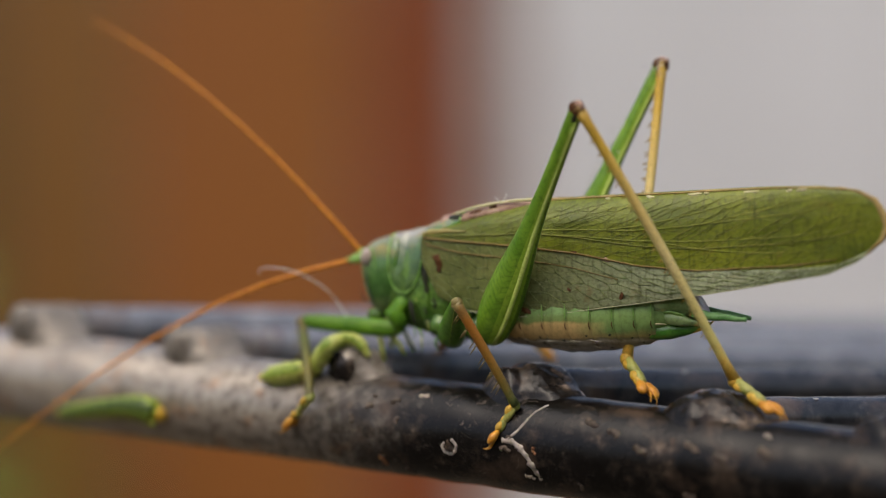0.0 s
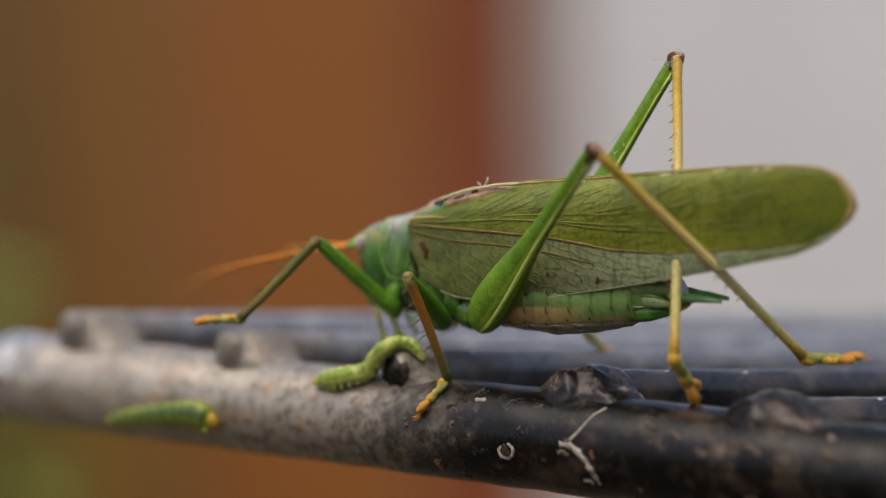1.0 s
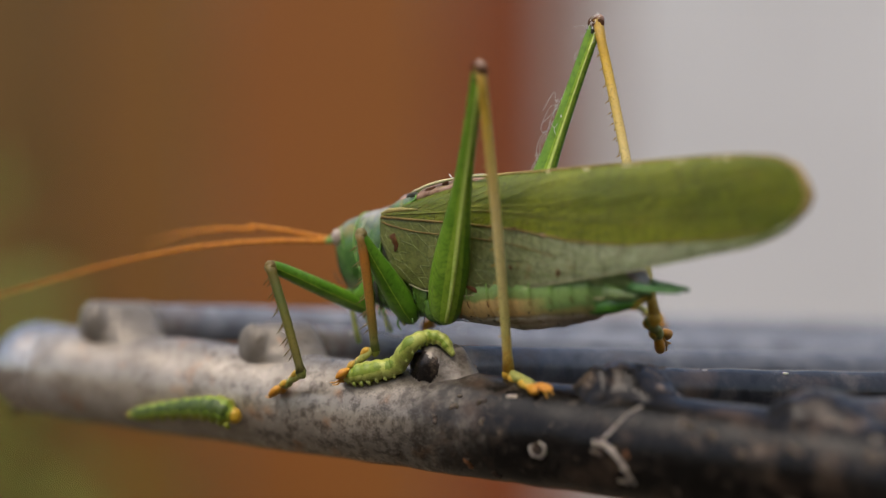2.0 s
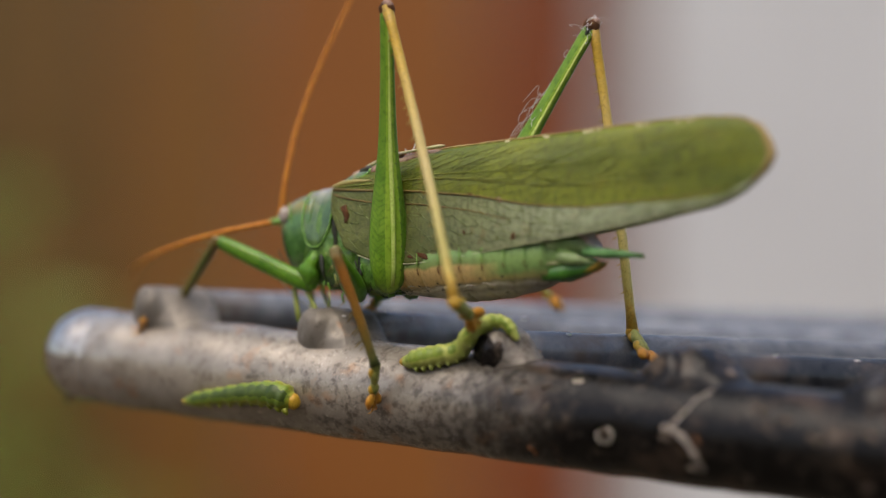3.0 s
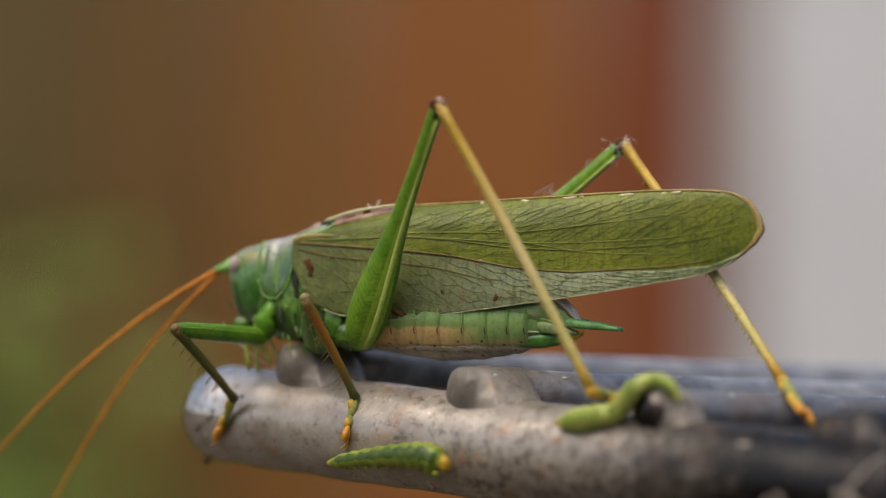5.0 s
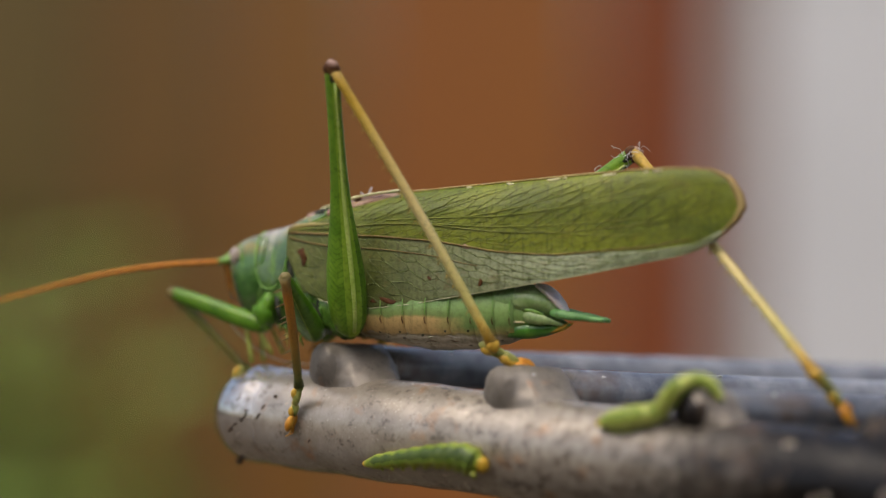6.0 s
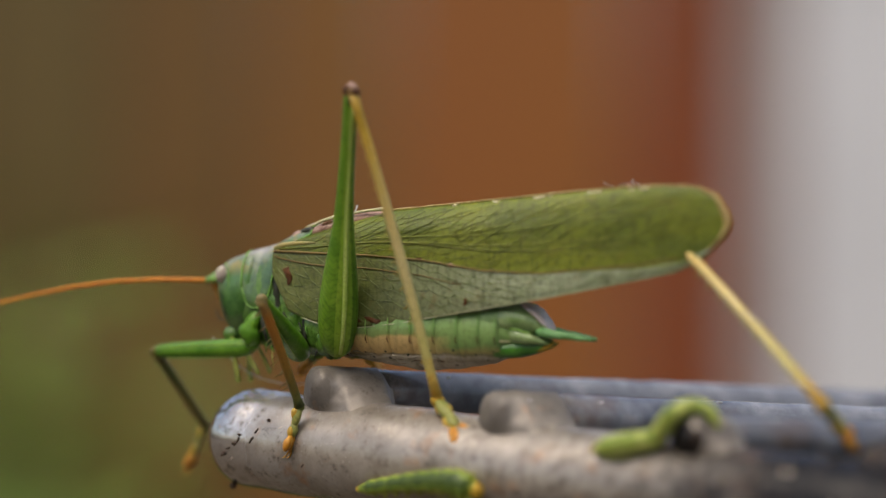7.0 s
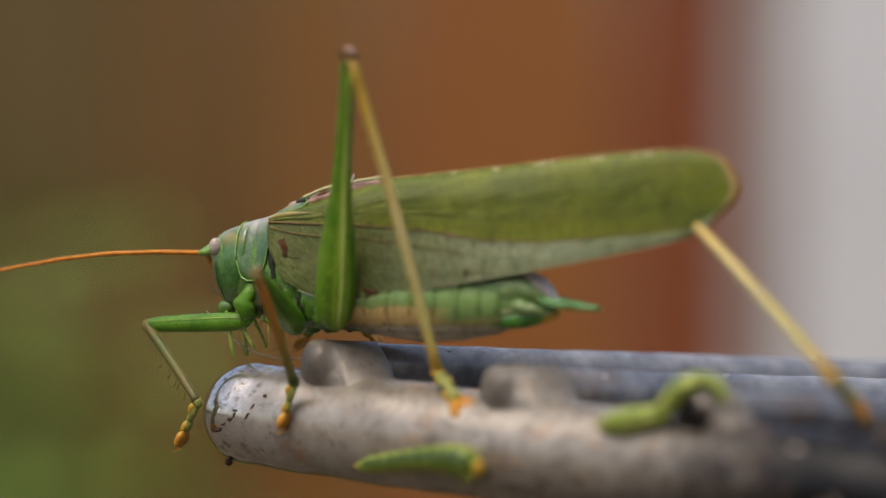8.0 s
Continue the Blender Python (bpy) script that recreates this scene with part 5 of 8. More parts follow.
larva("caterpillar", [on_bar(-5.2, -30, 0.5), on_bar(-2.4, -22, 0.6), on_bar(0.8, -14, 0.8), on_bar(4.0, -8, 1.0), on_bar(6.6, -6, 1.1), on_bar(8.5, -11, 1.0)],
      [(0, 0.62), (0.3, 0.85), (0.6, 1.1), (0.85, 1.32), (1, 1.2)], LARVA, "green caterpillar with a yellow head clinging to the bar", LARVA_HEAD, (LARVA_MID, LARVA_DARK), "yellow head")
KNOB_C = rod_end(2)
larva("caterpillar", [on_bar(19.8, 42, 0.6), on_bar(21.4, 47, 0.75), on_bar(23.2, 53, 0.9), on_bar(25.0, 62, 1.0), KNOB_C + Vector((-0.4, -0.4, 2.0)), KNOB_C + Vector((1.2, 0.1, 2.7)), KNOB_C + Vector((2.6, -0.1, 2.45)), KNOB_C + Vector((3.5, -0.6, 1.3))],
      [(0, 0.85), (0.2, 1.0), (0.45, 0.92), (0.7, 0.7), (1, 0.55)], LARVA_PALE, "pale green caterpillar draped over a rod end", LARVA_PALE, (LARVA_PALE, LARVA_MID), "pale head")


def smear(name, path, r, m, label, category):
    """A thin ragged flake that lies on the bar along rows of s and angle."""
    bm = bmesh.new()
    rng = random.Random(int(path[0][0] * 10) + len(path))
    pts = []
    for q in curve_pts([(a, b, 0) for a, b in path], 7):
        pts.append(on_bar(q.x + rng.gauss(0, r * 0.16), q.y + rng.gauss(0, r * 2.0), -0.5 * r))
    n = len(pts)
    tube(bm, pts, [r * rng.uniform(0.75, 1.2) * (0.35 if i in (0, n - 1) else 1) for i in range(n)], 8)
    tagged(part(name, bm, m), label, category)


smear("paint_flake", [(47.4, 7), (48.3, 13), (49.3, 27), (50.1, 44), (51.2, 60)], 0.15, PAINT_CHIP, "pale flaking paint edge beside a weld", "paint flake")
smear("paint_flake", [(47.3, 8), (48.7, 7), (49.9, -4), (50.9, -20), (51.6, -34)], 0.36, PAINT_CHIP, "pale flaking paint edge beside a weld", "paint flake")
smear("paint_chip", [(41.3, -2), (41.0, -8), (41.3, -14), (42.0, -15), (42.5, -9), (42.4, -2), (41.9, 2)], 0.17, PAINT_CHIP, "pale ring of chipped paint on the bar", "paint chip")
smear("paint_chip", [(41.5, -4), (41.8, -8), (41.9, -11)], 0.45, CRUMB, "black pit inside a ring of chipped paint", "paint chip")
smear("paint_chip", [(37.4, 48), (38.5, 50)], 0.24, HUSK, "small beige paint chip on dark paint", "paint chip")
for s0, a0 in ((58, 36), (61, 20), (55.5, 44), (66, 30), (69, 22), (73, 34)):
    smear("paint_chip", [(s0, a0), (s0 + 0.8, a0 - 3), (s0 + 1.3, a0 - 9)], 0.42, WORN, "worn brown patch in dark paint", "paint chip")
chip_rng = random.Random(21)
for k in range(20):
    s0, a0 = chip_rng.uniform(24, 78), chip_rng.uniform(-48, 62)
    r0 = chip_rng.uniform(0.1, 0.3)
    d = chip_rng.uniform(0, 6.28)
    smear("paint_chip", [(s0, a0), (s0 + r0 * 2.5 * math.cos(d), a0 + r0 * 26 * math.sin(d)), (s0 + r0 * 4 * math.cos(d + 0.5), a0 + r0 * 44 * math.sin(d + 0.5))], r0, (WORN, WORN, RUST, WORN, CRUMB, WORN, HUSK)[k % 7], "small worn spot in the dark paint", "paint chip")
for s0, a0, r in ((-22.3, -63, 0.4), (-21.7, -15, 0.22), (-20.3, 0, 0.16), (-16.6, 30, 0.18), (-19.7, 10, 0.15)):
    bm = bmesh.new()
    lump(bm, on_bar(s0, a0, r * 0.5), (r, r, r * 0.9), 10, None, r * 0.4)
    tagged(part("dirt_crumb", bm, CRUMB), "tiny dark crumb of dirt on the bar", "dirt", group="crumbs")
for path, r0 in (([(-21.9, -16), (-21.5, -11)], 0.13), ([(-21.3, -8), (-20.7, -5)], 0.1), ([(-20.3, -3), (-19.8, 3), (-19.7, 8)], 0.1), ([(-18.4, 2), (-18.0, 10)], 0.12), ([(-17.9, 14), (-17.6, 20)], 0.09),
                 ([(-20.9, -20), (-20.5, -17)], 0.08), ([(-15.2, 22), (-14.6, 27)], 0.09), ([(-12.2, -18), (-11.8, -13)], 0.07), ([(-9.5, -30), (-9.0, -27)], 0.08), ([(3.2, -40), (3.9, -36)], 0.1)):
    smear("dry_husk", path, r0, HUSK if path[0][0] in (-20.9, -15.2) else CRUMB, "dry brown shred of plant stuck to the bar", "debris")


for i, along_rod, side, r in ((1, 3.4, -0.75, 0.34), (0, 14.0, -0.6, 0.2), (1, 11.0, -0.7, 0.22), (1, 24.0, -0.4, 0.25), (2, 9.0, -0.5, 0.25), (3, 12.0, -0.3, 0.2), (3, 21.0, -0.5, 0.24), (4, 15.0, -0.4, 0.22)):
    bm = bmesh.new()
    lump(bm, rod_end(i) + ROD_DIR * along_rod + aim(ROD_DIR).to_3x3() @ Vector((0, side, math.sqrt(1 - side * side))) * (ROD_R + (0.18 if along_rod < 5 else 0.0)), (r * 1.3, r * 0.9, r * 0.4), 10, None, r * 0.35)
    tagged(part("white_speck", bm, WHITE_HAIR), "small white speck on a steel rod", "speck", group="specks on the rods")


def motions():
    walk(MOVING["cricket"], keys(
        (0, 24.697, -10.079, 787.456, 1.92, -2.13, -26), (.2, 22.12, -9.437, 788.293, .54, -1.27, -21.33),
        (.5, 21.195, -8.503, 788.704, .46, -.68, -22.17), (.7, 19.358, -6.717, 788.539, 3.59, -2.7, -30.8),
        (1, 18.455, -6.101, 788.966, 6.53, -2.55, -33.66), (1.2, 17.2, -5.793, 788.52, -.7, -4.09, -36.99),
        (1.55, 15.171, -4.408, 788.553, 1.17, -3.8, -37.67), (1.9, 13.141, -3.022, 788.587, 3.05, -3.52, -38.34),
        (2.3, 10.822, -1.439, 788.625, 5.19, -3.2, -39.11), (2.5, 8.356, .235, 788.842, 3.58, -2.24, -36.91),
        (2.7, 4.684, 1.841, 789.1, .35, -4.1, -34.02), (3, 1.865, 2.992, 789.056, -5.34, -5.15, -33.13),
        (3.2, .499, 3.189, 788.701, -7.96, -5.97, -29.75), (3.5, -1.952, 5.571, 788.995, -2.83, -4.34, -29.1),
        (3.7, -5.404, 7.899, 789.066, -1.8, -3.42, -32.37), (4, -7.206, 9.352, 789.334, -2.56, -3.88, -33.43),
        (4.3, -8.086, 10.307, 789.381, .33, -2.92, -32.16), (4.5, -10.245, 11.627, 789.047, -2.87, -1.8, -26.81),
        (4.8, -13.534, 13.196, 789.082, -2.55, -.43, -22.84), (5, -16.783, 15.059, 788.677, -2.68, -2.11, -15.11),
        (5.2, -16.999, 14.663, 788.75, -5.18, -2.64, -16.82), (5.55, -18.581, 15.849, 789.111, -3.78, -3.03, -19.35),
        (5.9, -20.162, 17.034, 789.471, -2.37, -3.43, -21.87), (6.3, -21.97, 18.389, 789.884, -.77, -3.88, -24.76),
        (6.5, -21.944, 18.674, 789.941, -.19, -3.7, -24.08), (7, -21.695, 18.255, 789.884, -1.48, -3.86, -23.48),
        (7.5, -21.642, 18.146, 790.052, -1.69, -3.84, -23.34), (8, -21.672, 17.946, 789.938, -1.91, -4.24, -23.5)))
    walk(MOVING["abdomen"], keys(
        (0, 0, 0, -3.27, 0, -.21, 0), (.2, 0, 0, -3.27, 0, .21, 0),
        (.5, 0, 0, -3.27, 0, -.85, 0), (.7, 0, 0, -3.27, 0, -1.27, 0),
        (1, 0, 0, -3.27, 0, -.21, 0), (1.2, 0, 0, -3.27, 0, .42, 0),
        (2.3, 0, 0, -3.27, 0, -1.7, 0), (2.5, 0, 0, -3.27, 0, -1.91, 0),
        (2.7, 0, 0, -3.27, 0, -1.27, 0), (3, 0, 0, -3.27, 0, -.85, 0),
        (3.2, 0, 0, -3.27, 0, .21, 0), (3.5, 0, 0, -3.27, 0, 1.06, 0),
        (3.7, 0, 0, -3.27, 0, .42, 0), (4, 0, 0, -3.27, 0, .85, 0),
        (4.3, 0, 0, -3.27, 0, .21, 0), (4.5, 0, 0, -3.27, 0, 1.06, 0),
        (4.8, 0, 0, -3.27, 0, 1.06, 0), (5, 0, 0, -3.27, 0, 1.27, 0),
        (5.2, 0, 0, -3.27, 0, 1.49, 0), (6.3, 0, 0, -3.27, 0, 3.4, 0),
        (6.5, 0, 0, -3.27, 0, 2.76, 0), (7, 0, 0, -3.27, 0, 2.98, 0),
        (7.5, 0, 0, -3.27, 0, 2.98, 0), (8, 0, 0, -3.27, 0, 2.76, 0)))
    walk(MOVING["thread"], keys(
        (0, -15.6, -.6, -4.2, 0, 4, 26), (.2, -14, -.6, -4.2, 0, -2, 12), (.5, -12.8, -.4, -4.1, 0, -4, -40), (.8, -12.8, -.4, -4.1, 0, -6, -40),
        (.9, -13.2, -.6, -4.6, 0, -70, -30), (1, -13.2, -.8, -5.2, 0, -120, -10), (1.2, -13, -1, -5.6, 0, -191, 10),
        (2.3, -13, -1, -5, 0, -191, 20), (3.5, -13, -1, -5.4, 0, -191, 30), (4.5, -13, -1, -5.4, 0, -193, 30),
        (5.2, -13, -1, -5.6, 0, -191, 32), (6.5, -13, -1, -5.8, 0, -191, 36), (8, -13, -1, -5.8, 0, -191, 36)))
    walk(MOVING["LH femur"], keys(
        (0, .117, -2.6, -6.54, 24.52, -57.05, -28.53), (.2, .117, -2.6, -6.54, 31.34, -51.27, -37.97),
        (.5, .117, -2.6, -6.54, 27.83, -48.37, -35.23), (.7, .117, -2.6, -6.54, 18.7, -44.11, -25.93),
        (1, .117, -2.6, -6.54, 14.72, -40.97, -21.83), (1.2, .117, -2.6, -6.54, 13.97, -81.97, -14.1),
        (1.55, .117, -2.6, -6.54, 8.34, -46.55, -11.42), (1.9, .117, -2.6, -6.54, 19.77, -59.06, -22.74),
        (2.3, .117, -2.6, -6.54, 35.29, -63.38, -38.37), (2.5, .117, -2.6, -6.54, 36.21, -60.65, -40.03),
        (2.7, .117, -2.6, -6.54, 34.26, -52.09, -40.8), (3, .117, -2.6, -6.54, 51.85, -78.56, -52.41),
        (3.2, .117, -2.6, -6.54, 45.51, -72.29, -46.9), (3.5, .117, -2.6, -6.54, 40.26, -68.9, -42.23),
        (3.7, .117, -2.6, -6.54, 41.78, -63.88, -44.86), (4, .117, -2.6, -6.54, 34.19, -60.69, -37.92),
        (4.3, .117, -2.6, -6.54, 28.49, -63.63, -31.21), (4.5, .117, -2.6, -6.54, 27.38, -62.09, -30.38),
        (4.8, .117, -2.6, -6.54, 31.45, -58.43, -35.67), (5, .117, -2.6, -6.54, 34.68, -55.37, -40.06),
        (5.2, .117, -2.6, -6.54, 34.04, -52.74, -40.32), (5.55, .117, -2.6, -6.54, 37.92, -56.09, -43.19),
        (5.9, .117, -2.6, -6.54, 69.1, -67.76, -70.53), (6.3, .117, -2.6, -6.54, 46.62, -62.44, -50.04),
        (6.5, .117, -2.6, -6.54, 47.24, -64.21, -50.22), (7, .117, -2.6, -6.54, 46.48, -63.18, -49.72),
        (7.5, .117, -2.6, -6.54, 46.57, -62.98, -49.86), (8, .117, -2.6, -6.54, 45.52, -63.52, -48.69)))
    walk(MOVING["LH tibia"], keys(
        (0, 13.122, -9.67, 16.295, 27.7, 62.48, 30.63), (.2, 13.536, -13.073, 14.686, 25.64, 55.82, 30.12),
        (.5, 14.885, -13.03, 13.801, 27.04, 55.31, 31.83), (.7, 17.687, -11.143, 12.399, 30.36, 54.47, 35.74),
        (1, 19.181, -10.239, 11.293, 45.25, 49.31, 53.07), (1.2, 3.803, -3.526, 20.408, -11.8, 66.03, -12.88),
        (1.55, 18.452, -6.304, 13.207, 167.06, 59.49, 165.07), (1.9, 13.014, -8.005, 16.79, 140.31, 73.28, 139.09),
        (2.3, 9.671, -10.166, 17.777, 89.6, 74.69, 89.62), (2.5, 10.326, -11.176, 17.171, 75.46, 71.72, 76.16),
        (2.7, 12.768, -13.522, 14.923, 75.84, 65.77, 77.05), (3, 3.41, -6.879, 20.139, -18.14, 71.99, -19.01),
        (3.2, 5.77, -8.641, 19.372, 91.92, 73.87, 91.84), (3.5, 7.367, -9.182, 18.836, 67.33, 78.22, 67.76),
        (3.7, 8.606, -11.047, 17.881, 56.4, 70.94, 57.87), (4, 10.62, -10.781, 17.179, 50.02, 71.18, 51.56),
        (4.3, 10.45, -8.86, 17.831, 33.57, 73.04, 34.75), (4.5, 11.1, -9.038, 17.497, 19.94, 70.48, 21.05),
        (4.8, 11.684, -10.904, 16.633, 12.84, 65.05, 14.11), (5, 11.943, -12.546, 15.832, 3.56, 62.86, 4),
        (5.2, 12.675, -13.258, 15.111, 48.88, 58.89, 53.22), (5.55, 11.181, -12.987, 16.033, 35.03, 59.48, 39.13),
        (5.9, 3.548, -12.308, 18.636, 25.07, 59.59, 28.48), (6.3, 8.199, -12.247, 17.573, 62.28, 73.35, 63.28),
        (6.5, 7.689, -11.695, 17.95, 52.11, 74.71, 53.11), (7, 8.052, -11.963, 17.733, 60.66, 74.38, 61.58),
        (7.5, 8.083, -12.046, 17.691, 61.67, 74.13, 62.59), (8, 8.122, -11.708, 17.807, 62.59, 74.51, 63.45)))
    walk(MOVING["LH tarsus"], keys(
        (0, 24.95, -2.667, -10.092, -11.67, 26.45, -24.88), (.2, 28.001, -4.68, -9.945, -13.69, 28.95, -26.71),
        (.5, 29.271, -4.102, -10.663, -15.09, 26.93, -30.77), (.7, 31.724, -1.042, -11.82, -9.39, 23.74, -22.34),
        (1, 30.853, 5.291, -11.304, .36, -3.03, -6.87), (1.2, 15.605, -6.224, -6.822, .66, -2.1, -17.47),
        (1.55, 3.833, -2.405, -12.466, -1.38, 4.1, -18.61), (1.9, 6.536, -2.393, -11.751, -3.78, 10.35, -20.2),
        (2.3, 9.724, -2.296, -10.962, -7.01, 17.23, -22.55), (2.5, 12.56, -2.102, -11.12, -7.31, 16.74, -24.01),
        (2.7, 15.509, -1.606, -12.243, -6.88, 17.86, -21.49), (3, 12.122, -9.88, -8.201, 117.34, 16.91, 98.55),
        (3.2, 5.504, -.367, -9.251, -13, 24.13, -29.46), (3.5, 9.671, -3.547, -10.345, 64.68, 13.14, 83.86),
        (3.7, 13.783, -2.806, -10.283, 68.04, 16.48, 83.47), (4, 16.598, -3.25, -11.04, 72.44, 11.37, 86.43),
        (4.3, 17.591, -3.905, -10.677, -7.17, 14.53, -26.63), (4.5, 20.393, -5.461, -10.591, -10.11, 15.66, -33.45),
        (4.8, 23.876, -7.84, -10.382, 35.35, 9.42, 77.01), (5, 25.494, -11.598, -10.666, 25.31, 11.03, 67.97),
        (5.2, 21.891, -.928, -10.394, -3.54, 4.77, -36.66), (5.55, 22.92, -3.435, -9.638, -2.53, 15.81, -9.21),
        (5.9, 16.807, -5.116, -7.065, 21.7, 28.06, 40.23), (6.3, 12.038, -4.621, -10.977, 24.16, 38.11, -31.42),
        (6.5, 12.408, -5.408, -10.801, 23.61, 37.64, -32.44), (7, 11.87, -4.907, -10.972, 24.83, 38.45, -32.28),
        (7.5, 11.835, -4.81, -10.975, 25.06, 38.54, -32.27), (8, 11.681, -4.586, -10.911, 25.04, 39.00, -32.11)))
    walk(MOVING["RH femur"], keys(
        (0, 2.915, 2.6, -5.722, -24.71, -60.95, 27.76), (.2, 2.915, 2.6, -5.723, -11.96, -62.27, 13.45),
        (.5, 2.915, 2.6, -5.723, -12.45, -60.02, 14.3), (.7, 2.915, 2.6, -5.723, -29.89, -56.63, 34.54),
        (1, 2.915, 2.6, -5.722, -13.29, -53.18, 16.44), (1.2, 2.915, 2.6, -5.722, -21.23, -55.82, 25.16),
        (1.55, 2.915, 2.6, -5.723, -17.86, -53.1, 21.94), (1.9, 2.915, 2.6, -5.722, -35.92, -65.84, 38.45),
        (2.3, 2.915, 2.6, -5.723, -32.17, -63.85, 35.01), (2.5, 2.915, 2.6, -5.722, -27.11, -56.34, 31.6),
        (2.7, 2.915, 2.6, -5.722, -19.93, -57.28, 23.32), (3, 2.915, 2.6, -5.723, -17.72, -58.25, 20.59),
        (3.2, 2.915, 2.6, -5.722, -5.9, -56.06, 7.1), (3.5, 2.915, 2.6, -5.723, -13.15, -54.25, 16.06),
        (3.7, 2.915, 2.6, -5.722, -21.98, -53.83, 26.56), (4, 2.915, 2.6, -5.722, -14.5, -49.97, 18.66),
        (4.3, 2.915, 2.6, -5.723, -7.66, -46.18, 10.55), (4.5, 2.915, 2.6, -5.723, -17.94, -45.85, 24.28),
        (4.8, 2.915, 2.6, -5.723, -14.72, -42.89, 21.11), (5, 2.915, 2.6, -5.722, -5.96, -39.54, 9.31),
        (5.2, 2.915, 2.6, -5.722, -5.51, -37.32, 9.04), (5.55, 2.915, 2.6, -5.722, -7.21, -40.69, 10.98),
        (5.9, 2.915, 2.6, -5.723, -3.85, -34.9, 6.71), (6.3, 2.915, 2.6, -5.722, -1.19, -26.92, 2.64),
        (6.5, 2.915, 2.6, -5.723, -1.28, -27.78, 2.74), (7, 2.915, 2.6, -5.722, .02, -27.42, -.04),
        (7.5, 2.915, 2.6, -5.723, -.27, -27.19, .6), (8, 2.915, 2.6, -5.723, -.06, -26.42, .12)))
    walk(MOVING["RH tibia"], keys(
        (0, 15.378, 9.159, 19.628, -97.87, 68.95, -97.35), (.2, 16.037, 5.739, 19.948, -83.7, 67.17, -84.19),
        (.5, 16.958, 6.181, 19.397, -85.18, 69.76, -85.47), (.7, 16.054, 11.644, 18.497, -75.52, 68.27, -76.51),
        (1, 19.586, 7.52, 17.491, -74.09, 61.89, -75.89), (1.2, 17.66, 9.525, 18.27, -65.31, 71, -66.51),
        (1.55, 19.066, 9.107, 17.468, -56.57, 69.75, -58.23), (1.9, 12.21, 9.98, 20.738, -38.86, 68.91, -40.81),
        (2.3, 13.381, 9.932, 20.31, -58.29, 79.63, -58.71), (2.5, 16.605, 11.022, 18.416, -152.88, 80.94, -152.58),
        (2.7, 17.312, 8.805, 18.675, -72.91, 84.22, -72.99), (3, 17.201, 7.967, 18.937, 51.94, 83.82, 52.11),
        (3.2, 18.983, 4.603, 18.336, -16.69, 79.46, -16.96), (3.5, 19.197, 7.287, 17.813, 4.34, 78.84, 4.42),
        (3.7, 18.222, 10.253, 17.69, 19.84, 73.6, 20.61), (4, 20.587, 8.567, 16.483, -7.37, 68.42, -7.92),
        (4.3, 22.657, 6.278, 15.2, -21.52, 61.78, -24.11), (4.5, 21.326, 10.907, 15.087, -22.9, 58.07, -26.46),
        (4.8, 22.735, 10.251, 14.016, -21.1, 52.69, -25.88), (5, 24.984, 6.216, 12.741, -23.84, 50.45, -29.82),
        (5.2, 25.691, 6.225, 11.859, -27.03, 49.2, -33.98), (5.55, 24.502, 6.788, 13.184, -21.28, 44.12, -29.22),
        (5.9, 26.535, 5.38, 10.871, -18.65, 45.93, -25.16), (6.3, 28.744, 3.79, 7.409, -15, 42.11, -21.78),
        (6.5, 28.544, 3.824, 7.792, -15.13, 41.84, -22.06), (7, 28.657, 2.583, 7.632, -15.99, 41.87, -23.24),
        (7.5, 28.708, 2.87, 7.53, -17, 41.52, -24.75), (8, 28.886, 2.656, 7.18, -16.8, 41.89, -24.33)))
    walk(MOVING["RH tarsus"], keys(
        (0, 14.008, -1.454, -8.184, -27.14, 30.05, -45.67), (.2, 17.208, -5.764, -7.518, 61.27, 46.69, 68.25),
        (.5, 17.772, -4.095, -8.564, 67.07, 47.08, 72.78), (.7, 18.627, .916, -9.186, -27.04, 35.54, -41.29),
        (1, 23.01, -6.099, -8.793, 84.43, 50.24, 85.72), (1.2, 21.527, .629, -9.908, 91.25, 41.47, 90.82),
        (1.55, 24.497, .336, -10.489, 100.51, 37.94, 96.51), (1.9, 20.327, 2.97, -7.065, 110.49, 34.13, 101.84),
        (2.3, 16.167, 5.348, -9.003, 122.34, 29.65, 107.39), (2.5, 12.442, 8.862, -11.013, -15.58, 18.04, -42.01),
        (2.7, 18.189, 5.937, -10.974, -22.42, 26.24, -43.03), (3, 19.173, 10.5, -10.689, -23.2, 29.63, -40.93),
        (3.2, 24.196, 3.013, -10.961, 97.46, 24.63, 93.12), (3.5, 24.948, 7.731, -11.423, -20.02, 23.53, -42.38),
        (3.7, 26.095, 13.214, -10.899, -18.14, 34.05, -30.34), (4, 31.445, 7.055, -11.227, -19.75, 30.49, -35.28),
        (4.3, 35.517, .523, -11.059, 84.35, 32.72, 86.94), (4.5, 35.436, 3.884, -10.205, -24.44, 34.04, -39.08),
        (4.8, 38.985, 2.367, -9.687, -27.06, 32.55, -43.52), (5, 41.448, -3.221, -10.236, -36.53, 34.08, -52.9),
        (5.2, 41.84, -4.658, -10.698, -34.26, 36.93, -48.59), (5.55, 43.171, -3.656, -7.563, -14.57, 50.13, -18.71),
        (5.9, 45.295, -3.432, -10.54, 31.49, 52.44, 37.69), (6.3, 49.274, -4.414, -12.573, 67.7, 38.19, 75.77),
        (6.5, 49.12, -4.513, -12.086, 62.82, 43.81, 70.44), (7, 49.048, -6.174, -12.257, 61.11, 39.51, 70.66),
        (7.5, 48.969, -6.472, -12.225, 54.35, 40.49, 65.03), (8, 49.099, -6.483, -12.719, 60.74, 36.02, 71.76)))
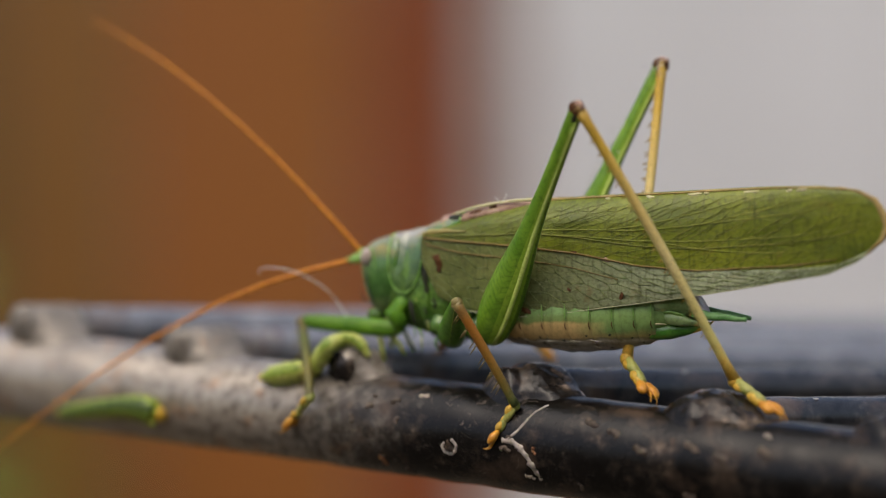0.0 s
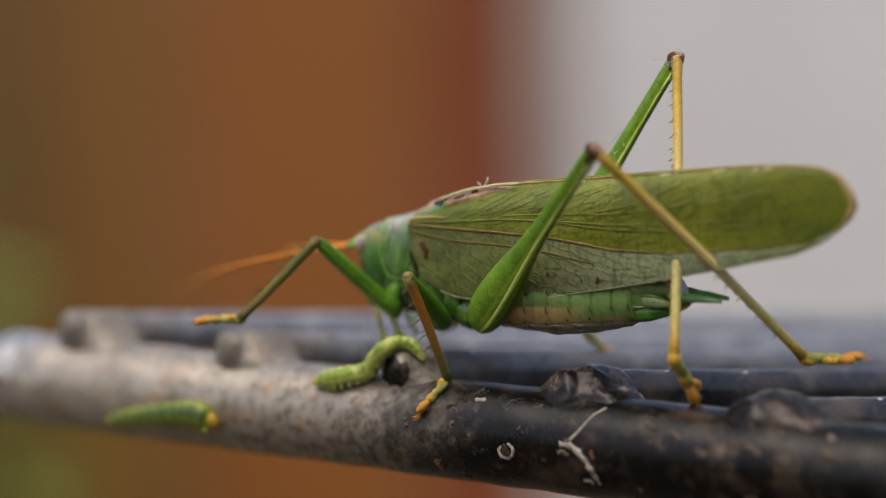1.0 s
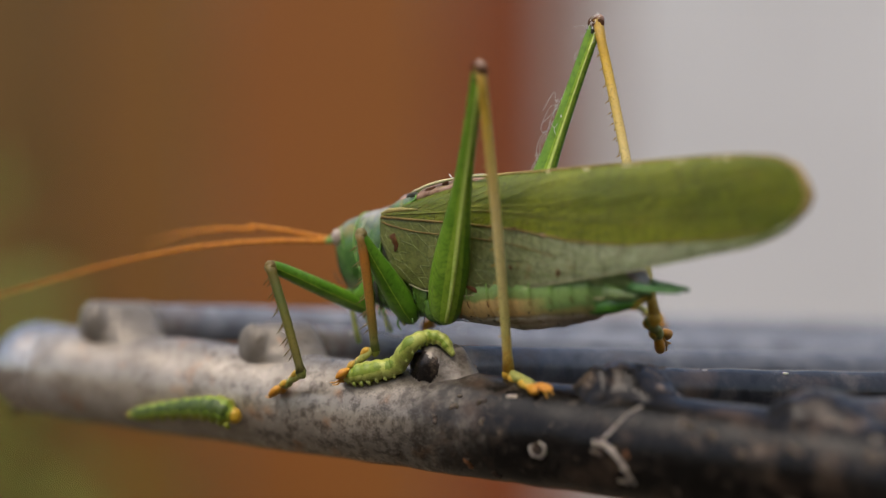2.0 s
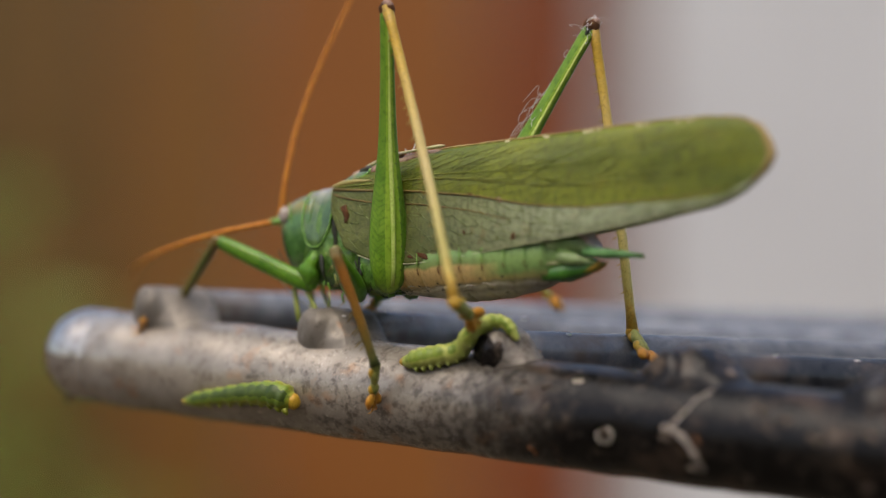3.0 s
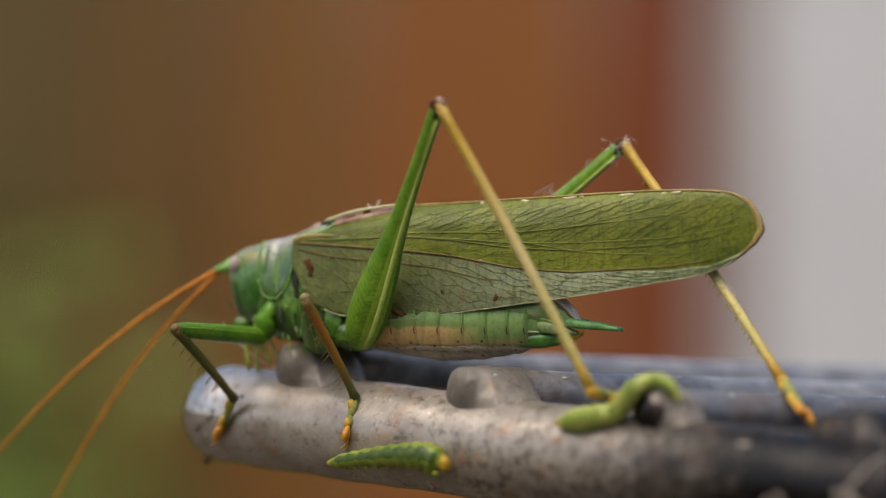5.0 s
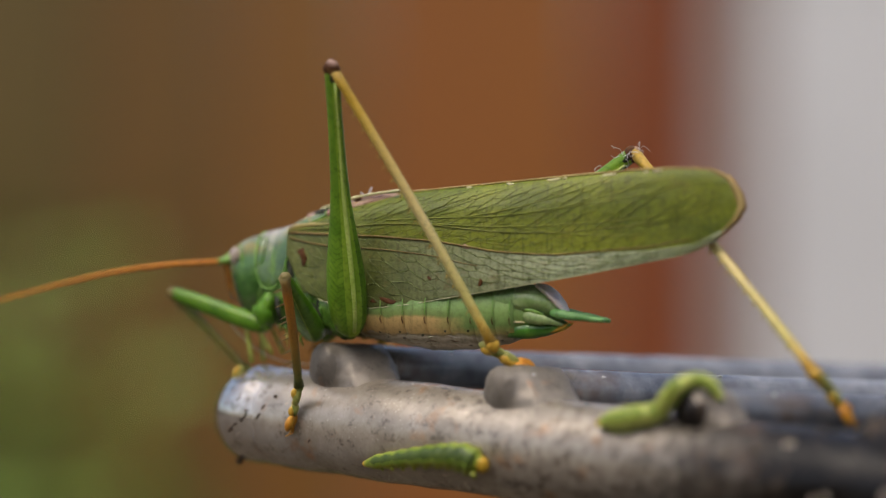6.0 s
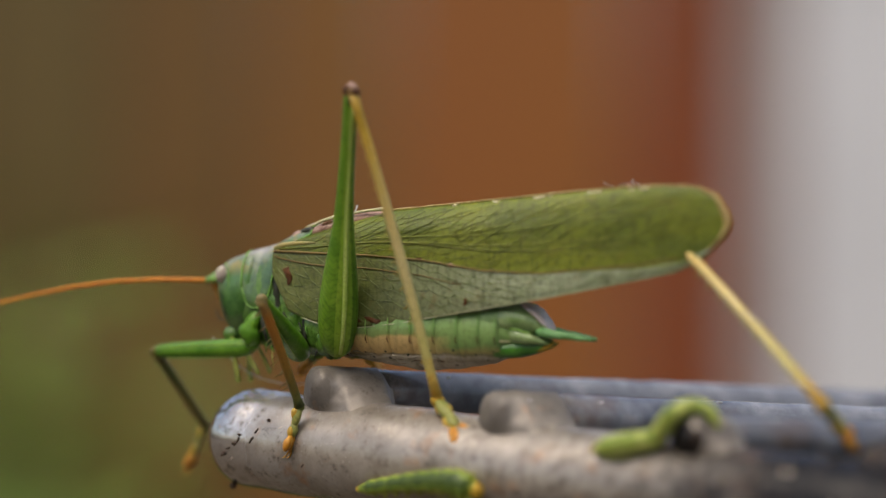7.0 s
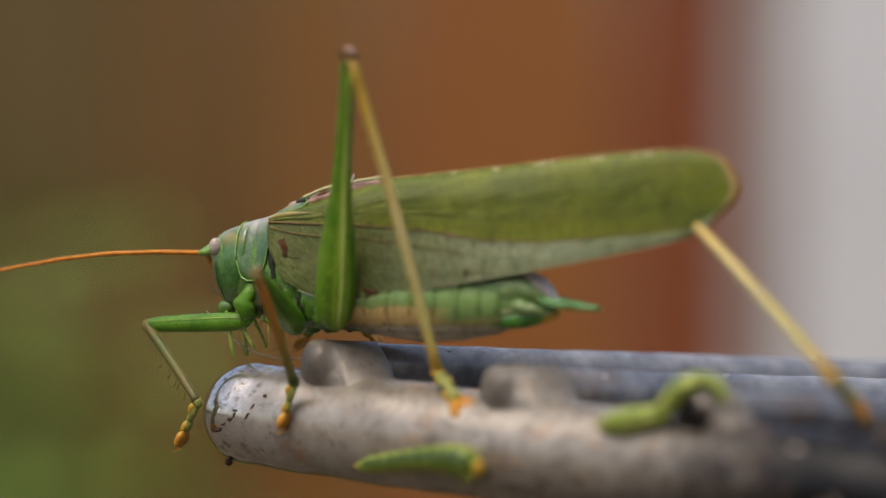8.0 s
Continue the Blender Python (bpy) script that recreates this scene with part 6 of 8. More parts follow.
    walk(MOVING["LM femur"], keys(
        (0, -3.964, -1.8, -6.54, 42.27, -27.22, -63.28), (.2, -3.964, -1.8, -6.54, 78.94, -54.54, -80.96),
        (.5, -3.964, -1.8, -6.54, 108.47, -22.04, -97.14), (.7, -3.964, -1.8, -6.54, 82.9, -32.46, -86.18),
        (1, -3.964, -1.8, -6.54, 70.95, -37.95, -78.01), (1.2, -3.964, -1.8, -6.54, 53.29, -32.93, -67.93),
        (1.55, -3.964, -1.8, -6.54, 48.77, -26.27, -68.8), (1.9, -3.964, -1.8, -6.54, 102.74, -63.92, -101.48),
        (2.3, -3.964, -1.8, -6.54, 111.76, -39.54, -104.26), (2.5, -3.964, -1.8, -6.54, 96, -33.38, -93.31),
        (2.7, -3.964, -1.8, -6.54, 68.19, -29.58, -78.82), (3, -3.964, -1.8, -6.54, 39.91, -20.07, -67.69),
        (3.2, -3.964, -1.8, -6.54, 35.09, -18.85, -65.31), (3.5, -3.964, -1.8, -6.54, 40.23, -25.13, -63.35),
        (3.7, -3.964, -1.8, -6.54, 97.14, -19.86, -92.44), (4, -3.964, -1.8, -6.54, 126.94, -48.18, -119.26),
        (4.3, -3.964, -1.8, -6.54, 108.51, -31.75, -99.99), (4.5, -3.964, -1.8, -6.54, 93.05, -29.85, -91.52),
        (4.8, -3.964, -1.8, -6.54, 70.15, -24.81, -81.39), (5, -3.964, -1.8, -6.54, 65.54, -27.22, -78.25),
        (5.2, -3.964, -1.8, -6.54, 60.68, -28.24, -75.12), (5.55, -3.964, -1.8, -6.54, 94.76, -52.41, -93.78),
        (5.9, -3.964, -1.8, -6.54, 72.5, -34.51, -79.87), (6.3, -3.964, -1.8, -6.54, 78.43, -33.13, -83.61),
        (6.5, -3.964, -1.8, -6.54, 80.7, -33.36, -84.85), (7, -3.964, -1.8, -6.54, 79.94, -32.45, -84.56),
        (7.5, -3.964, -1.8, -6.54, 79.7, -32.01, -84.5), (8, -3.964, -1.8, -6.54, 79.97, -32.45, -84.58)))
    walk(MOVING["LM tibia"], keys(
        (0, .274, -10.221, -1.691, 30.01, 62.94, 32.96), (.2, -2.998, -7.875, 2.095, -33.29, 71.83, -34.65),
        (.5, -5.186, -11.548, -2.562, 89.07, 48.57, 89.3), (.7, -3.368, -10.728, -.849, 82.47, 61.37, 83.38),
        (1, -2.228, -9.977, -.02, 75.65, 71.18, 76.39), (1.2, -.622, -10.045, -.777, 76.46, 64.57, 77.73),
        (1.55, -.527, -10.662, -1.849, 50.65, 55.6, 55.92), (1.9, -4.892, -6.367, 2.981, 5.38, 81.48, 5.44),
        (2.3, -5.985, -9.75, .231, 149, 68.8, 147.2), (2.5, -4.476, -10.65, -.698, 114.48, 74.81, 113.72),
        (2.7, -2.178, -10.841, -1.309, 89.45, 72.01, 89.48), (3, -.187, -11.006, -2.903, 62.58, 68.95, 64.16),
        (3.2, .224, -10.91, -3.118, 66.59, 64.68, 68.63), (3.5, .341, -10.378, -2.039, 11.76, 67.38, 12.71),
        (3.7, -4.387, -11.732, -2.949, 119.94, 66.72, 117.89), (4, -7.42, -7.968, 1.363, 143.02, 80.22, 142.62),
        (4.3, -5.53, -10.685, -.956, 112.26, 64.77, 110.32), (4.5, -4.208, -10.991, -1.264, 94.48, 67.79, 94.15),
        (4.8, -2.523, -11.316, -2.091, 84.88, 54.56, 85.83), (5, -2.044, -11.032, -1.69, 57.63, 56.8, 62.06),
        (5.2, -1.566, -10.826, -1.525, 29.23, 65.07, 31.68), (5.55, -4.39, -8.252, 1.859, 13.69, 69.84, 14.54),
        (5.9, -2.428, -10.398, -.534, 113.51, 66.12, 111.69), (6.3, -2.977, -10.623, -.746, 77.62, 66.64, 78.61),
        (6.5, -3.17, -10.617, -.711, 80.36, 64.29, 81.3), (7, -3.117, -10.704, -.852, 79.73, 63.81, 80.76),
        (7.5, -3.103, -10.747, -.921, 82.12, 63.37, 82.95), (8, -3.119, -10.706, -.853, 79.98, 65.86, 80.84)))
    walk(MOVING["LM tarsus"], keys(
        (0, 4.622, -7.401, -11.837, -152.98, 55.7, -148.31), (.2, -.073, -9.896, -8.736, 160.69, 24.49, 139.79),
        (.5, -5.094, -4.006, -11.108, -154.7, 45.24, -146.35), (.7, -2.739, -5.305, -10.848, -136.33, 40.11, -124.01),
        (1, -1.362, -6.403, -10.808, -136.87, 41.29, -125.16), (1.2, .418, -5.261, -11.072, -151.36, 47.13, -143.31),
        (1.55, 3.082, -5.328, -11.255, -150.15, 43.58, -140.23), (1.9, -3.211, -6.207, -8.294, -149.63, 39.9, -137.59),
        (2.3, -9.437, -7.525, -10.359, -149.84, 35.58, -135.03), (2.5, -5.674, -7.924, -11.668, -164.41, 42.55, -157.57),
        (2.7, -2.146, -7.318, -12.159, -175.51, 73.06, -175.31), (3, 1.605, -7.306, -13.586, 134.6, 57.29, 129.69),
        (3.2, 2.006, -6.356, -13.453, 122.71, 57.77, 118.52), (3.5, 4.621, -9.413, -12.568, 146.95, 27.37, 125.24),
        (3.7, -6.504, -7.732, -13.472, 169.25, 47.36, 165.53), (4, -8.96, -6.791, -9.876, 178.14, 31.75, 176.47),
        (4.3, -7.215, -6.136, -11.255, -154.65, 53.66, -149.53), (4.5, -4.52, -6.695, -11.816, 168.33, 56.47, 166.08),
        (4.8, -2.042, -4.727, -11.374, -85.02, 71.81, -85.27), (5, .878, -5.523, -11.221, -115.84, 72.59, -114.8),
        (5.2, 2.518, -8.305, -11.851, 129.85, 51.4, 123.11), (5.55, -.588, -7.266, -8.842, 137.22, 61.06, 133.41),
        (5.9, -4.134, -6.11, -10.958, 152.68, 69.93, 151.19), (6.3, -2.084, -6.193, -11.207, -169.74, 75.92, -169.43),
        (6.5, -2.422, -5.729, -10.982, -122.3, 73.87, -121.27), (7, -2.309, -5.738, -11.081, -157.27, 74.82, -156.54),
        (7.5, -2.476, -5.677, -11.111, -162.34, 74.47, -161.72), (8, -2.377, -6.104, -11.254, 170.5, 70.13, 169.91)))
    walk(MOVING["RM femur"], keys(
        (0, -3.964, 1.8, -6.54, -112.58, -65.15, 110.67), (.2, -3.964, 1.8, -6.54, -84.06, -50.96, 85.38),
        (.5, -3.964, 1.8, -6.54, -76.21, -45.45, 80.08), (.7, -3.964, 1.8, -6.54, -77.52, -42.04, 81.57),
        (1, -3.964, 1.8, -6.54, -75.37, -35.93, 81.29), (1.2, -3.964, 1.8, -6.54, -77.7, -41.09, 81.85),
        (1.55, -3.964, 1.8, -6.54, -63.7, -33.99, 74.56), (1.9, -3.964, 1.8, -6.54, -55.89, -27.88, 72.43),
        (2.3, -3.964, 1.8, -6.54, .16, .11, 55.65), (2.5, -3.964, 1.8, -6.54, -.73, -.54, 53.61),
        (2.7, -3.964, 1.8, -6.54, -7.1, -4.84, 55.91), (3, -3.964, 1.8, -6.54, -72.46, -47.09, 76.97),
        (3.2, -3.964, 1.8, -6.54, -71.72, -51.65, 75.47), (3.5, -3.964, 1.8, -6.54, -69.49, -46.07, 74.93),
        (3.7, -3.964, 1.8, -6.54, -51.54, -31.89, 67.23), (4, -3.964, 1.8, -6.54, -40.46, -25.34, 63.35),
        (4.3, -3.964, 1.8, -6.54, -31.31, -20.43, 60.15), (4.5, -3.964, 1.8, -6.54, -11.57, -9.81, 50.23),
        (4.8, -3.964, 1.8, -6.54, 177.02, -43.32, -175.66), (5, -3.964, 1.8, -6.54, 169.91, -44.77, -165.81),
        (5.2, -3.964, 1.8, -6.54, 171.01, -45.13, -167.41), (5.55, -3.964, 1.8, -6.54, 174.08, -44.94, -171.65),
        (5.9, -3.964, 1.8, -6.54, 177.16, -44.72, -175.97), (6.3, -3.964, 1.8, -6.54, -179.39, -44.3, 179.13),
        (6.5, -3.964, 1.8, -6.54, -179.87, -43.83, 179.81), (7, -3.964, 1.8, -6.54, 179.26, -44.44, -178.94),
        (7.5, -3.964, 1.8, -6.54, 179.05, -44.51, -178.65), (8, -3.964, 1.8, -6.54, 179.28, -44.82, -178.98)))
    walk(MOVING["RM tibia"], keys(
        (0, -5.537, 5.968, 3.078, 43.14, 56.76, 48.25), (.2, -3.427, 8.455, 1.693, 31.78, 48.32, 39.68),
        (.5, -2.683, 9.125, 1.014, 27.98, 48.39, 35.39), (.7, -2.81, 9.587, .559, 26.42, 51.93, 32.26),
        (1, -2.664, 10.284, -.32, 22.24, 55.7, 26.33), (1.2, -2.831, 9.708, .427, 37.29, 46.09, 46.59),
        (1.55, -1.624, 10.272, -.615, 29.16, 45.29, 38.13), (1.9, -1.135, 10.733, -1.584, 18.81, 25.11, 38.76),
        (2.3, 2.016, 10.552, -6.56, 15.76, 14.04, 49.31), (2.5, 2.325, 10.332, -6.44, 14.1, 13.41, 47.3),
        (2.7, 1.956, 10.547, -5.646, 11.41, 9.52, 50.66), (3, -2.337, 8.832, 1.223, 31.37, 27.3, 53.04),
        (3.2, -2.315, 8.166, 1.773, 26.73, 20.33, 55.4), (3.5, -2.052, 8.901, 1.094, 28.3, 29.97, 47.14),
        (3.7, -.482, 10.099, -.94, 21.71, 21.52, 47.35), (4, .332, 10.363, -2.004, 18.65, 17.36, 48.52),
        (4.3, .979, 10.416, -2.84, 17.42, 18.6, 44.53), (4.5, 2.718, 9.828, -4.734, 4.57, 4.58, 45.05),
        (4.8, -11.655, 1.217, .732, 6.59, 30.48, 12.83), (5, -11.261, -.044, .925, 12.04, 30.98, 22.51),
        (5.2, -11.262, .17, .973, 10.79, 31.69, 19.94), (5.55, -11.388, .711, .948, 8.59, 31.18, 16.26),
        (5.9, -11.478, 1.271, .918, 6.56, 30.65, 12.72), (6.3, -11.549, 1.915, .864, 4.48, 29.95, 8.91),
        (6.5, -11.611, 1.826, .801, 4.84, 29.5, 9.75), (7, -11.532, 1.66, .881, 5.3, 30.19, 10.45),
        (7.5, -11.522, 1.621, .89, 5.42, 30.3, 10.65), (8, -11.482, 1.666, .932, 5.26, 30.48, 10.29)))
    walk(MOVING["RM tarsus"], keys(
        (0, -1.157, 10.876, -6.958, 34.44, 46.53, 43.38), (.2, 2.715, 13.551, -7.269, 29.83, 45, 39.04),
        (.5, 3.813, 13.74, -7.958, 30.1, 44.49, 39.6), (.7, 3.447, 13.536, -8.888, 39.25, 48.14, 47.65),
        (1, 3.396, 13.283, -10.233, 40.94, 50.3, 48.43), (1.2, 2.888, 15.753, -8.219, 48.82, 45.36, 58.1),
        (1.55, 5.017, 15.485, -9.143, 45.95, 42.89, 56.64), (1.9, 7.338, 17.535, -6.676, 43.31, 40.36, 55.51),
        (2.3, 9.606, 19.379, -9.472, 40.56, 37.47, 54.6), (2.5, 10.241, 18.91, -9.222, 34.73, 32.55, 52.19),
        (2.7, 9.458, 19.7, -7.632, 45.23, 46.18, 54.41), (3, 4.074, 17.352, -4.281, 46.67, 42.37, 57.56),
        (3.2, 4.074, 17.429, -2.395, 44.61, 41.1, 56.32), (3.5, 5.019, 16.522, -4.901, 41.35, 44.38, 51.53),
        (3.7, 7.082, 18.31, -5.342, 43.34, 44.38, 53.46), (4, 7.918, 18.944, -5.584, 45.1, 43.96, 55.32),
        (4.3, 9.087, 18.392, -6.667, 42.05, 45.78, 51.53), (4.5, 11.168, 18.294, -5.692, 35.22, 40.62, 47.32),
        (4.8, -1.571, 3.513, -5.355, 31.45, 42.31, 42.26), (5, -1.756, 3.894, -5.252, 26.55, 43.91, 35.77),
        (5.2, -1.664, 3.653, -5.332, 29.34, 42.66, 39.67), (5.55, -1.532, 3.585, -5.265, 31.34, 43.64, 41.43),
        (5.9, -1.408, 3.543, -5.2, 33.46, 44.68, 43.23), (6.3, -1.277, 3.526, -5.127, 36.04, 45.94, 45.36),
        (6.5, -1.317, 3.595, -5.108, 34.98, 46.26, 44.09), (7, -1.332, 3.542, -5.154, 35.06, 45.5, 44.54),
        (7.5, -1.339, 3.536, -5.163, 34.98, 45.34, 44.53), (8, -1.307, 3.514, -5.156, 35.62, 45.47, 45.15)))
    walk(MOVING["LF femur"], keys(
        (0, -9.445, -1.5, -5.341, -179.67, -3.56, 174.71), (.2, -9.445, -1.5, -5.341, 172.65, -4.51, -121.36),
        (.5, -9.445, -1.5, -5.341, 174.7, -2.46, -114.8), (.7, -9.445, -1.5, -5.341, 138.86, -11.82, -103.2),
        (1, -9.445, -1.5, -5.341, 134.76, -49.06, -126.84), (1.2, -9.445, -1.5, -5.341, 175.99, -17.2, -166.67),
        (1.55, -9.445, -1.5, -5.341, 167.26, -32.83, -157.36), (1.9, -9.445, -1.5, -5.341, 144.68, -28.69, -124.12),
        (2.3, -9.445, -1.5, -5.341, 108.02, -30.95, -99.5), (2.5, -9.445, -1.5, -5.341, 92.27, -26.28, -91.01),
        (2.7, -9.445, -1.5, -5.341, 135.58, -19.39, -108.71), (3, -9.445, -1.5, -5.341, 173.69, -26.26, -165.97),
        (3.2, -9.445, -1.5, -5.341, 140.65, -21.37, -113.96), (3.5, -9.445, -1.5, -5.341, 139.6, -28.12, -118.98),
        (3.7, -9.445, -1.5, -5.341, 127.94, -26.33, -109.07), (4, -9.445, -1.5, -5.341, 121.28, -24.72, -104.25),
        (4.3, -9.445, -1.5, -5.341, 115.2, -26.06, -101.68), (4.5, -9.445, -1.5, -5.341, 154.62, -20.05, -125.86),
        (4.8, -9.445, -1.5, -5.341, 163.24, -9.66, -119.13), (5, -9.445, -1.5, -5.341, 170.92, -5.26, -119.83),
        (5.2, -9.445, -1.5, -5.341, 172.33, -4.19, -118.46), (5.55, -9.445, -1.5, -5.341, -177.11, 3.18, -137.64),
        (5.9, -9.445, -1.5, -5.341, 175.57, -20.28, -167.41), (6.3, -9.445, -1.5, -5.341, -175.34, -16.83, 164.26),
        (6.5, -9.445, -1.5, -5.341, -180, -.47, 179.76), (7, -9.445, -1.5, -5.341, -180, -.21, 179.7),
        (7.5, -9.445, -1.5, -5.341, -179.99, -.28, 178.82), (8, -9.445, -1.5, -5.341, 179.99, -.87, -179.1)))
    walk(MOVING["LF tibia"], keys(
        (0, -20.785, -.451, -4.633, -47.84, 37.47, -61.15), (.2, -15.355, -11.198, -4.446, 85.46, 48.99, 86.57),
        (.5, -14.221, -11.837, -4.852, 84.62, 49.71, 85.89), (.7, -11.996, -12.377, -3.002, 71.46, 64.1, 73.21),
        (1, -13.925, -7.481, 3.276, -155.89, 39.07, -144.62), (1.2, -20.056, -4.015, -1.966, -56.14, 49.84, -62.85),
        (1.55, -18.285, -5.188, .84, -44.25, 51.99, -51.03), (1.9, -15.054, -9.779, .132, -12.29, 71.13, -12.97),
        (2.3, -11.057, -11.138, .519, 7.38, 76.99, 7.58), (2.5, -9.624, -11.722, -.293, 32.21, 71.68, 33.57),
        (2.7, -12.894, -11.685, -1.557, -173.28, 56.3, -171.94), (3, -19.364, -3.979, -.295, 166.18, 34.17, 156.35),
        (3.2, -13.75, -11.189, -1.193, 139.05, 42.45, 127.88), (3.5, -14.321, -10.306, .037, 107.33, 59.32, 105.02),
        (3.7, -12.786, -11.164, -.281, 71.2, 58.05, 73.89), (4, -11.995, -11.54, -.573, 83.44, 47.49, 85.15),
        (4.3, -11.517, -11.527, -.333, 66.19, 53.25, 70.52), (4.5, -15.719, -10.18, -1.431, 138.76, 60.74, 134.87),
        (4.8, -14.907, -11.301, -3.43, 94.3, 48.16, 93.2), (5, -15.089, -11.342, -4.297, 61.21, 39.75, 70.64),
        (5.2, -14.855, -11.483, -4.51, 61.58, 36.47, 72.17), (5.55, -17.856, -9.169, -5.973, 19.04, 28.57, 35.81),
        (5.9, -19.88, -3.831, -1.389, 13.62, 43.11, 19.52), (6.3, -19.951, 1.46, -2.039, -3.88, 63.42, -4.33),
        (6.5, -20.844, -1.452, -5.247, 86.73, 48.39, 87.56), (7, -20.844, -1.441, -5.299, 78.72, 46.97, 81.7),
        (7.5, -20.842, -1.266, -5.285, -17.17, 43.92, -24.01), (8, -20.842, -1.678, -5.167, -16.17, 44.54, -22.46)))
    walk(MOVING["LF tarsus"], keys(
        (0, -16.654, -7.951, -11.196, 164.41, 43.23, 157.84), (.2, -14.931, -4.122, -12.598, 170.35, 61.96, 169.1),
        (.5, -13.72, -4.871, -13.092, 167.62, 65.55, 166.45), (.7, -10.637, -7.871, -12.693, -176.98, 69.1, -176.77),
        (1, -20.762, -12.336, -3.531, -179.87, 1.56, -175.16), (1.2, -16.882, -10.205, -10.209, 174.74, 27.43, 168.7),
        (1.55, -14.103, -10.358, -7.669, 175.64, 28.05, 170.79), (1.9, -11.65, -10.563, -10.087, 176.61, 28.57, 172.94),
        (2.3, -8.657, -10.819, -9.963, 177.79, 29.03, 175.45), (2.5, -6.805, -9.851, -10.513, 177.34, 37.88, 175.68),
        (2.7, -18.827, -12.525, -10.543, -169.29, 18.22, -148.82), (3, -27.554, -.393, -6.365, -125.23, 27.73, -108.19),
        (3.2, -18.646, -4.896, -8.487, 175.01, 16.22, 162.62), (3.5, -15.748, -4.988, -9.242, 178.11, 20.03, 174.5),
        (3.7, -11.202, -5.682, -9.432, -179.68, 21.69, -179.14), (4, -11.379, -4.271, -8.531, -157.47, 42.24, -148.32),
        (4.3, -9.362, -5.433, -8.99, -162.58, 39.92, -153.94), (4.5, -19.442, -6.439, -10.853, -171.06, 26.57, -160.61),
        (4.8, -15.31, -4.098, -11.488, 172.16, 51.03, 169.96), (5, -12.334, -3.504, -11.208, 151.15, 54.35, 145.86),
        (5.2, -12.192, -3.204, -10.939, 148.71, 56.44, 143.9), (5.55, -10.164, -3.62, -11.139, 167.32, 60.82, 165.55),
        (5.9, -12.449, -1.197, -8.77, -170.11, 61.5, -168.78), (6.3, -15.139, 1.096, -11.686, -147.33, 57.5, -142.75),
        (6.5, -20.538, 5.714, -13.322, -112.61, 51.05, -107.95), (7, -19.781, 5.851, -13.194, 175.01, 60.15, 174.25),
        (7.5, -13.735, -4.431, -12.776, 169.21, 60.27, 167.62), (8, -13.728, -4.619, -12.742, 167.55, 56.83, 165.22)))
    walk(MOVING["RF femur"], keys(
        (0, -9.445, 1.5, -5.341, -100.86, -63.48, 99.74), (.2, -9.445, 1.5, -5.341, -100.64, -64.72, 99.64),
        (.5, -9.445, 1.5, -5.341, -102.27, -64.63, 101.12), (.7, -9.445, 1.5, -5.341, -101.95, -62.03, 100.58),
        (1, -9.445, 1.5, -5.341, -104.96, -59.54, 102.97), (1.2, -9.445, 1.5, -5.341, -96.55, -65.55, 95.97),
        (1.55, -9.445, 1.5, -5.341, -99.12, -64.04, 98.22), (1.9, -9.445, 1.5, -5.341, -101.42, -62.48, 100.16),
        (2.3, -9.445, 1.5, -5.341, -103.78, -60.65, 102.07), (2.5, -9.445, 1.5, -5.341, -104.47, -61.77, 102.81),
        (2.7, -9.445, 1.5, -5.341, -96.55, -64.75, 95.93), (3, -9.445, 1.5, -5.341, -86.65, -69.29, 86.87),
        (3.2, -9.445, 1.5, -5.341, -78.07, -71.13, 78.69), (3.5, -9.445, 1.5, -5.341, -90.8, -67.39, 90.73),
        (3.7, -9.445, 1.5, -5.341, -95.71, -66.44, 95.23), (4, -9.445, 1.5, -5.341, -94, -67.06, 93.69),
        (4.3, -9.445, 1.5, -5.341, -99.02, -64.66, 98.17), (4.5, -9.445, 1.5, -5.341, -97.13, -67.31, 96.58),
        (4.8, -9.445, 1.5, -5.341, -100.01, -67.07, 99.24), (5, -9.445, 1.5, -5.341, -92.77, -67.81, 92.57),
        (5.2, -9.445, 1.5, -5.341, -87.72, -69.68, 87.86), (5.55, -9.445, 1.5, -5.341, -89.27, -68.43, 89.32),
        (5.9, -9.445, 1.5, -5.341, -91.01, -67.21, 90.93), (6.3, -9.445, 1.5, -5.341, -93.22, -65.88, 92.94),
        (6.5, -9.445, 1.5, -5.341, -94.19, -65.44, 93.81), (7, -9.445, 1.5, -5.341, -92.02, -66.49, 91.85),
        (7.5, -9.445, 1.5, -5.341, -91.75, -66.66, 91.61), (8, -9.445, 1.5, -5.341, -90.42, -66.83, 90.39)))
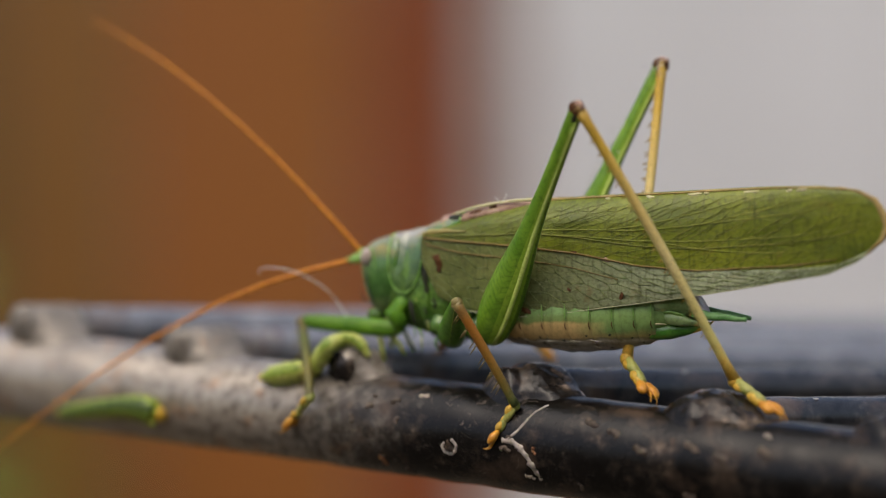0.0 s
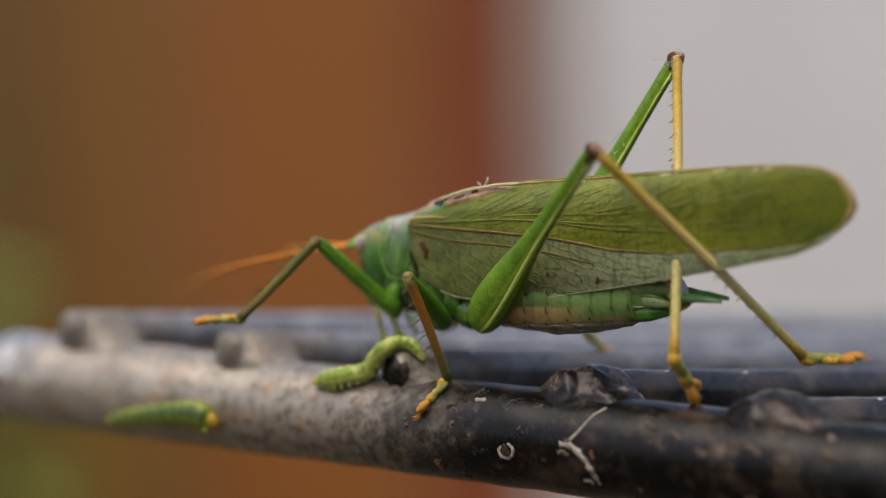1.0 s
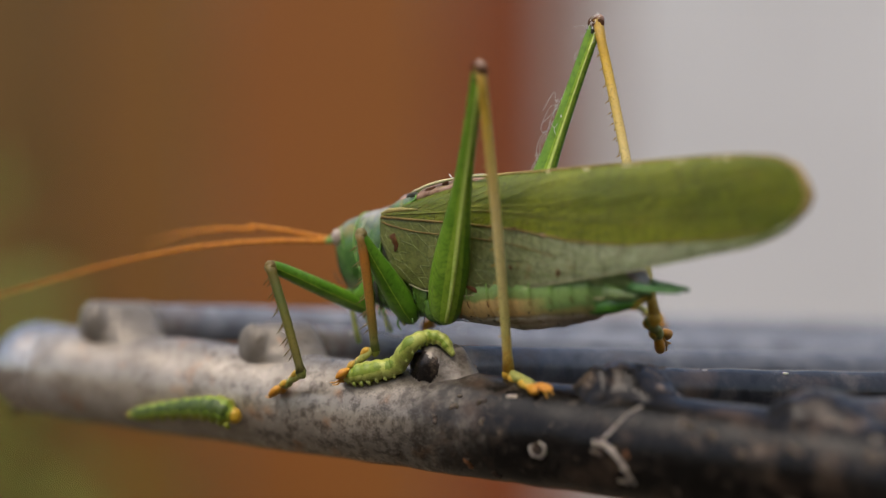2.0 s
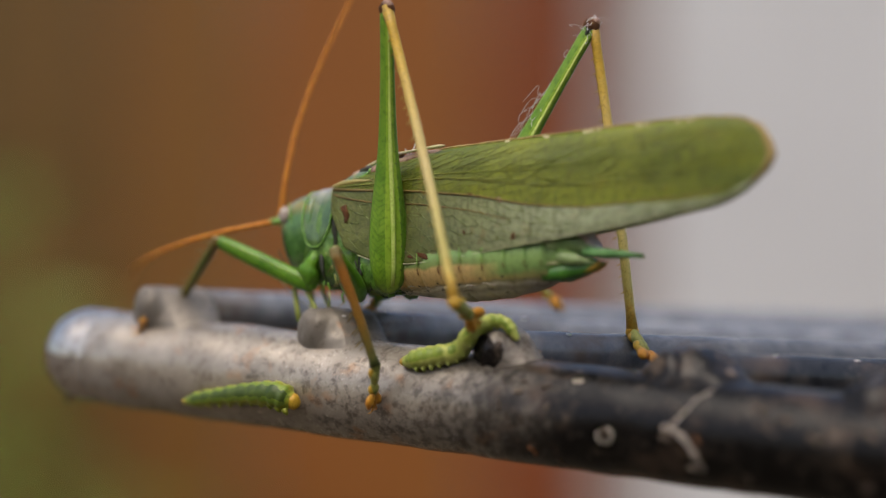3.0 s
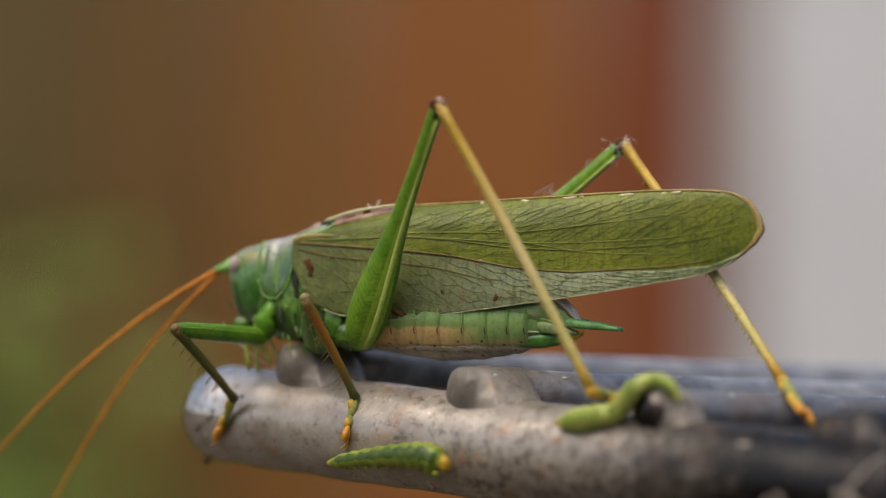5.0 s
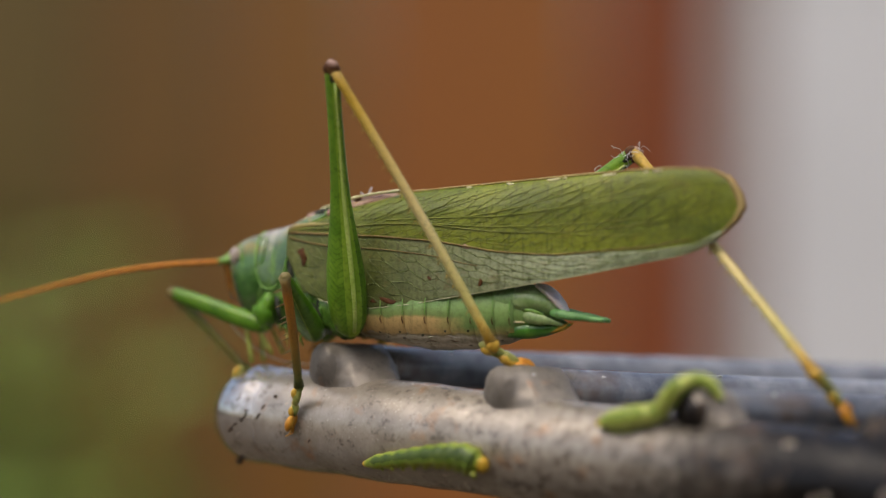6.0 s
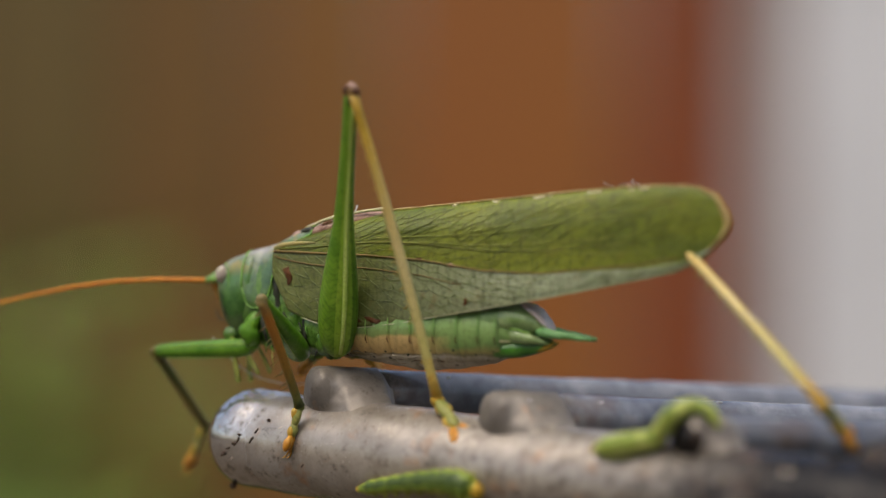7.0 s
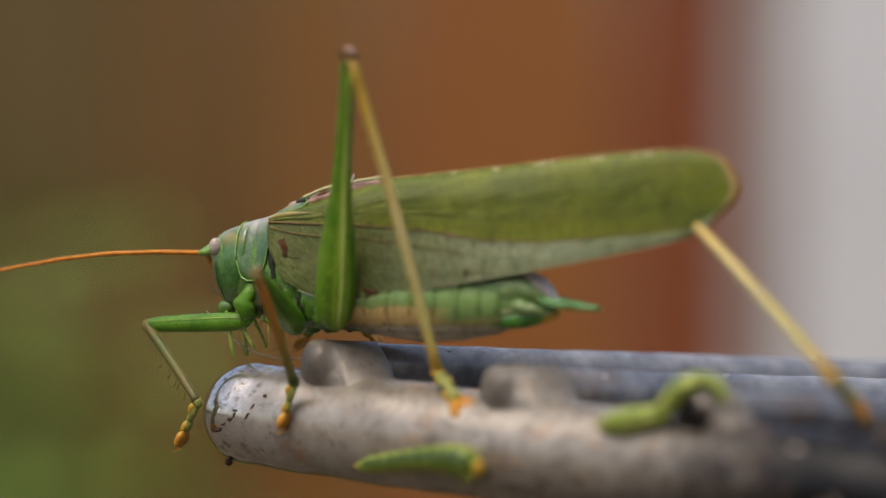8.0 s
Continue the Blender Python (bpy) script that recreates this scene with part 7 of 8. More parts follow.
    walk(MOVING["RF tibia"], keys(
        (0, -10.2, 5.9, 3.607, -8.98, 56.69, -10.71), (.2, -10.16, 5.71, 3.701, -10.54, 57.04, -12.51),
        (.5, -10.271, 5.704, 3.695, -9.94, 56.64, -11.85), (.7, -10.306, 6.111, 3.491, -7.4, 56.13, -8.89),
        (1, -10.583, 6.44, 3.279, -6.85, 54.53, -8.39), (1.2, -9.875, 5.616, 3.762, -3, 59.28, -3.48),
        (1.55, -10.07, 5.833, 3.65, -3.46, 58.09, -4.08), (1.9, -10.26, 6.049, 3.527, -3.86, 56.98, -4.6),
        (2.3, -10.47, 6.294, 3.375, -4.23, 55.83, -5.11), (2.5, -10.494, 6.112, 3.469, -4.51, 55.83, -5.45),
        (2.7, -9.885, 5.742, 3.704, -5.02, 58.83, -5.86), (3, -9.251, 5.031, 4.013, -2.49, 62.57, -2.8),
        (3.2, -8.81, 4.672, 4.121, -2.54, 64.82, -2.8), (3.5, -9.494, 5.344, 3.89, -6.2, 60.9, -7.09),
        (3.7, -9.809, 5.481, 3.825, -4.82, 59.51, -5.59), (4, -9.695, 5.389, 3.868, -3.94, 60.19, -4.54),
        (4.3, -10.053, 5.736, 3.697, -5.75, 58.02, -6.77), (4.5, -9.887, 5.332, 3.885, -6.99, 59.22, -8.12),
        (4.8, -10.07, 5.346, 3.869, -8.79, 58.31, -10.29), (5, -9.614, 5.273, 3.918, -13.15, 60.13, -15.07),
        (5.2, -9.315, 4.97, 4.037, -11.6, 62.1, -13.08), (5.55, -9.401, 5.176, 3.959, -11.05, 61.14, -12.57),
        (5.9, -9.508, 5.372, 3.879, -10.32, 60.33, -11.84), (6.3, -9.654, 5.581, 3.786, -9.29, 59.57, -10.74),
        (6.5, -9.721, 5.648, 3.754, -9.79, 59.12, -11.36), (7, -9.574, 5.488, 3.829, -9.7, 60.05, -11.16),
        (7.5, -9.556, 5.46, 3.841, -9.69, 60.17, -11.14), (8, -9.471, 5.435, 3.852, -9.64, 60.58, -11.03)))
    walk(MOVING["RF tarsus"], keys(
        (0, -4.695, 4.859, -4.917, -175.47, 47.63, -173.88), (.2, -4.742, 4.509, -4.857, -179.88, 48.65, -179.84),
        (.5, -4.781, 4.552, -4.824, -179.32, 49.23, -179.1), (.7, -4.689, 5.232, -4.978, -170.99, 46.6, -167.69),
        (1, -4.728, 5.576, -5.029, -166.92, 45.76, -162.03), (1.2, -4.674, 5.3, -5.006, -170.3, 46.13, -166.66),
        (1.55, -4.692, 5.449, -5.008, -168.41, 45.94, -164.08), (1.9, -4.72, 5.603, -5.026, -166.56, 45.65, -161.52),
        (2.3, -4.763, 5.784, -5.064, -164.49, 45.18, -158.64), (2.5, -4.79, 5.569, -4.969, -166.55, 46.75, -161.83),
        (2.7, -4.634, 5.203, -5.024, -171.59, 45.84, -168.35), (3, -4.558, 4.801, -5.041, -176.47, 45.57, -175.06),
        (3.2, -4.476, 4.46, -5.11, 179.55, 44.45, 179.35), (3.5, -4.572, 4.732, -5.022, -177.26, 45.87, -176.18),
        (3.7, -4.658, 4.976, -4.964, -174.14, 46.83, -171.99), (4, -4.641, 4.988, -4.982, -174.06, 46.54, -171.85),
        (4.3, -4.688, 5.1, -4.955, -172.56, 46.99, -169.87), (4.5, -4.72, 4.595, -4.879, -178.78, 48.29, -178.37),
        (4.8, -4.798, 4.389, -4.811, 178.51, 49.47, 178.04), (5, -4.709, 3.952, -4.927, 173.1, 47.46, 170.68),
        (5.2, -4.666, 3.89, -4.977, 172.52, 46.61, 169.76), (5.55, -4.596, 4.105, -4.975, 175.4, 46.61, 173.68),
        (5.9, -4.566, 4.337, -4.984, 178.24, 46.44, 177.57), (6.3, -4.579, 4.618, -5.009, -178.59, 46.08, -178.05),
        (6.5, -4.589, 4.616, -5, -178.61, 46.23, -178.07), (7, -4.577, 4.502, -5.009, -179.98, 46.09, -179.97),
        (7.5, -4.579, 4.48, -5.008, 179.76, 46.1, 179.67), (8, -4.554, 4.476, -5.032, 179.72, 45.7, 179.61)))
    walk(MOVING["A1 0"], keys(
        (0, -15.041, -.5, 1.472, 163.53, 11.04, -159.92), (.2, -15.041, -.5, 1.471, 166.96, 21.64, -163.77),
        (.5, -15.041, -.5, 1.472, 163.08, 11, -164.77), (.7, -15.041, -.5, 1.471, -173.84, 44.6, -150.73),
        (1, -15.041, -.5, 1.472, 159.17, 1.71, -151.95), (1.2, -15.041, -.5, 1.472, 169.78, 19.82, -148.99),
        (2.3, -15.041, -.5, 1.471, 151.72, -10.96, -146.5), (2.5, -15.041, -.5, 1.471, 164.89, 12.3, -147.76),
        (2.7, -15.041, -.5, 1.472, 169.07, 21.88, -156.7), (3, -15.041, -.5, 1.471, 162.93, 9.13, -152.73),
        (3.2, -15.041, -.5, 1.471, 164.69, 13.2, -157.31), (3.5, -15.041, -.5, 1.471, 153.38, -15.74, -154.67),
        (3.7, -15.041, -.5, 1.471, 151.99, -15.18, -150.94), (4, -15.041, -.5, 1.472, 175.89, 29.92, -151.18),
        (4.3, -15.041, -.5, 1.472, 167.42, 16.61, -150.36), (4.5, -15.041, -.5, 1.471, 163.28, 9.93, -155.7),
        (4.8, -15.041, -.5, 1.471, 156.59, -9.42, -158.97), (5, -15.041, -.5, 1.471, 168.38, 29.55, -167.89),
        (5.2, -15.041, -.5, 1.472, 173.82, 51.02, -171.64), (6.3, -15.041, -.5, 1.472, 155.87, -9.45, -156.49),
        (6.5, -15.041, -.5, 1.471, 157.69, -4.15, -156.93), (7, -15.041, -.5, 1.471, 157.95, -3.67, -157.4),
        (7.5, -15.041, -.5, 1.471, 157.98, -3.79, -157.74), (8, -15.041, -.5, 1.471, 157.81, -4.11, -157.42)))
    walk(MOVING["A1 1"], keys(
        (0, -19.282, -2.05, .59, 163.75, 15.26, -168.62), (.2, -19.147, -1.695, -.225, 165.01, 25.41, -173.29),
        (.5, -19.398, -1.686, .594, 159.52, 13.47, 172.61), (.7, -17.899, -2.102, -1.758, 179.41, 47.24, -161.92),
        (1, -19.099, -2.662, 1.334, 161.42, 6.55, -172.78), (1.2, -18.75, -2.729, -.088, 163.77, 20.43, -173.65),
        (2.3, -18.807, -2.993, 2.346, 156.39, -6.43, -154.78), (2.5, -18.843, -2.898, .492, 163.27, 14.65, -170.38),
        (2.7, -18.962, -2.188, -.243, 156.85, 16.51, 164.41), (3, -19.079, -2.581, .742, 161.57, 9.33, -175.32),
        (3.2, -19.173, -2.228, .421, 160.81, 11.86, 178.49), (3.5, -19.043, -2.394, 2.72, 157.88, -10.8, -164.95),
        (3.7, -18.922, -2.657, 2.676, 155.84, -12.5, -159.08), (4, -18.535, -2.422, -.823, 172.49, 31.99, -161.04),
        (4.3, -18.873, -2.68, .157, 167.35, 19.87, -159.54), (4.5, -19.171, -2.364, .678, 163.72, 12.88, -164.44),
        (4.8, -19.277, -2.128, 2.225, 159, -6.77, -167.03), (5, -18.954, -1.34, -.797, 164.64, 31.12, -177.2),
        (5.2, -17.904, -.921, -2.104, 164.61, 50.84, 176.03), (6.3, -19.202, -2.31, 2.227, 158.55, -6.7, -164.56),
        (6.5, -19.262, -2.298, 1.804, 159.86, -1.11, -165.33), (7, -19.279, -2.264, 1.766, 160.05, -.52, -166.03),
        (7.5, -19.289, -2.239, 1.776, 160.12, -.38, -166.5), (8, -19.278, -2.262, 1.801, 159.88, -1.17, -165.7)))
    walk(MOVING["A1 2"], keys(
        (0, -23.632, -2.926, -.62, 165.28, 19.99, -167.82), (.2, -23.274, -2.181, -2.198, 166.21, 30.28, -173.34),
        (.5, -23.835, -1.111, -.478, 153.45, 14.29, 153.77), (.7, -20.868, -3.071, -5.135, -179.14, 50.91, -162.37),
        (1, -23.633, -3.236, .81, 159.17, 10.22, 170.13), (1.2, -23.035, -3.206, -1.694, 157.25, 18.54, 166.26),
        (2.3, -22.943, -4.94, 2.861, 158.15, -1.44, -154.15), (2.5, -23.231, -3.642, -.672, 158.97, 15.08, 170.79),
        (2.7, -23.21, -1.003, -1.549, 151.43, 11.27, 146.15), (3, -23.603, -2.951, -.004, 158.62, 8.8, 166.7),
        (3.2, -23.673, -2.109, -.524, 156.84, 9.38, 159.82), (3.5, -23.407, -3.568, 3.581, 158.94, -4.42, -164),
        (3.7, -23.117, -4.26, 3.672, 156.83, -8.69, -159.11), (4, -22.224, -3.69, -3.26, 172.03, 35.3, -164.91),
        (4.3, -22.926, -4.193, -1.407, 169.51, 24.71, -159.82), (4.5, -23.491, -3.567, -.347, 165.2, 17.33, -164.51),
        (4.8, -23.728, -3.154, 2.767, 159.78, -2.59, -167.45), (5, -22.887, -1.532, -3.175, 165.08, 34.5, -177.76),
        (5.2, -20.803, -.72, -5.671, 163.61, 53.57, 173.96), (6.3, -23.606, -3.527, 2.763, 159.38, -2.82, -164.57),
        (6.5, -23.712, -3.462, 1.893, 160.96, 3.47, -165.65), (7, -23.743, -3.374, 1.808, 161.15, 4.23, -166.15),
        (7.5, -23.762, -3.313, 1.806, 161.21, 4.43, -166.32), (8, -23.734, -3.398, 1.895, 160.83, 2.97, -165.56)))
    walk(MOVING["A1 3"], keys(
        (0, -27.858, -3.838, -2.192, 166.87, 23.9, -166.74), (.2, -27.219, -2.642, -4.518, 166.32, 34.25, -175.24),
        (.5, -27.833, .859, -1.614, 145.5, 12.53, 135.82), (.7, -23.632, -3.949, -8.706, -177.48, 54.81, -162.65),
        (1, -28.093, -2.461, -.007, 154.09, 11.79, 153.36), (1.2, -27.271, -2.17, -3.157, 151.44, 13.15, 147.98),
        (2.3, -27.081, -6.945, 2.976, 159.85, 2.92, -152.79), (2.5, -27.615, -2.931, -1.869, 153.57, 12.83, 152.88),
        (2.7, -26.957, 1.51, -2.449, 148.51, 6.79, 134.78), (3, -28.026, -1.905, -.707, 155.28, 5.61, 149.72),
        (3.2, -27.933, -.543, -1.274, 153.91, 3.57, 142.29), (3.5, -27.815, -4.831, 3.935, 160.09, .89, -162.39),
        (3.7, -27.365, -5.882, 4.367, 157.78, -4.93, -158.54), (4, -25.849, -4.667, -5.918, 164.43, 34.73, -179.1),
        (4.3, -26.848, -5.634, -3.33, 171.87, 28.95, -159.08), (4.5, -27.723, -4.74, -1.717, 166.7, 20.97, -163.82),
        (4.8, -28.214, -4.152, 2.974, 160.63, 1.84, -167.13), (5, -26.675, -1.68, -5.78, 165.67, 37.94, -178.07),
        (5.2, -23.519, -.432, -9.372, 162.64, 56.69, 171.92), (6.3, -28.035, -4.749, 2.99, 160.1, .48, -163.87),
        (6.5, -28.16, -4.6, 1.615, 162.1, 7.72, -165), (7, -28.197, -4.473, 1.469, 162.22, 8.22, -165.3),
        (7.5, -28.218, -4.397, 1.451, 162.2, 8.12, -165.26), (8, -28.183, -4.543, 1.656, 161.67, 6.17, -164.74)))
    walk(MOVING["A1 4"], keys(
        (0, -31.952, -4.802, -4.056, 168.34, 27.04, -165.77), (.2, -31.008, -2.957, -7.107, 160.53, 35.77, 173.39),
        (.5, -31.054, 3.989, -2.611, 139, 10.27, 124.43), (.7, -26.162, -4.74, -12.465, -174.52, 58.73, -161.4),
        (1, -32.118, -.441, -.946, 149.43, 11.92, 142.45), (1.2, -31.069, .205, -4.203, 148.64, 8.22, 136.8),
        (2.3, -31.167, -9.046, 2.742, 161.3, 6.1, -151.42), (2.5, -31.607, -.887, -2.89, 149.87, 10.22, 141.59),
        (2.7, -30.174, 4.752, -2.993, 147.47, 4.93, 130.48), (3, -31.98, .403, -1.157, 153.36, 2.52, 138.98),
        (3.2, -31.566, 2.265, -1.56, 153.3, -1.41, 131.21), (3.5, -32.199, -6.223, 3.864, 161.14, 4.58, -160.87),
        (3.7, -31.63, -7.558, 4.763, 158.54, -2.06, -157.64), (4, -29.629, -4.726, -8.538, 154.4, 28.06, 161.87),
        (4.3, -30.608, -7.072, -5.556, 173.78, 31.84, -158.17), (4.5, -31.848, -5.937, -3.363, 167.69, 23.1, -163.28),
        (4.8, -32.696, -5.176, 2.827, 161.45, 5.43, -165.86), (5, -30.301, -1.802, -8.608, 166.56, 41.25, -177.88),
        (5.2, -26.02, -.077, -13.216, 162.4, 59.65, 170.91), (6.3, -32.454, -6.027, 2.951, 160.59, 2.43, -163.32),
        (6.5, -32.563, -5.78, .996, 163.02, 10.55, -163.89), (7, -32.601, -5.628, .811, 162.94, 10.48, -164.55),
        (7.5, -32.622, -5.556, .801, 162.76, 9.9, -164.7), (8, -32.595, -5.747, 1.161, 162.14, 7.77, -164.37)))
    walk(MOVING["A1 5"], keys(
        (0, -35.923, -5.81, -6.147, 169.39, 29.78, -165.75), (.2, -34.716, -2.528, -9.796, 150.4, 33.37, 155.77),
        (.5, -33.613, 7.722, -3.432, 135.94, 9.31, 120.1), (.7, -28.425, -5.501, -16.397, -173.53, 62.05, -162.07),
        (1, -35.687, 2.301, -1.896, 147.21, 12, 138.26), (1.2, -34.388, 3.321, -4.861, 147.83, 6.1, 132.65),
        (2.3, -35.183, -11.234, 2.254, 162.54, 8.43, -151.25), (2.5, -35.154, 1.926, -3.706, 148.35, 9.13, 137.31),
        (2.7, -33.149, 8.238, -3.388, 147.12, 4.77, 129.68), (3, -35.447, 3.42, -1.359, 152.51, 1.37, 134.82),
        (3.2, -34.595, 5.725, -1.447, 153.43, -3.48, 127), (3.5, -36.531, -7.726, 3.497, 161.91, 6.82, -160.97),
        (3.7, -35.881, -9.308, 4.929, 159.13, -.4, -157.65), (4, -33.487, -3.463, -10.703, 148.72, 18.64, 146.64),
        (4.3, -34.235, -8.525, -7.983, 174.59, 33.51, -158.35), (4.5, -35.9, -7.155, -5.168, 168.01, 23.99, -163.37),
        (4.8, -37.137, -6.294, 2.392, 162.03, 7.62, -165.93), (5, -33.757, -1.93, -11.641, 166.75, 43.77, -178.57),
        (5.2, -28.316, .29, -17.185, 161.27, 61.32, 169.16), (6.3, -36.856, -7.346, 2.757, 160.81, 3.21, -163.33),
        (6.5, -36.908, -7.034, .154, 163.43, 11.82, -163.95), (7, -36.961, -6.833, -.025, 163.2, 11.32, -164.61),
        (7.5, -36.993, -6.751, .01, 162.91, 10.43, -164.73), (8, -36.984, -6.975, .54, 162.28, 8.27, -164.4)))
    walk(MOVING["A1 6"], keys(
        (0, -39.793, -6.792, -8.432, 170.29, 32.09, -165.76), (.2, -38.219, -.951, -12.326, 141.73, 28.29, 140.57),
        (.5, -35.889, 11.649, -4.176, 135.28, 9.24, 119.35), (.7, -30.477, -6.165, -20.46, -173.05, 64.21, -162.63),
        (1, -39.044, 5.297, -2.853, 146.67, 12.23, 137.53), (1.2, -37.487, 6.685, -5.35, 147.71, 5.74, 131.97),
        (2.3, -39.172, -13.423, 1.579, 163.4, 9.97, -151.14), (2.5, -38.492, 5.006, -4.436, 147.93, 9.13, 136.52),
        (2.7, -36.076, 11.766, -3.77, 146.9, 4.95, 129.57), (3, -38.689, 6.682, -1.469, 152, 1.53, 133.95),
        (3.2, -37.358, 9.392, -1.168, 153.47, -3.82, 126.3), (3.5, -40.849, -9.215, 2.951, 162.29, 7.91, -161.03),
        (3.7, -40.136, -11.057, 4.961, 159.37, .27, -157.65), (4, -37.127, -1.067, -12.173, 147.2, 11.72, 137.98),
        (4.3, -37.8, -9.94, -10.523, 174.98, 34.34, -158.44), (4.5, -39.927, -8.358, -7.038, 168.11, 24.24, -163.4),
        (4.8, -41.559, -7.403, 1.781, 162.29, 8.58, -165.96), (5, -37.078, -2.013, -14.823, 166.81, 45.17, -178.99),
        (5.2, -30.484, .705, -21.221, 160.7, 62.07, 168.31), (6.3, -41.256, -8.663, 2.499, 160.87, 3.41, -163.34),
        (6.5, -41.235, -8.279, -.788, 163.54, 12.17, -163.97), (7, -41.31, -8.03, -.928, 163.26, 11.52, -164.62),
        (7.5, -41.357, -7.943, -.823, 162.94, 10.53, -164.74), (8, -41.369, -8.199, -.122, 162.31, 8.36, -164.4)))
    walk(MOVING["A1 7"], keys(
        (0, -43.57, -7.751, -10.875, 170.96, 33.78, -165.78), (.2, -41.347, 1.622, -14.506, 136.99, 24.06, 131.9),
        (.5, -38.115, 15.607, -4.914, 135.22, 9.29, 119.33), (.7, -32.387, -6.762, -24.602, -172.88, 65.15, -162.92),
        (1, -42.36, 8.332, -3.827, 146.58, 12.36, 137.5), (1.2, -40.548, 10.088, -5.81, 147.71, 5.74, 131.97),
        (2.3, -43.14, -15.61, .783, 163.83, 10.73, -151.1), (2.5, -41.788, 8.131, -5.165, 147.74, 9.35, 136.43),
        (2.7, -38.995, 15.299, -4.167, 146.79, 5.05, 129.51), (3, -41.88, 9.992, -1.591, 151.64, 1.87, 133.77),
        (3.2, -40.075, 13.091, -.862, 153.46, -3.81, 126.3), (3.5, -45.158, -10.696, 2.317, 162.41, 8.25, -161.05),
        (3.7, -44.39, -12.806, 4.939, 159.43, .44, -157.66), (4, -40.473, 1.948, -13.107, 147.06, 9.01, 134.83),
        (4.3, -41.332, -11.336, -13.118, 175.12, 34.64, -158.48), (4.5, -43.947, -9.556, -8.927, 168.12, 24.27, -163.4),
        (4.8, -45.972, -8.507, 1.095, 162.36, 8.85, -165.97), (5, -40.32, -2.07, -18.086, 166.83, 45.65, -179.14),
        (5.2, -32.594, 1.142, -25.285, 160.53, 62.27, 168.07), (6.3, -45.655, -9.98, 2.226, 160.87, 3.43, -163.34),
        (6.5, -45.556, -9.521, -1.758, 163.56, 12.22, -163.97), (7, -45.655, -9.226, -1.847, 163.27, 11.55, -164.62),
        (7.5, -45.721, -9.133, -1.663, 162.94, 10.53, -164.74), (8, -45.752, -9.423, -.791, 162.31, 8.36, -164.4)))
    walk(MOVING["A1 8"], keys(
        (0, -47.276, -8.691, -13.433, 171.34, 34.75, -165.79), (.2, -44.153, 4.748, -16.382, 135.37, 22.3, 128.85),
        (.5, -40.338, 19.565, -5.656, 135.21, 9.29, 119.32), (.7, -34.235, -7.33, -28.776, -172.84, 65.4, -163),
        (1, -45.673, 11.368, -4.812, 146.57, 12.38, 137.5), (1.2, -43.609, 13.491, -6.27, 147.71, 5.74, 131.97),
        (2.3, -47.097, -17.794, -.074, 163.96, 10.97, -151.08), (2.5, -45.076, 11.259, -5.913, 147.63, 9.48, 136.37),
        (2.7, -41.91, 18.834, -4.572, 146.75, 5.08, 129.49), (3, -45.061, 13.312, -1.742, 151.47, 2.04, 133.69),
        (3.2, -42.792, 16.79, -.556, 153.46, -3.81, 126.3), (3.5, -49.463, -12.175, 1.657, 162.43, 8.3, -161.05),
        (3.7, -48.645, -14.554, 4.904, 159.44, .46, -157.66), (4, -43.676, 5.171, -13.828, 147.04, 8.58, 134.29),
        (4.3, -44.853, -12.724, -15.733, 175.15, 34.7, -158.49), (4.5, -47.965, -10.754, -10.818, 168.12, 24.27, -163.4),
        (4.8, -50.382, -9.609, .387, 162.37, 8.88, -165.97), (5, -43.536, -2.118, -21.375, 166.83, 45.72, -179.17),
        (5.2, -34.688, 1.584, -29.357, 160.51, 62.3, 168.04), (6.3, -50.054, -11.296, 1.95, 160.87, 3.43, -163.34),
        (6.5, -49.878, -10.762, -2.731, 163.56, 12.22, -163.97), (7, -50.001, -10.421, -2.768, 163.27, 11.55, -164.62),
        (7.5, -50.084, -10.323, -2.504, 162.94, 10.53, -164.74), (8, -50.136, -10.646, -1.46, 162.31, 8.36, -164.4)))
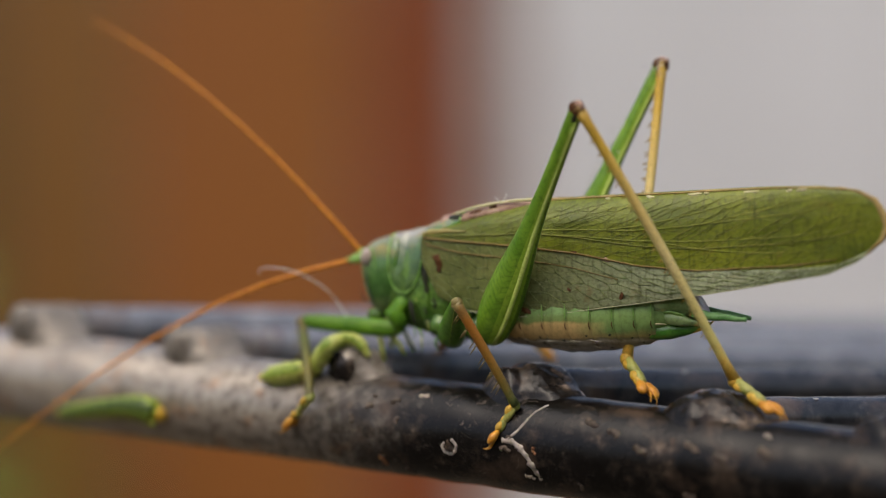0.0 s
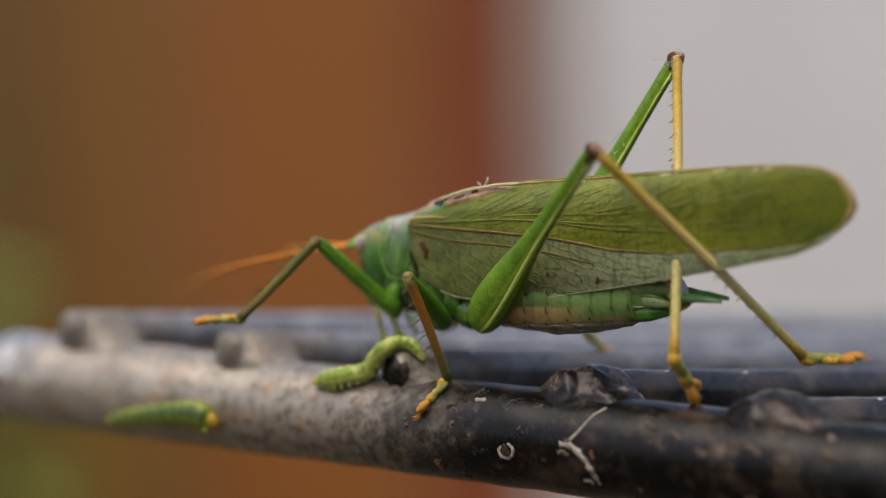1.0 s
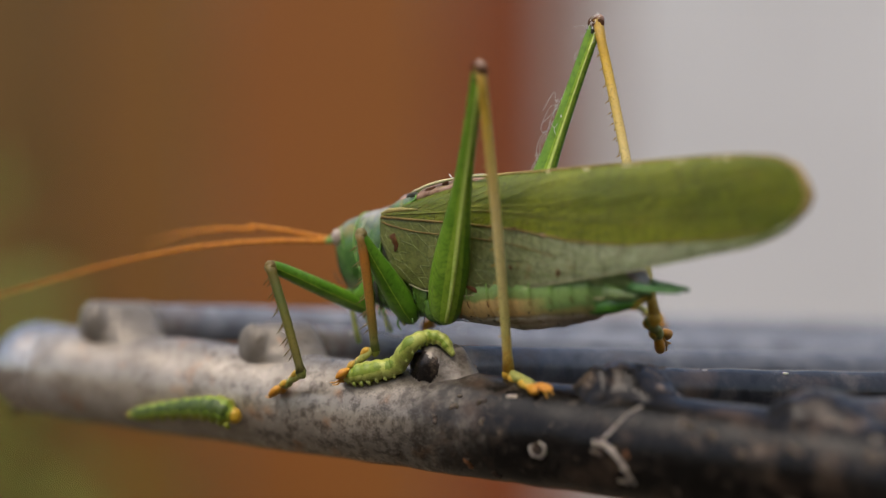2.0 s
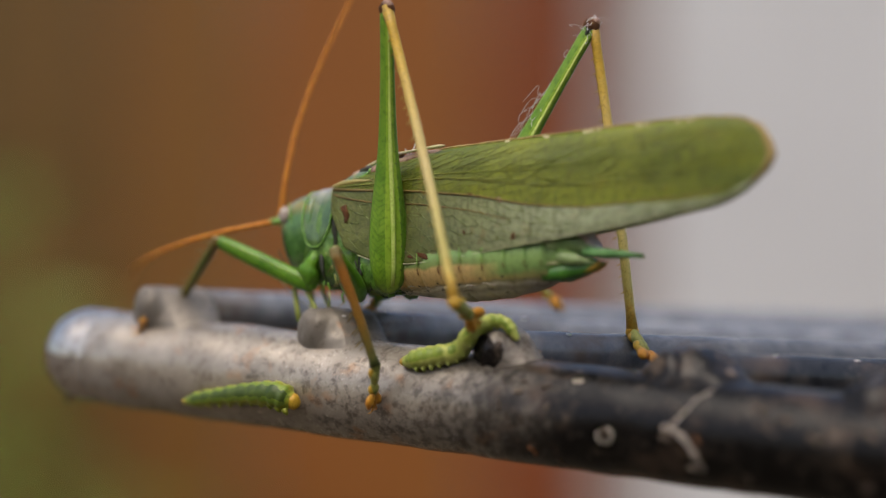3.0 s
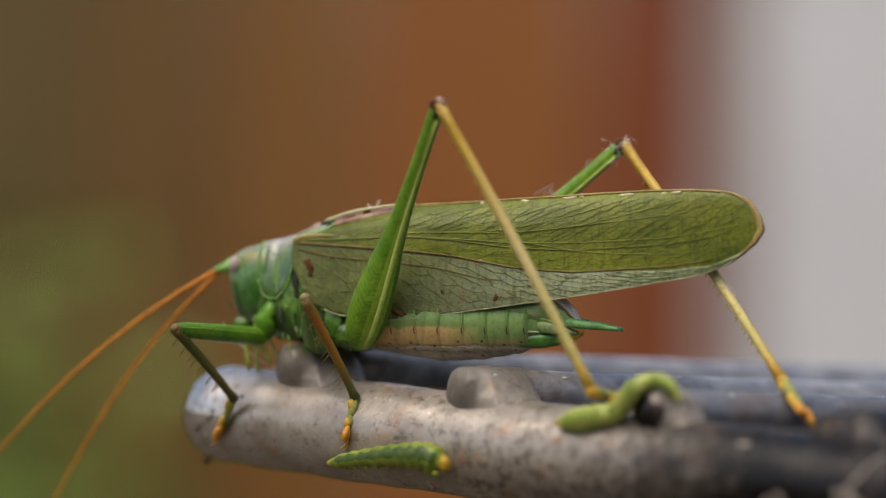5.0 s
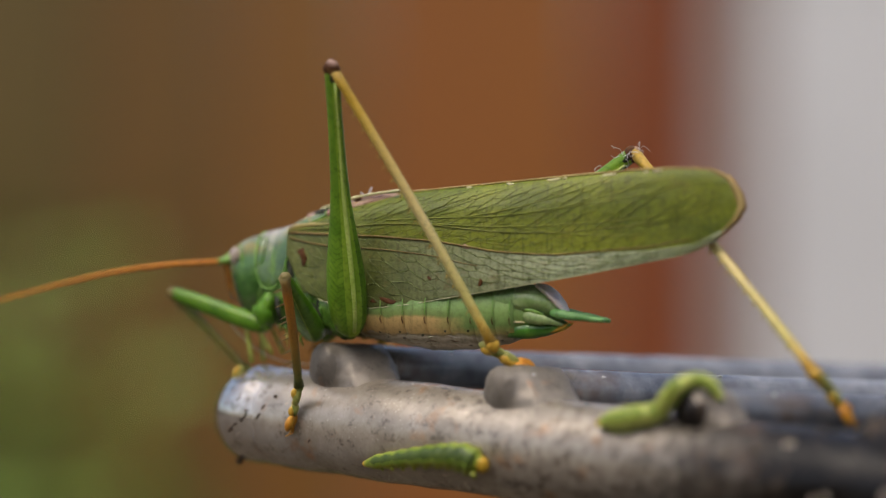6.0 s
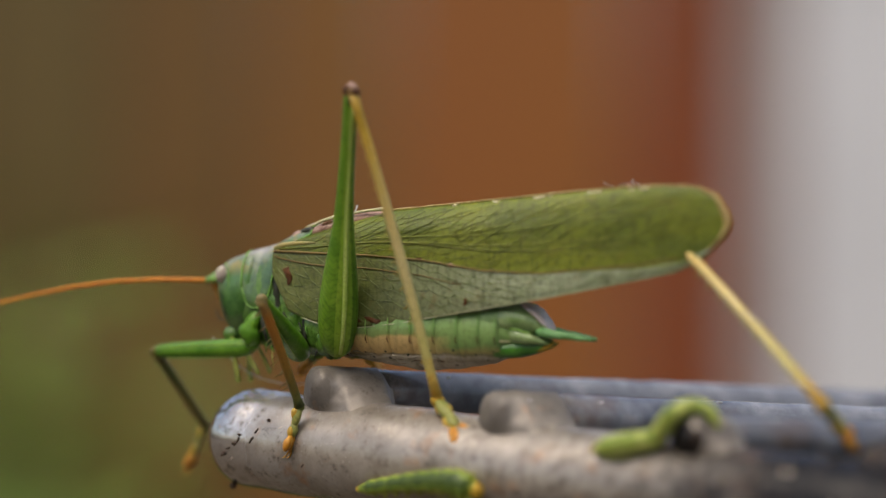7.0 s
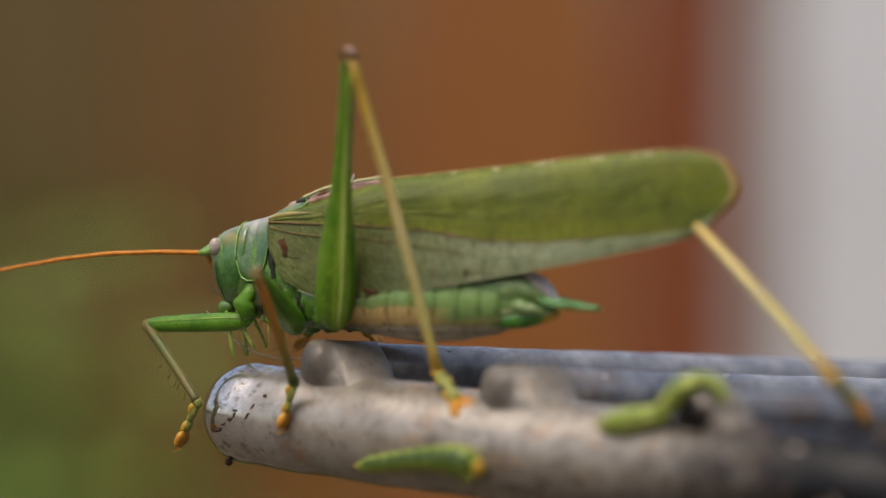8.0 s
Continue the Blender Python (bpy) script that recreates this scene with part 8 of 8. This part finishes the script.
    walk(MOVING["A1 9"], keys(
        (0, -50.94, -9.618, -16.055, 171.48, 35.11, -165.8), (.2, -46.822, 8.062, -18.127, 135.12, 21.99, 128.36),
        (.5, -42.561, 23.523, -6.399, 135.21, 9.29, 119.32), (.7, -36.066, -7.89, -32.958, -172.84, 65.43, -163.01),
        (1, -48.986, 14.404, -5.798, 146.57, 12.38, 137.5), (1.2, -46.67, 16.894, -6.73, 147.71, 5.74, 131.97),
        (2.3, -51.05, -19.978, -.949, 163.98, 11, -151.08), (2.5, -48.361, 14.39, -6.67, 147.59, 9.52, 136.35),
        (2.7, -44.824, 22.371, -4.979, 146.75, 5.08, 129.49), (3, -48.236, 16.636, -1.905, 151.43, 2.08, 133.67),
        (3.2, -45.509, 20.49, -.25, 153.46, -3.81, 126.3), (3.5, -53.769, -13.653, .993, 162.43, 8.3, -161.05),
        (3.7, -52.899, -16.303, 4.868, 159.44, .46, -157.66), (4, -46.852, 8.427, -14.514, 147.02, 8.59, 134.27),
        (4.3, -48.371, -14.111, -18.352, 175.15, 34.71, -158.49), (4.5, -51.984, -11.952, -12.708, 168.12, 24.27, -163.4),
        (4.8, -54.791, -10.711, -.323, 162.37, 8.88, -165.97), (5, -46.747, -2.165, -24.668, 166.83, 45.72, -179.17),
        (5.2, -36.78, 2.027, -33.43, 160.51, 62.3, 168.04), (6.3, -54.453, -12.613, 1.675, 160.87, 3.43, -163.34),
        (6.5, -54.199, -12.003, -3.705, 163.56, 12.22, -163.97), (7, -54.347, -11.616, -3.689, 163.27, 11.55, -164.62),
        (7.5, -54.447, -11.514, -3.345, 162.94, 10.53, -164.74), (8, -54.519, -11.87, -2.129, 162.31, 8.36, -164.4)))
    walk(MOVING["A2 0"], keys(
        (0, -14.291, .6, 2.322, 158.64, -50.51, -168.03), (.2, -14.291, .6, 2.321, 169.05, -50.89, 177.97),
        (.5, -15.041, .6, 1.472, 161.29, 5.3, -171.68), (.7, -15.041, .6, 1.472, 154.05, -28.48, -161.25),
        (1, -15.041, .6, 1.472, 160.45, -.44, -171.47), (1.2, -15.041, .6, 1.471, 159.37, -17.1, -172.44),
        (2.3, -15.041, .6, 1.472, 151.18, -12.34, -146.62), (2.5, -15.041, .6, 1.471, 158.74, 2.19, -147.83),
        (2.7, -15.041, .6, 1.471, 148.1, -30.33, -151.2), (3, -15.041, .6, 1.471, -25.14, -81.43, 28.12),
        (3.2, -15.041, .6, 1.471, 163.72, 12.03, -161.89), (3.5, -15.041, .6, 1.471, 152.53, 2.33, 136.57),
        (3.7, -15.041, .6, 1.471, 162.83, 15.09, -173.12), (4, -15.041, .6, 1.471, 174.05, 32.84, -158.71),
        (4.3, -15.041, .6, 1.471, 172.46, 28.63, -157.27), (4.5, -15.041, .6, 1.471, 173.74, 40.22, -165.56),
        (4.8, -15.041, .6, 1.472, 175.95, 40.89, -162.48), (5, -15.041, .6, 1.471, 172.39, 42.84, -169.37),
        (5.2, -15.041, .6, 1.471, 172.72, 51.81, -173.46), (6.3, -15.041, .6, 1.471, 83.93, 60.72, 83.67),
        (6.5, -15.041, .6, 1.471, 81.56, 60.14, 81.2), (7, -15.041, .6, 1.472, 82.51, 59.16, 82.22),
        (7.5, -15.041, .6, 1.472, 80.52, 58.96, 80.15), (8, -15.041, .6, 1.472, 79.38, 58.39, 78.98)))
    walk(MOVING["A2 1"], keys(
        (0, -17.153, -.007, 5.871, 165.39, -47.52, -178.13), (.2, -17.191, .703, 5.891, -177.67, -29.72, 137.63),
        (.5, -19.574, -.062, 1.047, 153.95, 9.34, 150.46), (.7, -18.87, -.7, 3.665, 163.12, -17.43, 173.83),
        (1, -19.59, -.082, 1.507, 153.07, 6.71, 144.78), (1.2, -19.4, .021, 2.824, 158.9, -3.63, 143.98),
        (2.3, -18.794, -1.873, 2.454, 156.7, -7.6, -157.44), (2.5, -18.933, -1.847, 1.296, 162.11, 7.35, -159.64),
        (2.7, -18.521, -1.313, 3.794, 155.65, -25.88, -164.02), (3, -14.437, .923, 6.02, -63.87, -74.74, 67.02),
        (3.2, -19.317, -.799, .513, 158.17, 4.68, 160.07), (3.5, -18.379, 3.76, 1.284, 148.37, -.15, 124.38),
        (3.7, -19.451, .068, .274, 152.32, 6.78, 142.94), (4, -18.642, -.803, -1.023, 154.6, 22.1, 160.77),
        (4.3, -18.766, -.96, -.732, 155.5, 22.33, 162.89), (4.5, -18.443, -.276, -1.499, 149.28, 27.06, 152.06),
        (4.8, -18.358, -.447, -1.54, 158.21, 38.71, 169.01), (5, -18.357, -.022, -1.656, 165.18, 44.53, 178.78),
        (5.2, -17.867, .276, -2.144, 149.61, 43.73, 155.89), (6.3, -14.793, 2.836, -2.541, 117.44, 19.76, 109.65),
        (6.5, -14.691, 2.863, -2.518, 116.37, 19.88, 108.83), (7, -14.722, 2.937, -2.478, 116.67, 18.46, 108.52),
        (7.5, -14.636, 2.937, -2.47, 115.74, 18.86, 107.94), (8, -14.58, 2.966, -2.446, 115.6, 18.76, 107.79)))
    walk(MOVING["A2 2"], keys(
        (0, -20.258, -.108, 9.264, 164.54, -45.74, -177.43), (.2, -20.143, 3.395, 8.171, 167.9, -15.19, 125.29),
        (.5, -23.523, 2.176, .301, 144.5, 10.93, 132.64), (.7, -23.233, -.228, 5.043, 161.74, -6.44, 157.85),
        (1, -23.323, 2.552, .969, 146.51, 8.64, 133.46), (1.2, -23.113, 2.721, 3.115, 151.58, 1.94, 133.77),
        (2.3, -23.004, -3.622, 3.063, 159.88, -2.05, -167.43), (2.5, -23.21, -3.434, .707, 162.83, 12.82, -170.53),
        (2.7, -22.499, -2.452, 5.802, 160.39, -19.37, -175.66), (3, -13.964, 2.038, 10.458, -50.68, -69.95, 56.89),
        (3.2, -23.628, .764, .138, 155.81, .11, 141.43), (3.5, -20.977, 7.556, 1.297, 147.2, .53, 123.7),
        (3.7, -23.096, 2.821, -.269, 148.61, 4.76, 132.25), (4, -22.666, .601, -2.754, 149.19, 13.49, 143.47),
        (4.3, -22.832, .292, -2.48, 148.71, 16.45, 145.02), (4.5, -22.062, 1.644, -3.592, 143.07, 16.71, 135.55),
        (4.8, -21.881, .237, -4.416, 146.08, 33, 148.83), (5, -21.635, .048, -4.882, 165.31, 48.52, 177.7),
        (5.2, -20.901, 1.634, -5.324, 138.24, 32.37, 137.45), (6.3, -16.249, 6.913, -4.096, 129.02, 8.22, 112.8),
        (6.5, -16.087, 6.958, -4.082, 128.14, 8.48, 112.27), (7, -16.108, 7.074, -3.935, 129.03, 6.94, 111.88),
        (7.5, -15.976, 7.078, -3.957, 128.19, 7.43, 111.57), (8, -15.911, 7.114, -3.925, 128.29, 7.43, 111.65)))
    walk(MOVING["A2 3"], keys(
        (0, -23.465, -.252, 12.559, 164.77, -43.12, -178.6), (.2, -22.707, 7.018, 9.376, 150.54, -5.17, 118.49),
        (.5, -26.582, 5.498, -.571, 135.92, 10.19, 120.84), (.7, -27.467, 1.495, 5.559, 154.72, 1.91, 141.68),
        (1, -26.451, 5.854, .278, 142.91, 9.41, 128.72), (1.2, -26.293, 6.041, 2.959, 147.29, 4.38, 129.44),
        (2.3, -27.491, -4.622, 3.228, 160.56, 2.58, 176.64), (2.5, -27.634, -4.172, -.314, 159.21, 14.99, 171.67),
        (2.7, -26.827, -2.781, 7.328, 163.05, -11.93, 167.47), (3, -13.102, 3.359, 14.779, -40.74, -65.94, 49.86),
        (3.2, -27.224, 3.631, .129, 154.71, -3.69, 129.36), (3.5, -23.529, 11.383, 1.254, 145.1, 1.64, 122.41),
        (3.7, -26.178, 6.214, -.651, 146.95, 3.71, 127.98), (4, -26.261, 3.263, -3.827, 147.71, 6.72, 133.23),
        (4.3, -26.447, 2.821, -3.782, 145.44, 11.17, 134.39), (4.5, -25.207, 4.729, -4.914, 141.57, 8.76, 126.22),
        (4.8, -25.182, 2.234, -6.922, 138.42, 23.34, 133.37), (5, -24.68, .17, -8.328, 165.65, 52.12, 177.05),
        (5.2, -23.763, 4.262, -7.786, 133.18, 19.2, 124.39), (6.3, -18.013, 11.11, -4.753, 135.16, 3.31, 113.86),
        (6.5, -17.812, 11.168, -4.76, 134.32, 3.63, 113.44), (7, -17.809, 11.311, -4.49, 135.67, 2.06, 113.07),
        (7.5, -17.653, 11.32, -4.552, 134.77, 2.56, 112.81), (8, -17.594, 11.354, -4.52, 134.95, 2.61, 113.01)))
    walk(MOVING["A2 4"], keys(
        (0, -26.822, -.334, 15.703, 168.02, -38.55, 174.23), (.2, -24.893, 11.045, 9.791, 143, -1.2, 116.07),
        (.5, -28.903, 9.385, -1.385, 131.77, 9.53, 116.17), (.7, -31.074, 4.346, 5.405, 146.49, 6.05, 130.32),
        (1, -29.29, 9.394, -.474, 142.16, 9.64, 127.91), (1.2, -29.207, 9.583, 2.608, 146.26, 4.92, 128.51),
        (2.3, -32.079, -4.353, 3.02, 158.22, 5, 160.82), (2.5, -32.03, -3.528, -1.503, 153.97, 13.24, 154.29),
        (2.7, -31.22, -1.804, 8.279, 161.12, -5.78, 151.24), (3, -11.893, 4.793, 18.979, -34.81, -63.28, 45.88),
        (3.2, -30.135, 7.181, .425, 154.54, -5.39, 124.74), (3.5, -25.994, 15.265, 1.123, 142.6, 2.71, 120.69),
        (3.7, -29.003, 9.833, -.949, 146.98, 3.31, 127.46), (4, -29.39, 6.592, -4.365, 147.73, 3.89, 129.49),
        (4.3, -29.604, 6.045, -4.674, 144.55, 8.84, 130.53), (4.5, -27.893, 8.397, -5.615, 141.74, 5.48, 122.91),
        (4.8, -28.082, 5.304, -8.744, 135.72, 15.84, 125.06), (5, -27.501, .315, -11.958, 166.25, 55.03, 176.94),
        (5.2, -26.217, 7.847, -9.299, 132.5, 10.09, 117.28), (6.3, -19.871, 15.31, -5.019, 136.23, 2.43, 113.93),
        (6.5, -19.638, 15.38, -5.052, 135.38, 2.74, 113.5), (7, -19.611, 15.541, -4.656, 136.85, 1.21, 113.21),
        (7.5, -19.435, 15.556, -4.757, 135.91, 1.67, 112.89), (8, -19.39, 15.583, -4.73, 136.11, 1.74, 113.12)))
    walk(MOVING["A2 5"], keys(
        (0, -30.401, .028, 18.569, 171.21, -31.79, 163.55), (.2, -26.914, 15.176, 9.887, 141.73, -.49, 115.72),
        (.5, -30.904, 13.457, -2.147, 130.62, 9.63, 115.2), (.7, -34.034, 7.834, 4.92, 142.07, 7.6, 125.67),
        (1, -32.076, 12.972, -1.245, 142.02, 9.8, 127.87), (1.2, -32.06, 13.17, 2.214, 145.9, 5.12, 128.21),
        (2.3, -36.407, -2.847, 2.62, 155.46, 5.76, 150.53), (2.5, -36.065, -1.586, -2.557, 150.48, 10.66, 143.37),
        (2.7, -35.232, .398, 8.742, 157.24, -2.29, 140.63), (3, -10.453, 6.278, 23.088, -33.27, -61.77, 45.34),
        (3.2, -32.745, 10.944, .857, 154.55, -5.7, 123.98), (3.5, -28.339, 19.216, .906, 140.48, 3.29, 118.98),
        (3.7, -31.796, 13.478, -1.215, 147.23, 3.13, 127.61), (4, -32.309, 10.133, -4.678, 147.76, 3.42, 128.88),
        (4.3, -32.558, 9.5, -5.381, 144.29, 8.53, 129.8), (4.5, -30.381, 12.241, -6.054, 141.78, 4.93, 122.35),
        (4.8, -30.624, 8.927, -10, 134.81, 12.96, 121.87), (5, -30.134, .456, -15.728, 165.88, 56.75, 175.95),
        (5.2, -28.293, 11.872, -10.105, 132.8, 6.55, 114.71), (6.3, -21.735, 19.511, -5.214, 136.21, 2.41, 113.88),
        (6.5, -21.47, 19.594, -5.272, 135.36, 2.7, 113.44), (7, -21.423, 19.768, -4.753, 136.84, 1.2, 113.19),
        (7.5, -21.223, 19.792, -4.891, 135.89, 1.63, 112.83), (8, -21.196, 19.812, -4.869, 136.09, 1.71, 113.08)))
    walk(MOVING["A2 6"], keys(
        (0, -34.151, 1.135, 20.992, 171.22, -24.67, 154.68), (.2, -28.910, 19.32, 9.926, 141.67, -.4, 115.77),
        (.5, -32.835, 17.56, -2.917, 130.28, 9.83, 115.05), (.7, -36.693, 11.538, 4.312, 140.85, 8.25, 124.77),
        (1, -34.858, 16.55, -2.028, 141.9, 9.93, 127.83), (1.2, -34.894, 16.77, 1.803, 145.61, 5.28, 127.97),
        (2.3, -40.392, -.596, 2.158, 154.14, 5.92, 146.63), (2.5, -39.693, 1.111, -3.407, 149.2, 9.42, 139.3),
        (2.7, -38.785, 3.314, 8.926, 155.1, -1.09, 136.54), (3, -8.924, 7.825, 27.141, -32.69, -61.19, 45.15),
        (3.2, -35.303, 14.74, 1.313, 154.55, -5.7, 123.98), (3.5, -30.564, 23.233, .642, 139.13, 3.39, 117.66),
        (3.7, -34.599, 17.117, -1.466, 147.32, 3.07, 127.66), (4, -35.191, 13.708, -4.952, 147.75, 3.43, 128.87),
        (4.3, -35.47, 12.995, -6.063, 144.06, 8.69, 129.62), (4.5, -32.834, 16.112, -6.45, 141.73, 4.96, 122.32),
        (4.8, -32.991, 12.734, -11.032, 134.15, 12.7, 120.96), (5, -32.65, .634, -19.575, 165.68, 57.51, 175.48),
        (5.2, -30.203, 16.023, -10.63, 132.86, 5.98, 114.28), (6.3, -23.596, 23.713, -5.408, 136.21, 2.4, 113.88),
        (6.5, -23.298, 23.809, -5.489, 135.35, 2.7, 113.44), (7, -23.234, 23.995, -4.85, 136.84, 1.2, 113.19),
        (7.5, -23.007, 24.03, -5.022, 135.89, 1.63, 112.82), (8, -22.998, 24.042, -5.007, 136.09, 1.7, 113.07)))
    walk(MOVING["A2 7"], keys(
        (0, -37.930, 2.923, 22.912, 169.28, -19.41, 149.98), (.2, -30.910, 23.462, 9.958, 141.58, -.26, 115.86),
        (.5, -34.754, 21.667, -3.702, 130.17, 9.9, 115), (.7, -39.289, 15.278, 3.651, 140.54, 8.56, 124.69),
        (1, -37.638, 20.129, -2.821, 141.84, 9.99, 127.82), (1.2, -37.712, 20.381, 1.379, 145.48, 5.35, 127.86),
        (2.3, -44.213, 1.921, 1.684, 153.89, 5.96, 145.99), (2.5, -43.133, 4.07, -4.16, 148.99, 9.2, 138.64),
        (2.7, -42.123, 6.477, 9.013, 154.7, -.89, 135.86), (3, -7.361, 9.397, 31.172, -32.55, -61.05, 45.1),
        (3.2, -37.861, 18.536, 1.77, 154.55, -5.7, 123.98), (3.5, -32.695, 27.301, .37, 138.45, 3.25, 116.82),
        (3.7, -37.405, 20.753, -1.712, 147.34, 3.06, 127.67), (4, -38.072, 17.283, -5.227, 147.75, 3.43, 128.87),
        (4.3, -38.37, 16.498, -6.758, 143.87, 8.81, 129.48), (4.5, -35.283, 19.985, -6.847, 141.7, 4.97, 122.3),
        (4.8, -35.3, 16.582, -12.043, 133.7, 12.88, 120.62), (5, -35.113, .829, -23.455, 165.62, 57.7, 175.35),
        (5.2, -32.084, 20.194, -11.109, 132.85, 5.98, 114.27), (6.3, -25.456, 27.916, -5.601, 136.21, 2.4, 113.88),
        (6.5, -25.126, 28.025, -5.705, 135.35, 2.7, 113.44), (7, -25.045, 28.223, -4.947, 136.84, 1.2, 113.19),
        (7.5, -24.79, 28.269, -5.152, 135.89, 1.63, 112.82), (8, -24.8, 28.272, -5.143, 136.09, 1.7, 113.07)))
    walk(MOVING["A2 8"], keys(
        (0, -41.687, 5.093, 24.441, 167.66, -16.63, 148.81), (.2, -32.917, 27.602, 9.979, 141.48, -.11, 115.95),
        (.5, -36.669, 25.774, -4.493, 130.16, 9.91, 114.99), (.7, -41.877, 19.018, 2.967, 140.44, 8.65, 124.66),
        (1, -40.415, 23.708, -3.62, 141.83, 10.01, 127.81), (1.2, -40.523, 23.997, .95, 145.45, 5.37, 127.84),
        (2.3, -48.005, 4.48, 1.206, 153.89, 5.97, 145.99), (2.5, -46.542, 7.071, -4.895, 148.99, 9.2, 138.64),
        (2.7, -45.424, 9.68, 9.084, 154.7, -.88, 135.86), (3, -5.789, 10.974, 35.197, -32.53, -61.03, 45.1),
        (3.2, -40.419, 22.332, 2.227, 154.55, -5.7, 123.98), (3.5, -34.768, 31.399, .109, 138.16, 3.05, 116.33),
        (3.7, -40.212, 24.389, -1.958, 147.34, 3.06, 127.67), (4, -40.954, 20.858, -5.502, 147.75, 3.43, 128.87),
        (4.3, -41.26, 20.006, -7.462, 143.79, 8.87, 129.42), (4.5, -37.732, 23.859, -7.246, 141.7, 4.98, 122.29),
        (4.8, -37.584, 20.441, -13.068, 133.53, 12.95, 120.49), (5, -37.563, 1.028, -27.343, 165.62, 57.72, 175.34),
        (5.2, -33.964, 24.364, -11.588, 132.85, 5.98, 114.27), (6.3, -27.317, 32.118, -5.793, 136.21, 2.4, 113.88),
        (6.5, -26.953, 32.241, -5.922, 135.35, 2.7, 113.44), (7, -26.856, 32.45, -5.043, 136.84, 1.2, 113.19),
        (7.5, -26.573, 32.507, -5.283, 135.89, 1.63, 112.82), (8, -26.601, 32.502, -5.28, 136.09, 1.7, 113.07)))
    walk(MOVING["A2 9"], keys(
        (0, -45.457, 7.376, 25.757, 166.94, -15.58, 148.99), (.2, -34.929, 31.738, 9.988, 141.43, -.03, 116),
        (.5, -38.583, 29.881, -5.284, 130.16, 9.91, 114.99), (.7, -44.464, 22.758, 2.275, 140.43, 8.67, 124.66),
        (1, -43.193, 27.286, -4.419, 141.83, 10.01, 127.81), (1.2, -43.332, 27.614, .52, 145.45, 5.37, 127.84),
        (2.3, -51.797, 7.04, .728, 153.89, 5.97, 145.99), (2.5, -49.95, 10.071, -5.63, 148.99, 9.2, 138.64),
        (2.7, -48.725, 12.883, 9.155, 154.7, -.88, 135.86), (3, -4.217, 12.552, 39.222, -32.53, -61.03, 45.1),
        (3.2, -42.977, 26.127, 2.683, 154.55, -5.7, 123.98), (3.5, -36.806, 35.516, -.135, 138.05, 2.91, 116.08),
        (3.7, -43.019, 28.025, -2.203, 147.34, 3.06, 127.67), (4, -43.836, 24.433, -5.777, 147.75, 3.43, 128.87),
        (4.3, -44.146, 23.517, -8.171, 143.78, 8.88, 129.41), (4.5, -40.18, 27.733, -7.645, 141.69, 4.98, 122.29),
        (4.8, -39.859, 24.304, -14.098, 133.5, 12.96, 120.47), (5, -40.011, 1.228, -31.232, 165.62, 57.72, 175.34),
        (5.2, -35.845, 28.535, -12.068, 132.85, 5.98, 114.27), (6.3, -29.177, 36.321, -5.986, 136.21, 2.4, 113.88),
        (6.5, -28.781, 36.457, -6.139, 135.35, 2.7, 113.44), (7, -28.667, 36.677, -5.14, 136.84, 1.2, 113.19),
        (7.5, -28.356, 36.745, -5.413, 135.89, 1.63, 112.82), (8, -28.403, 36.733, -5.417, 136.09, 1.7, 113.07)))


motions()
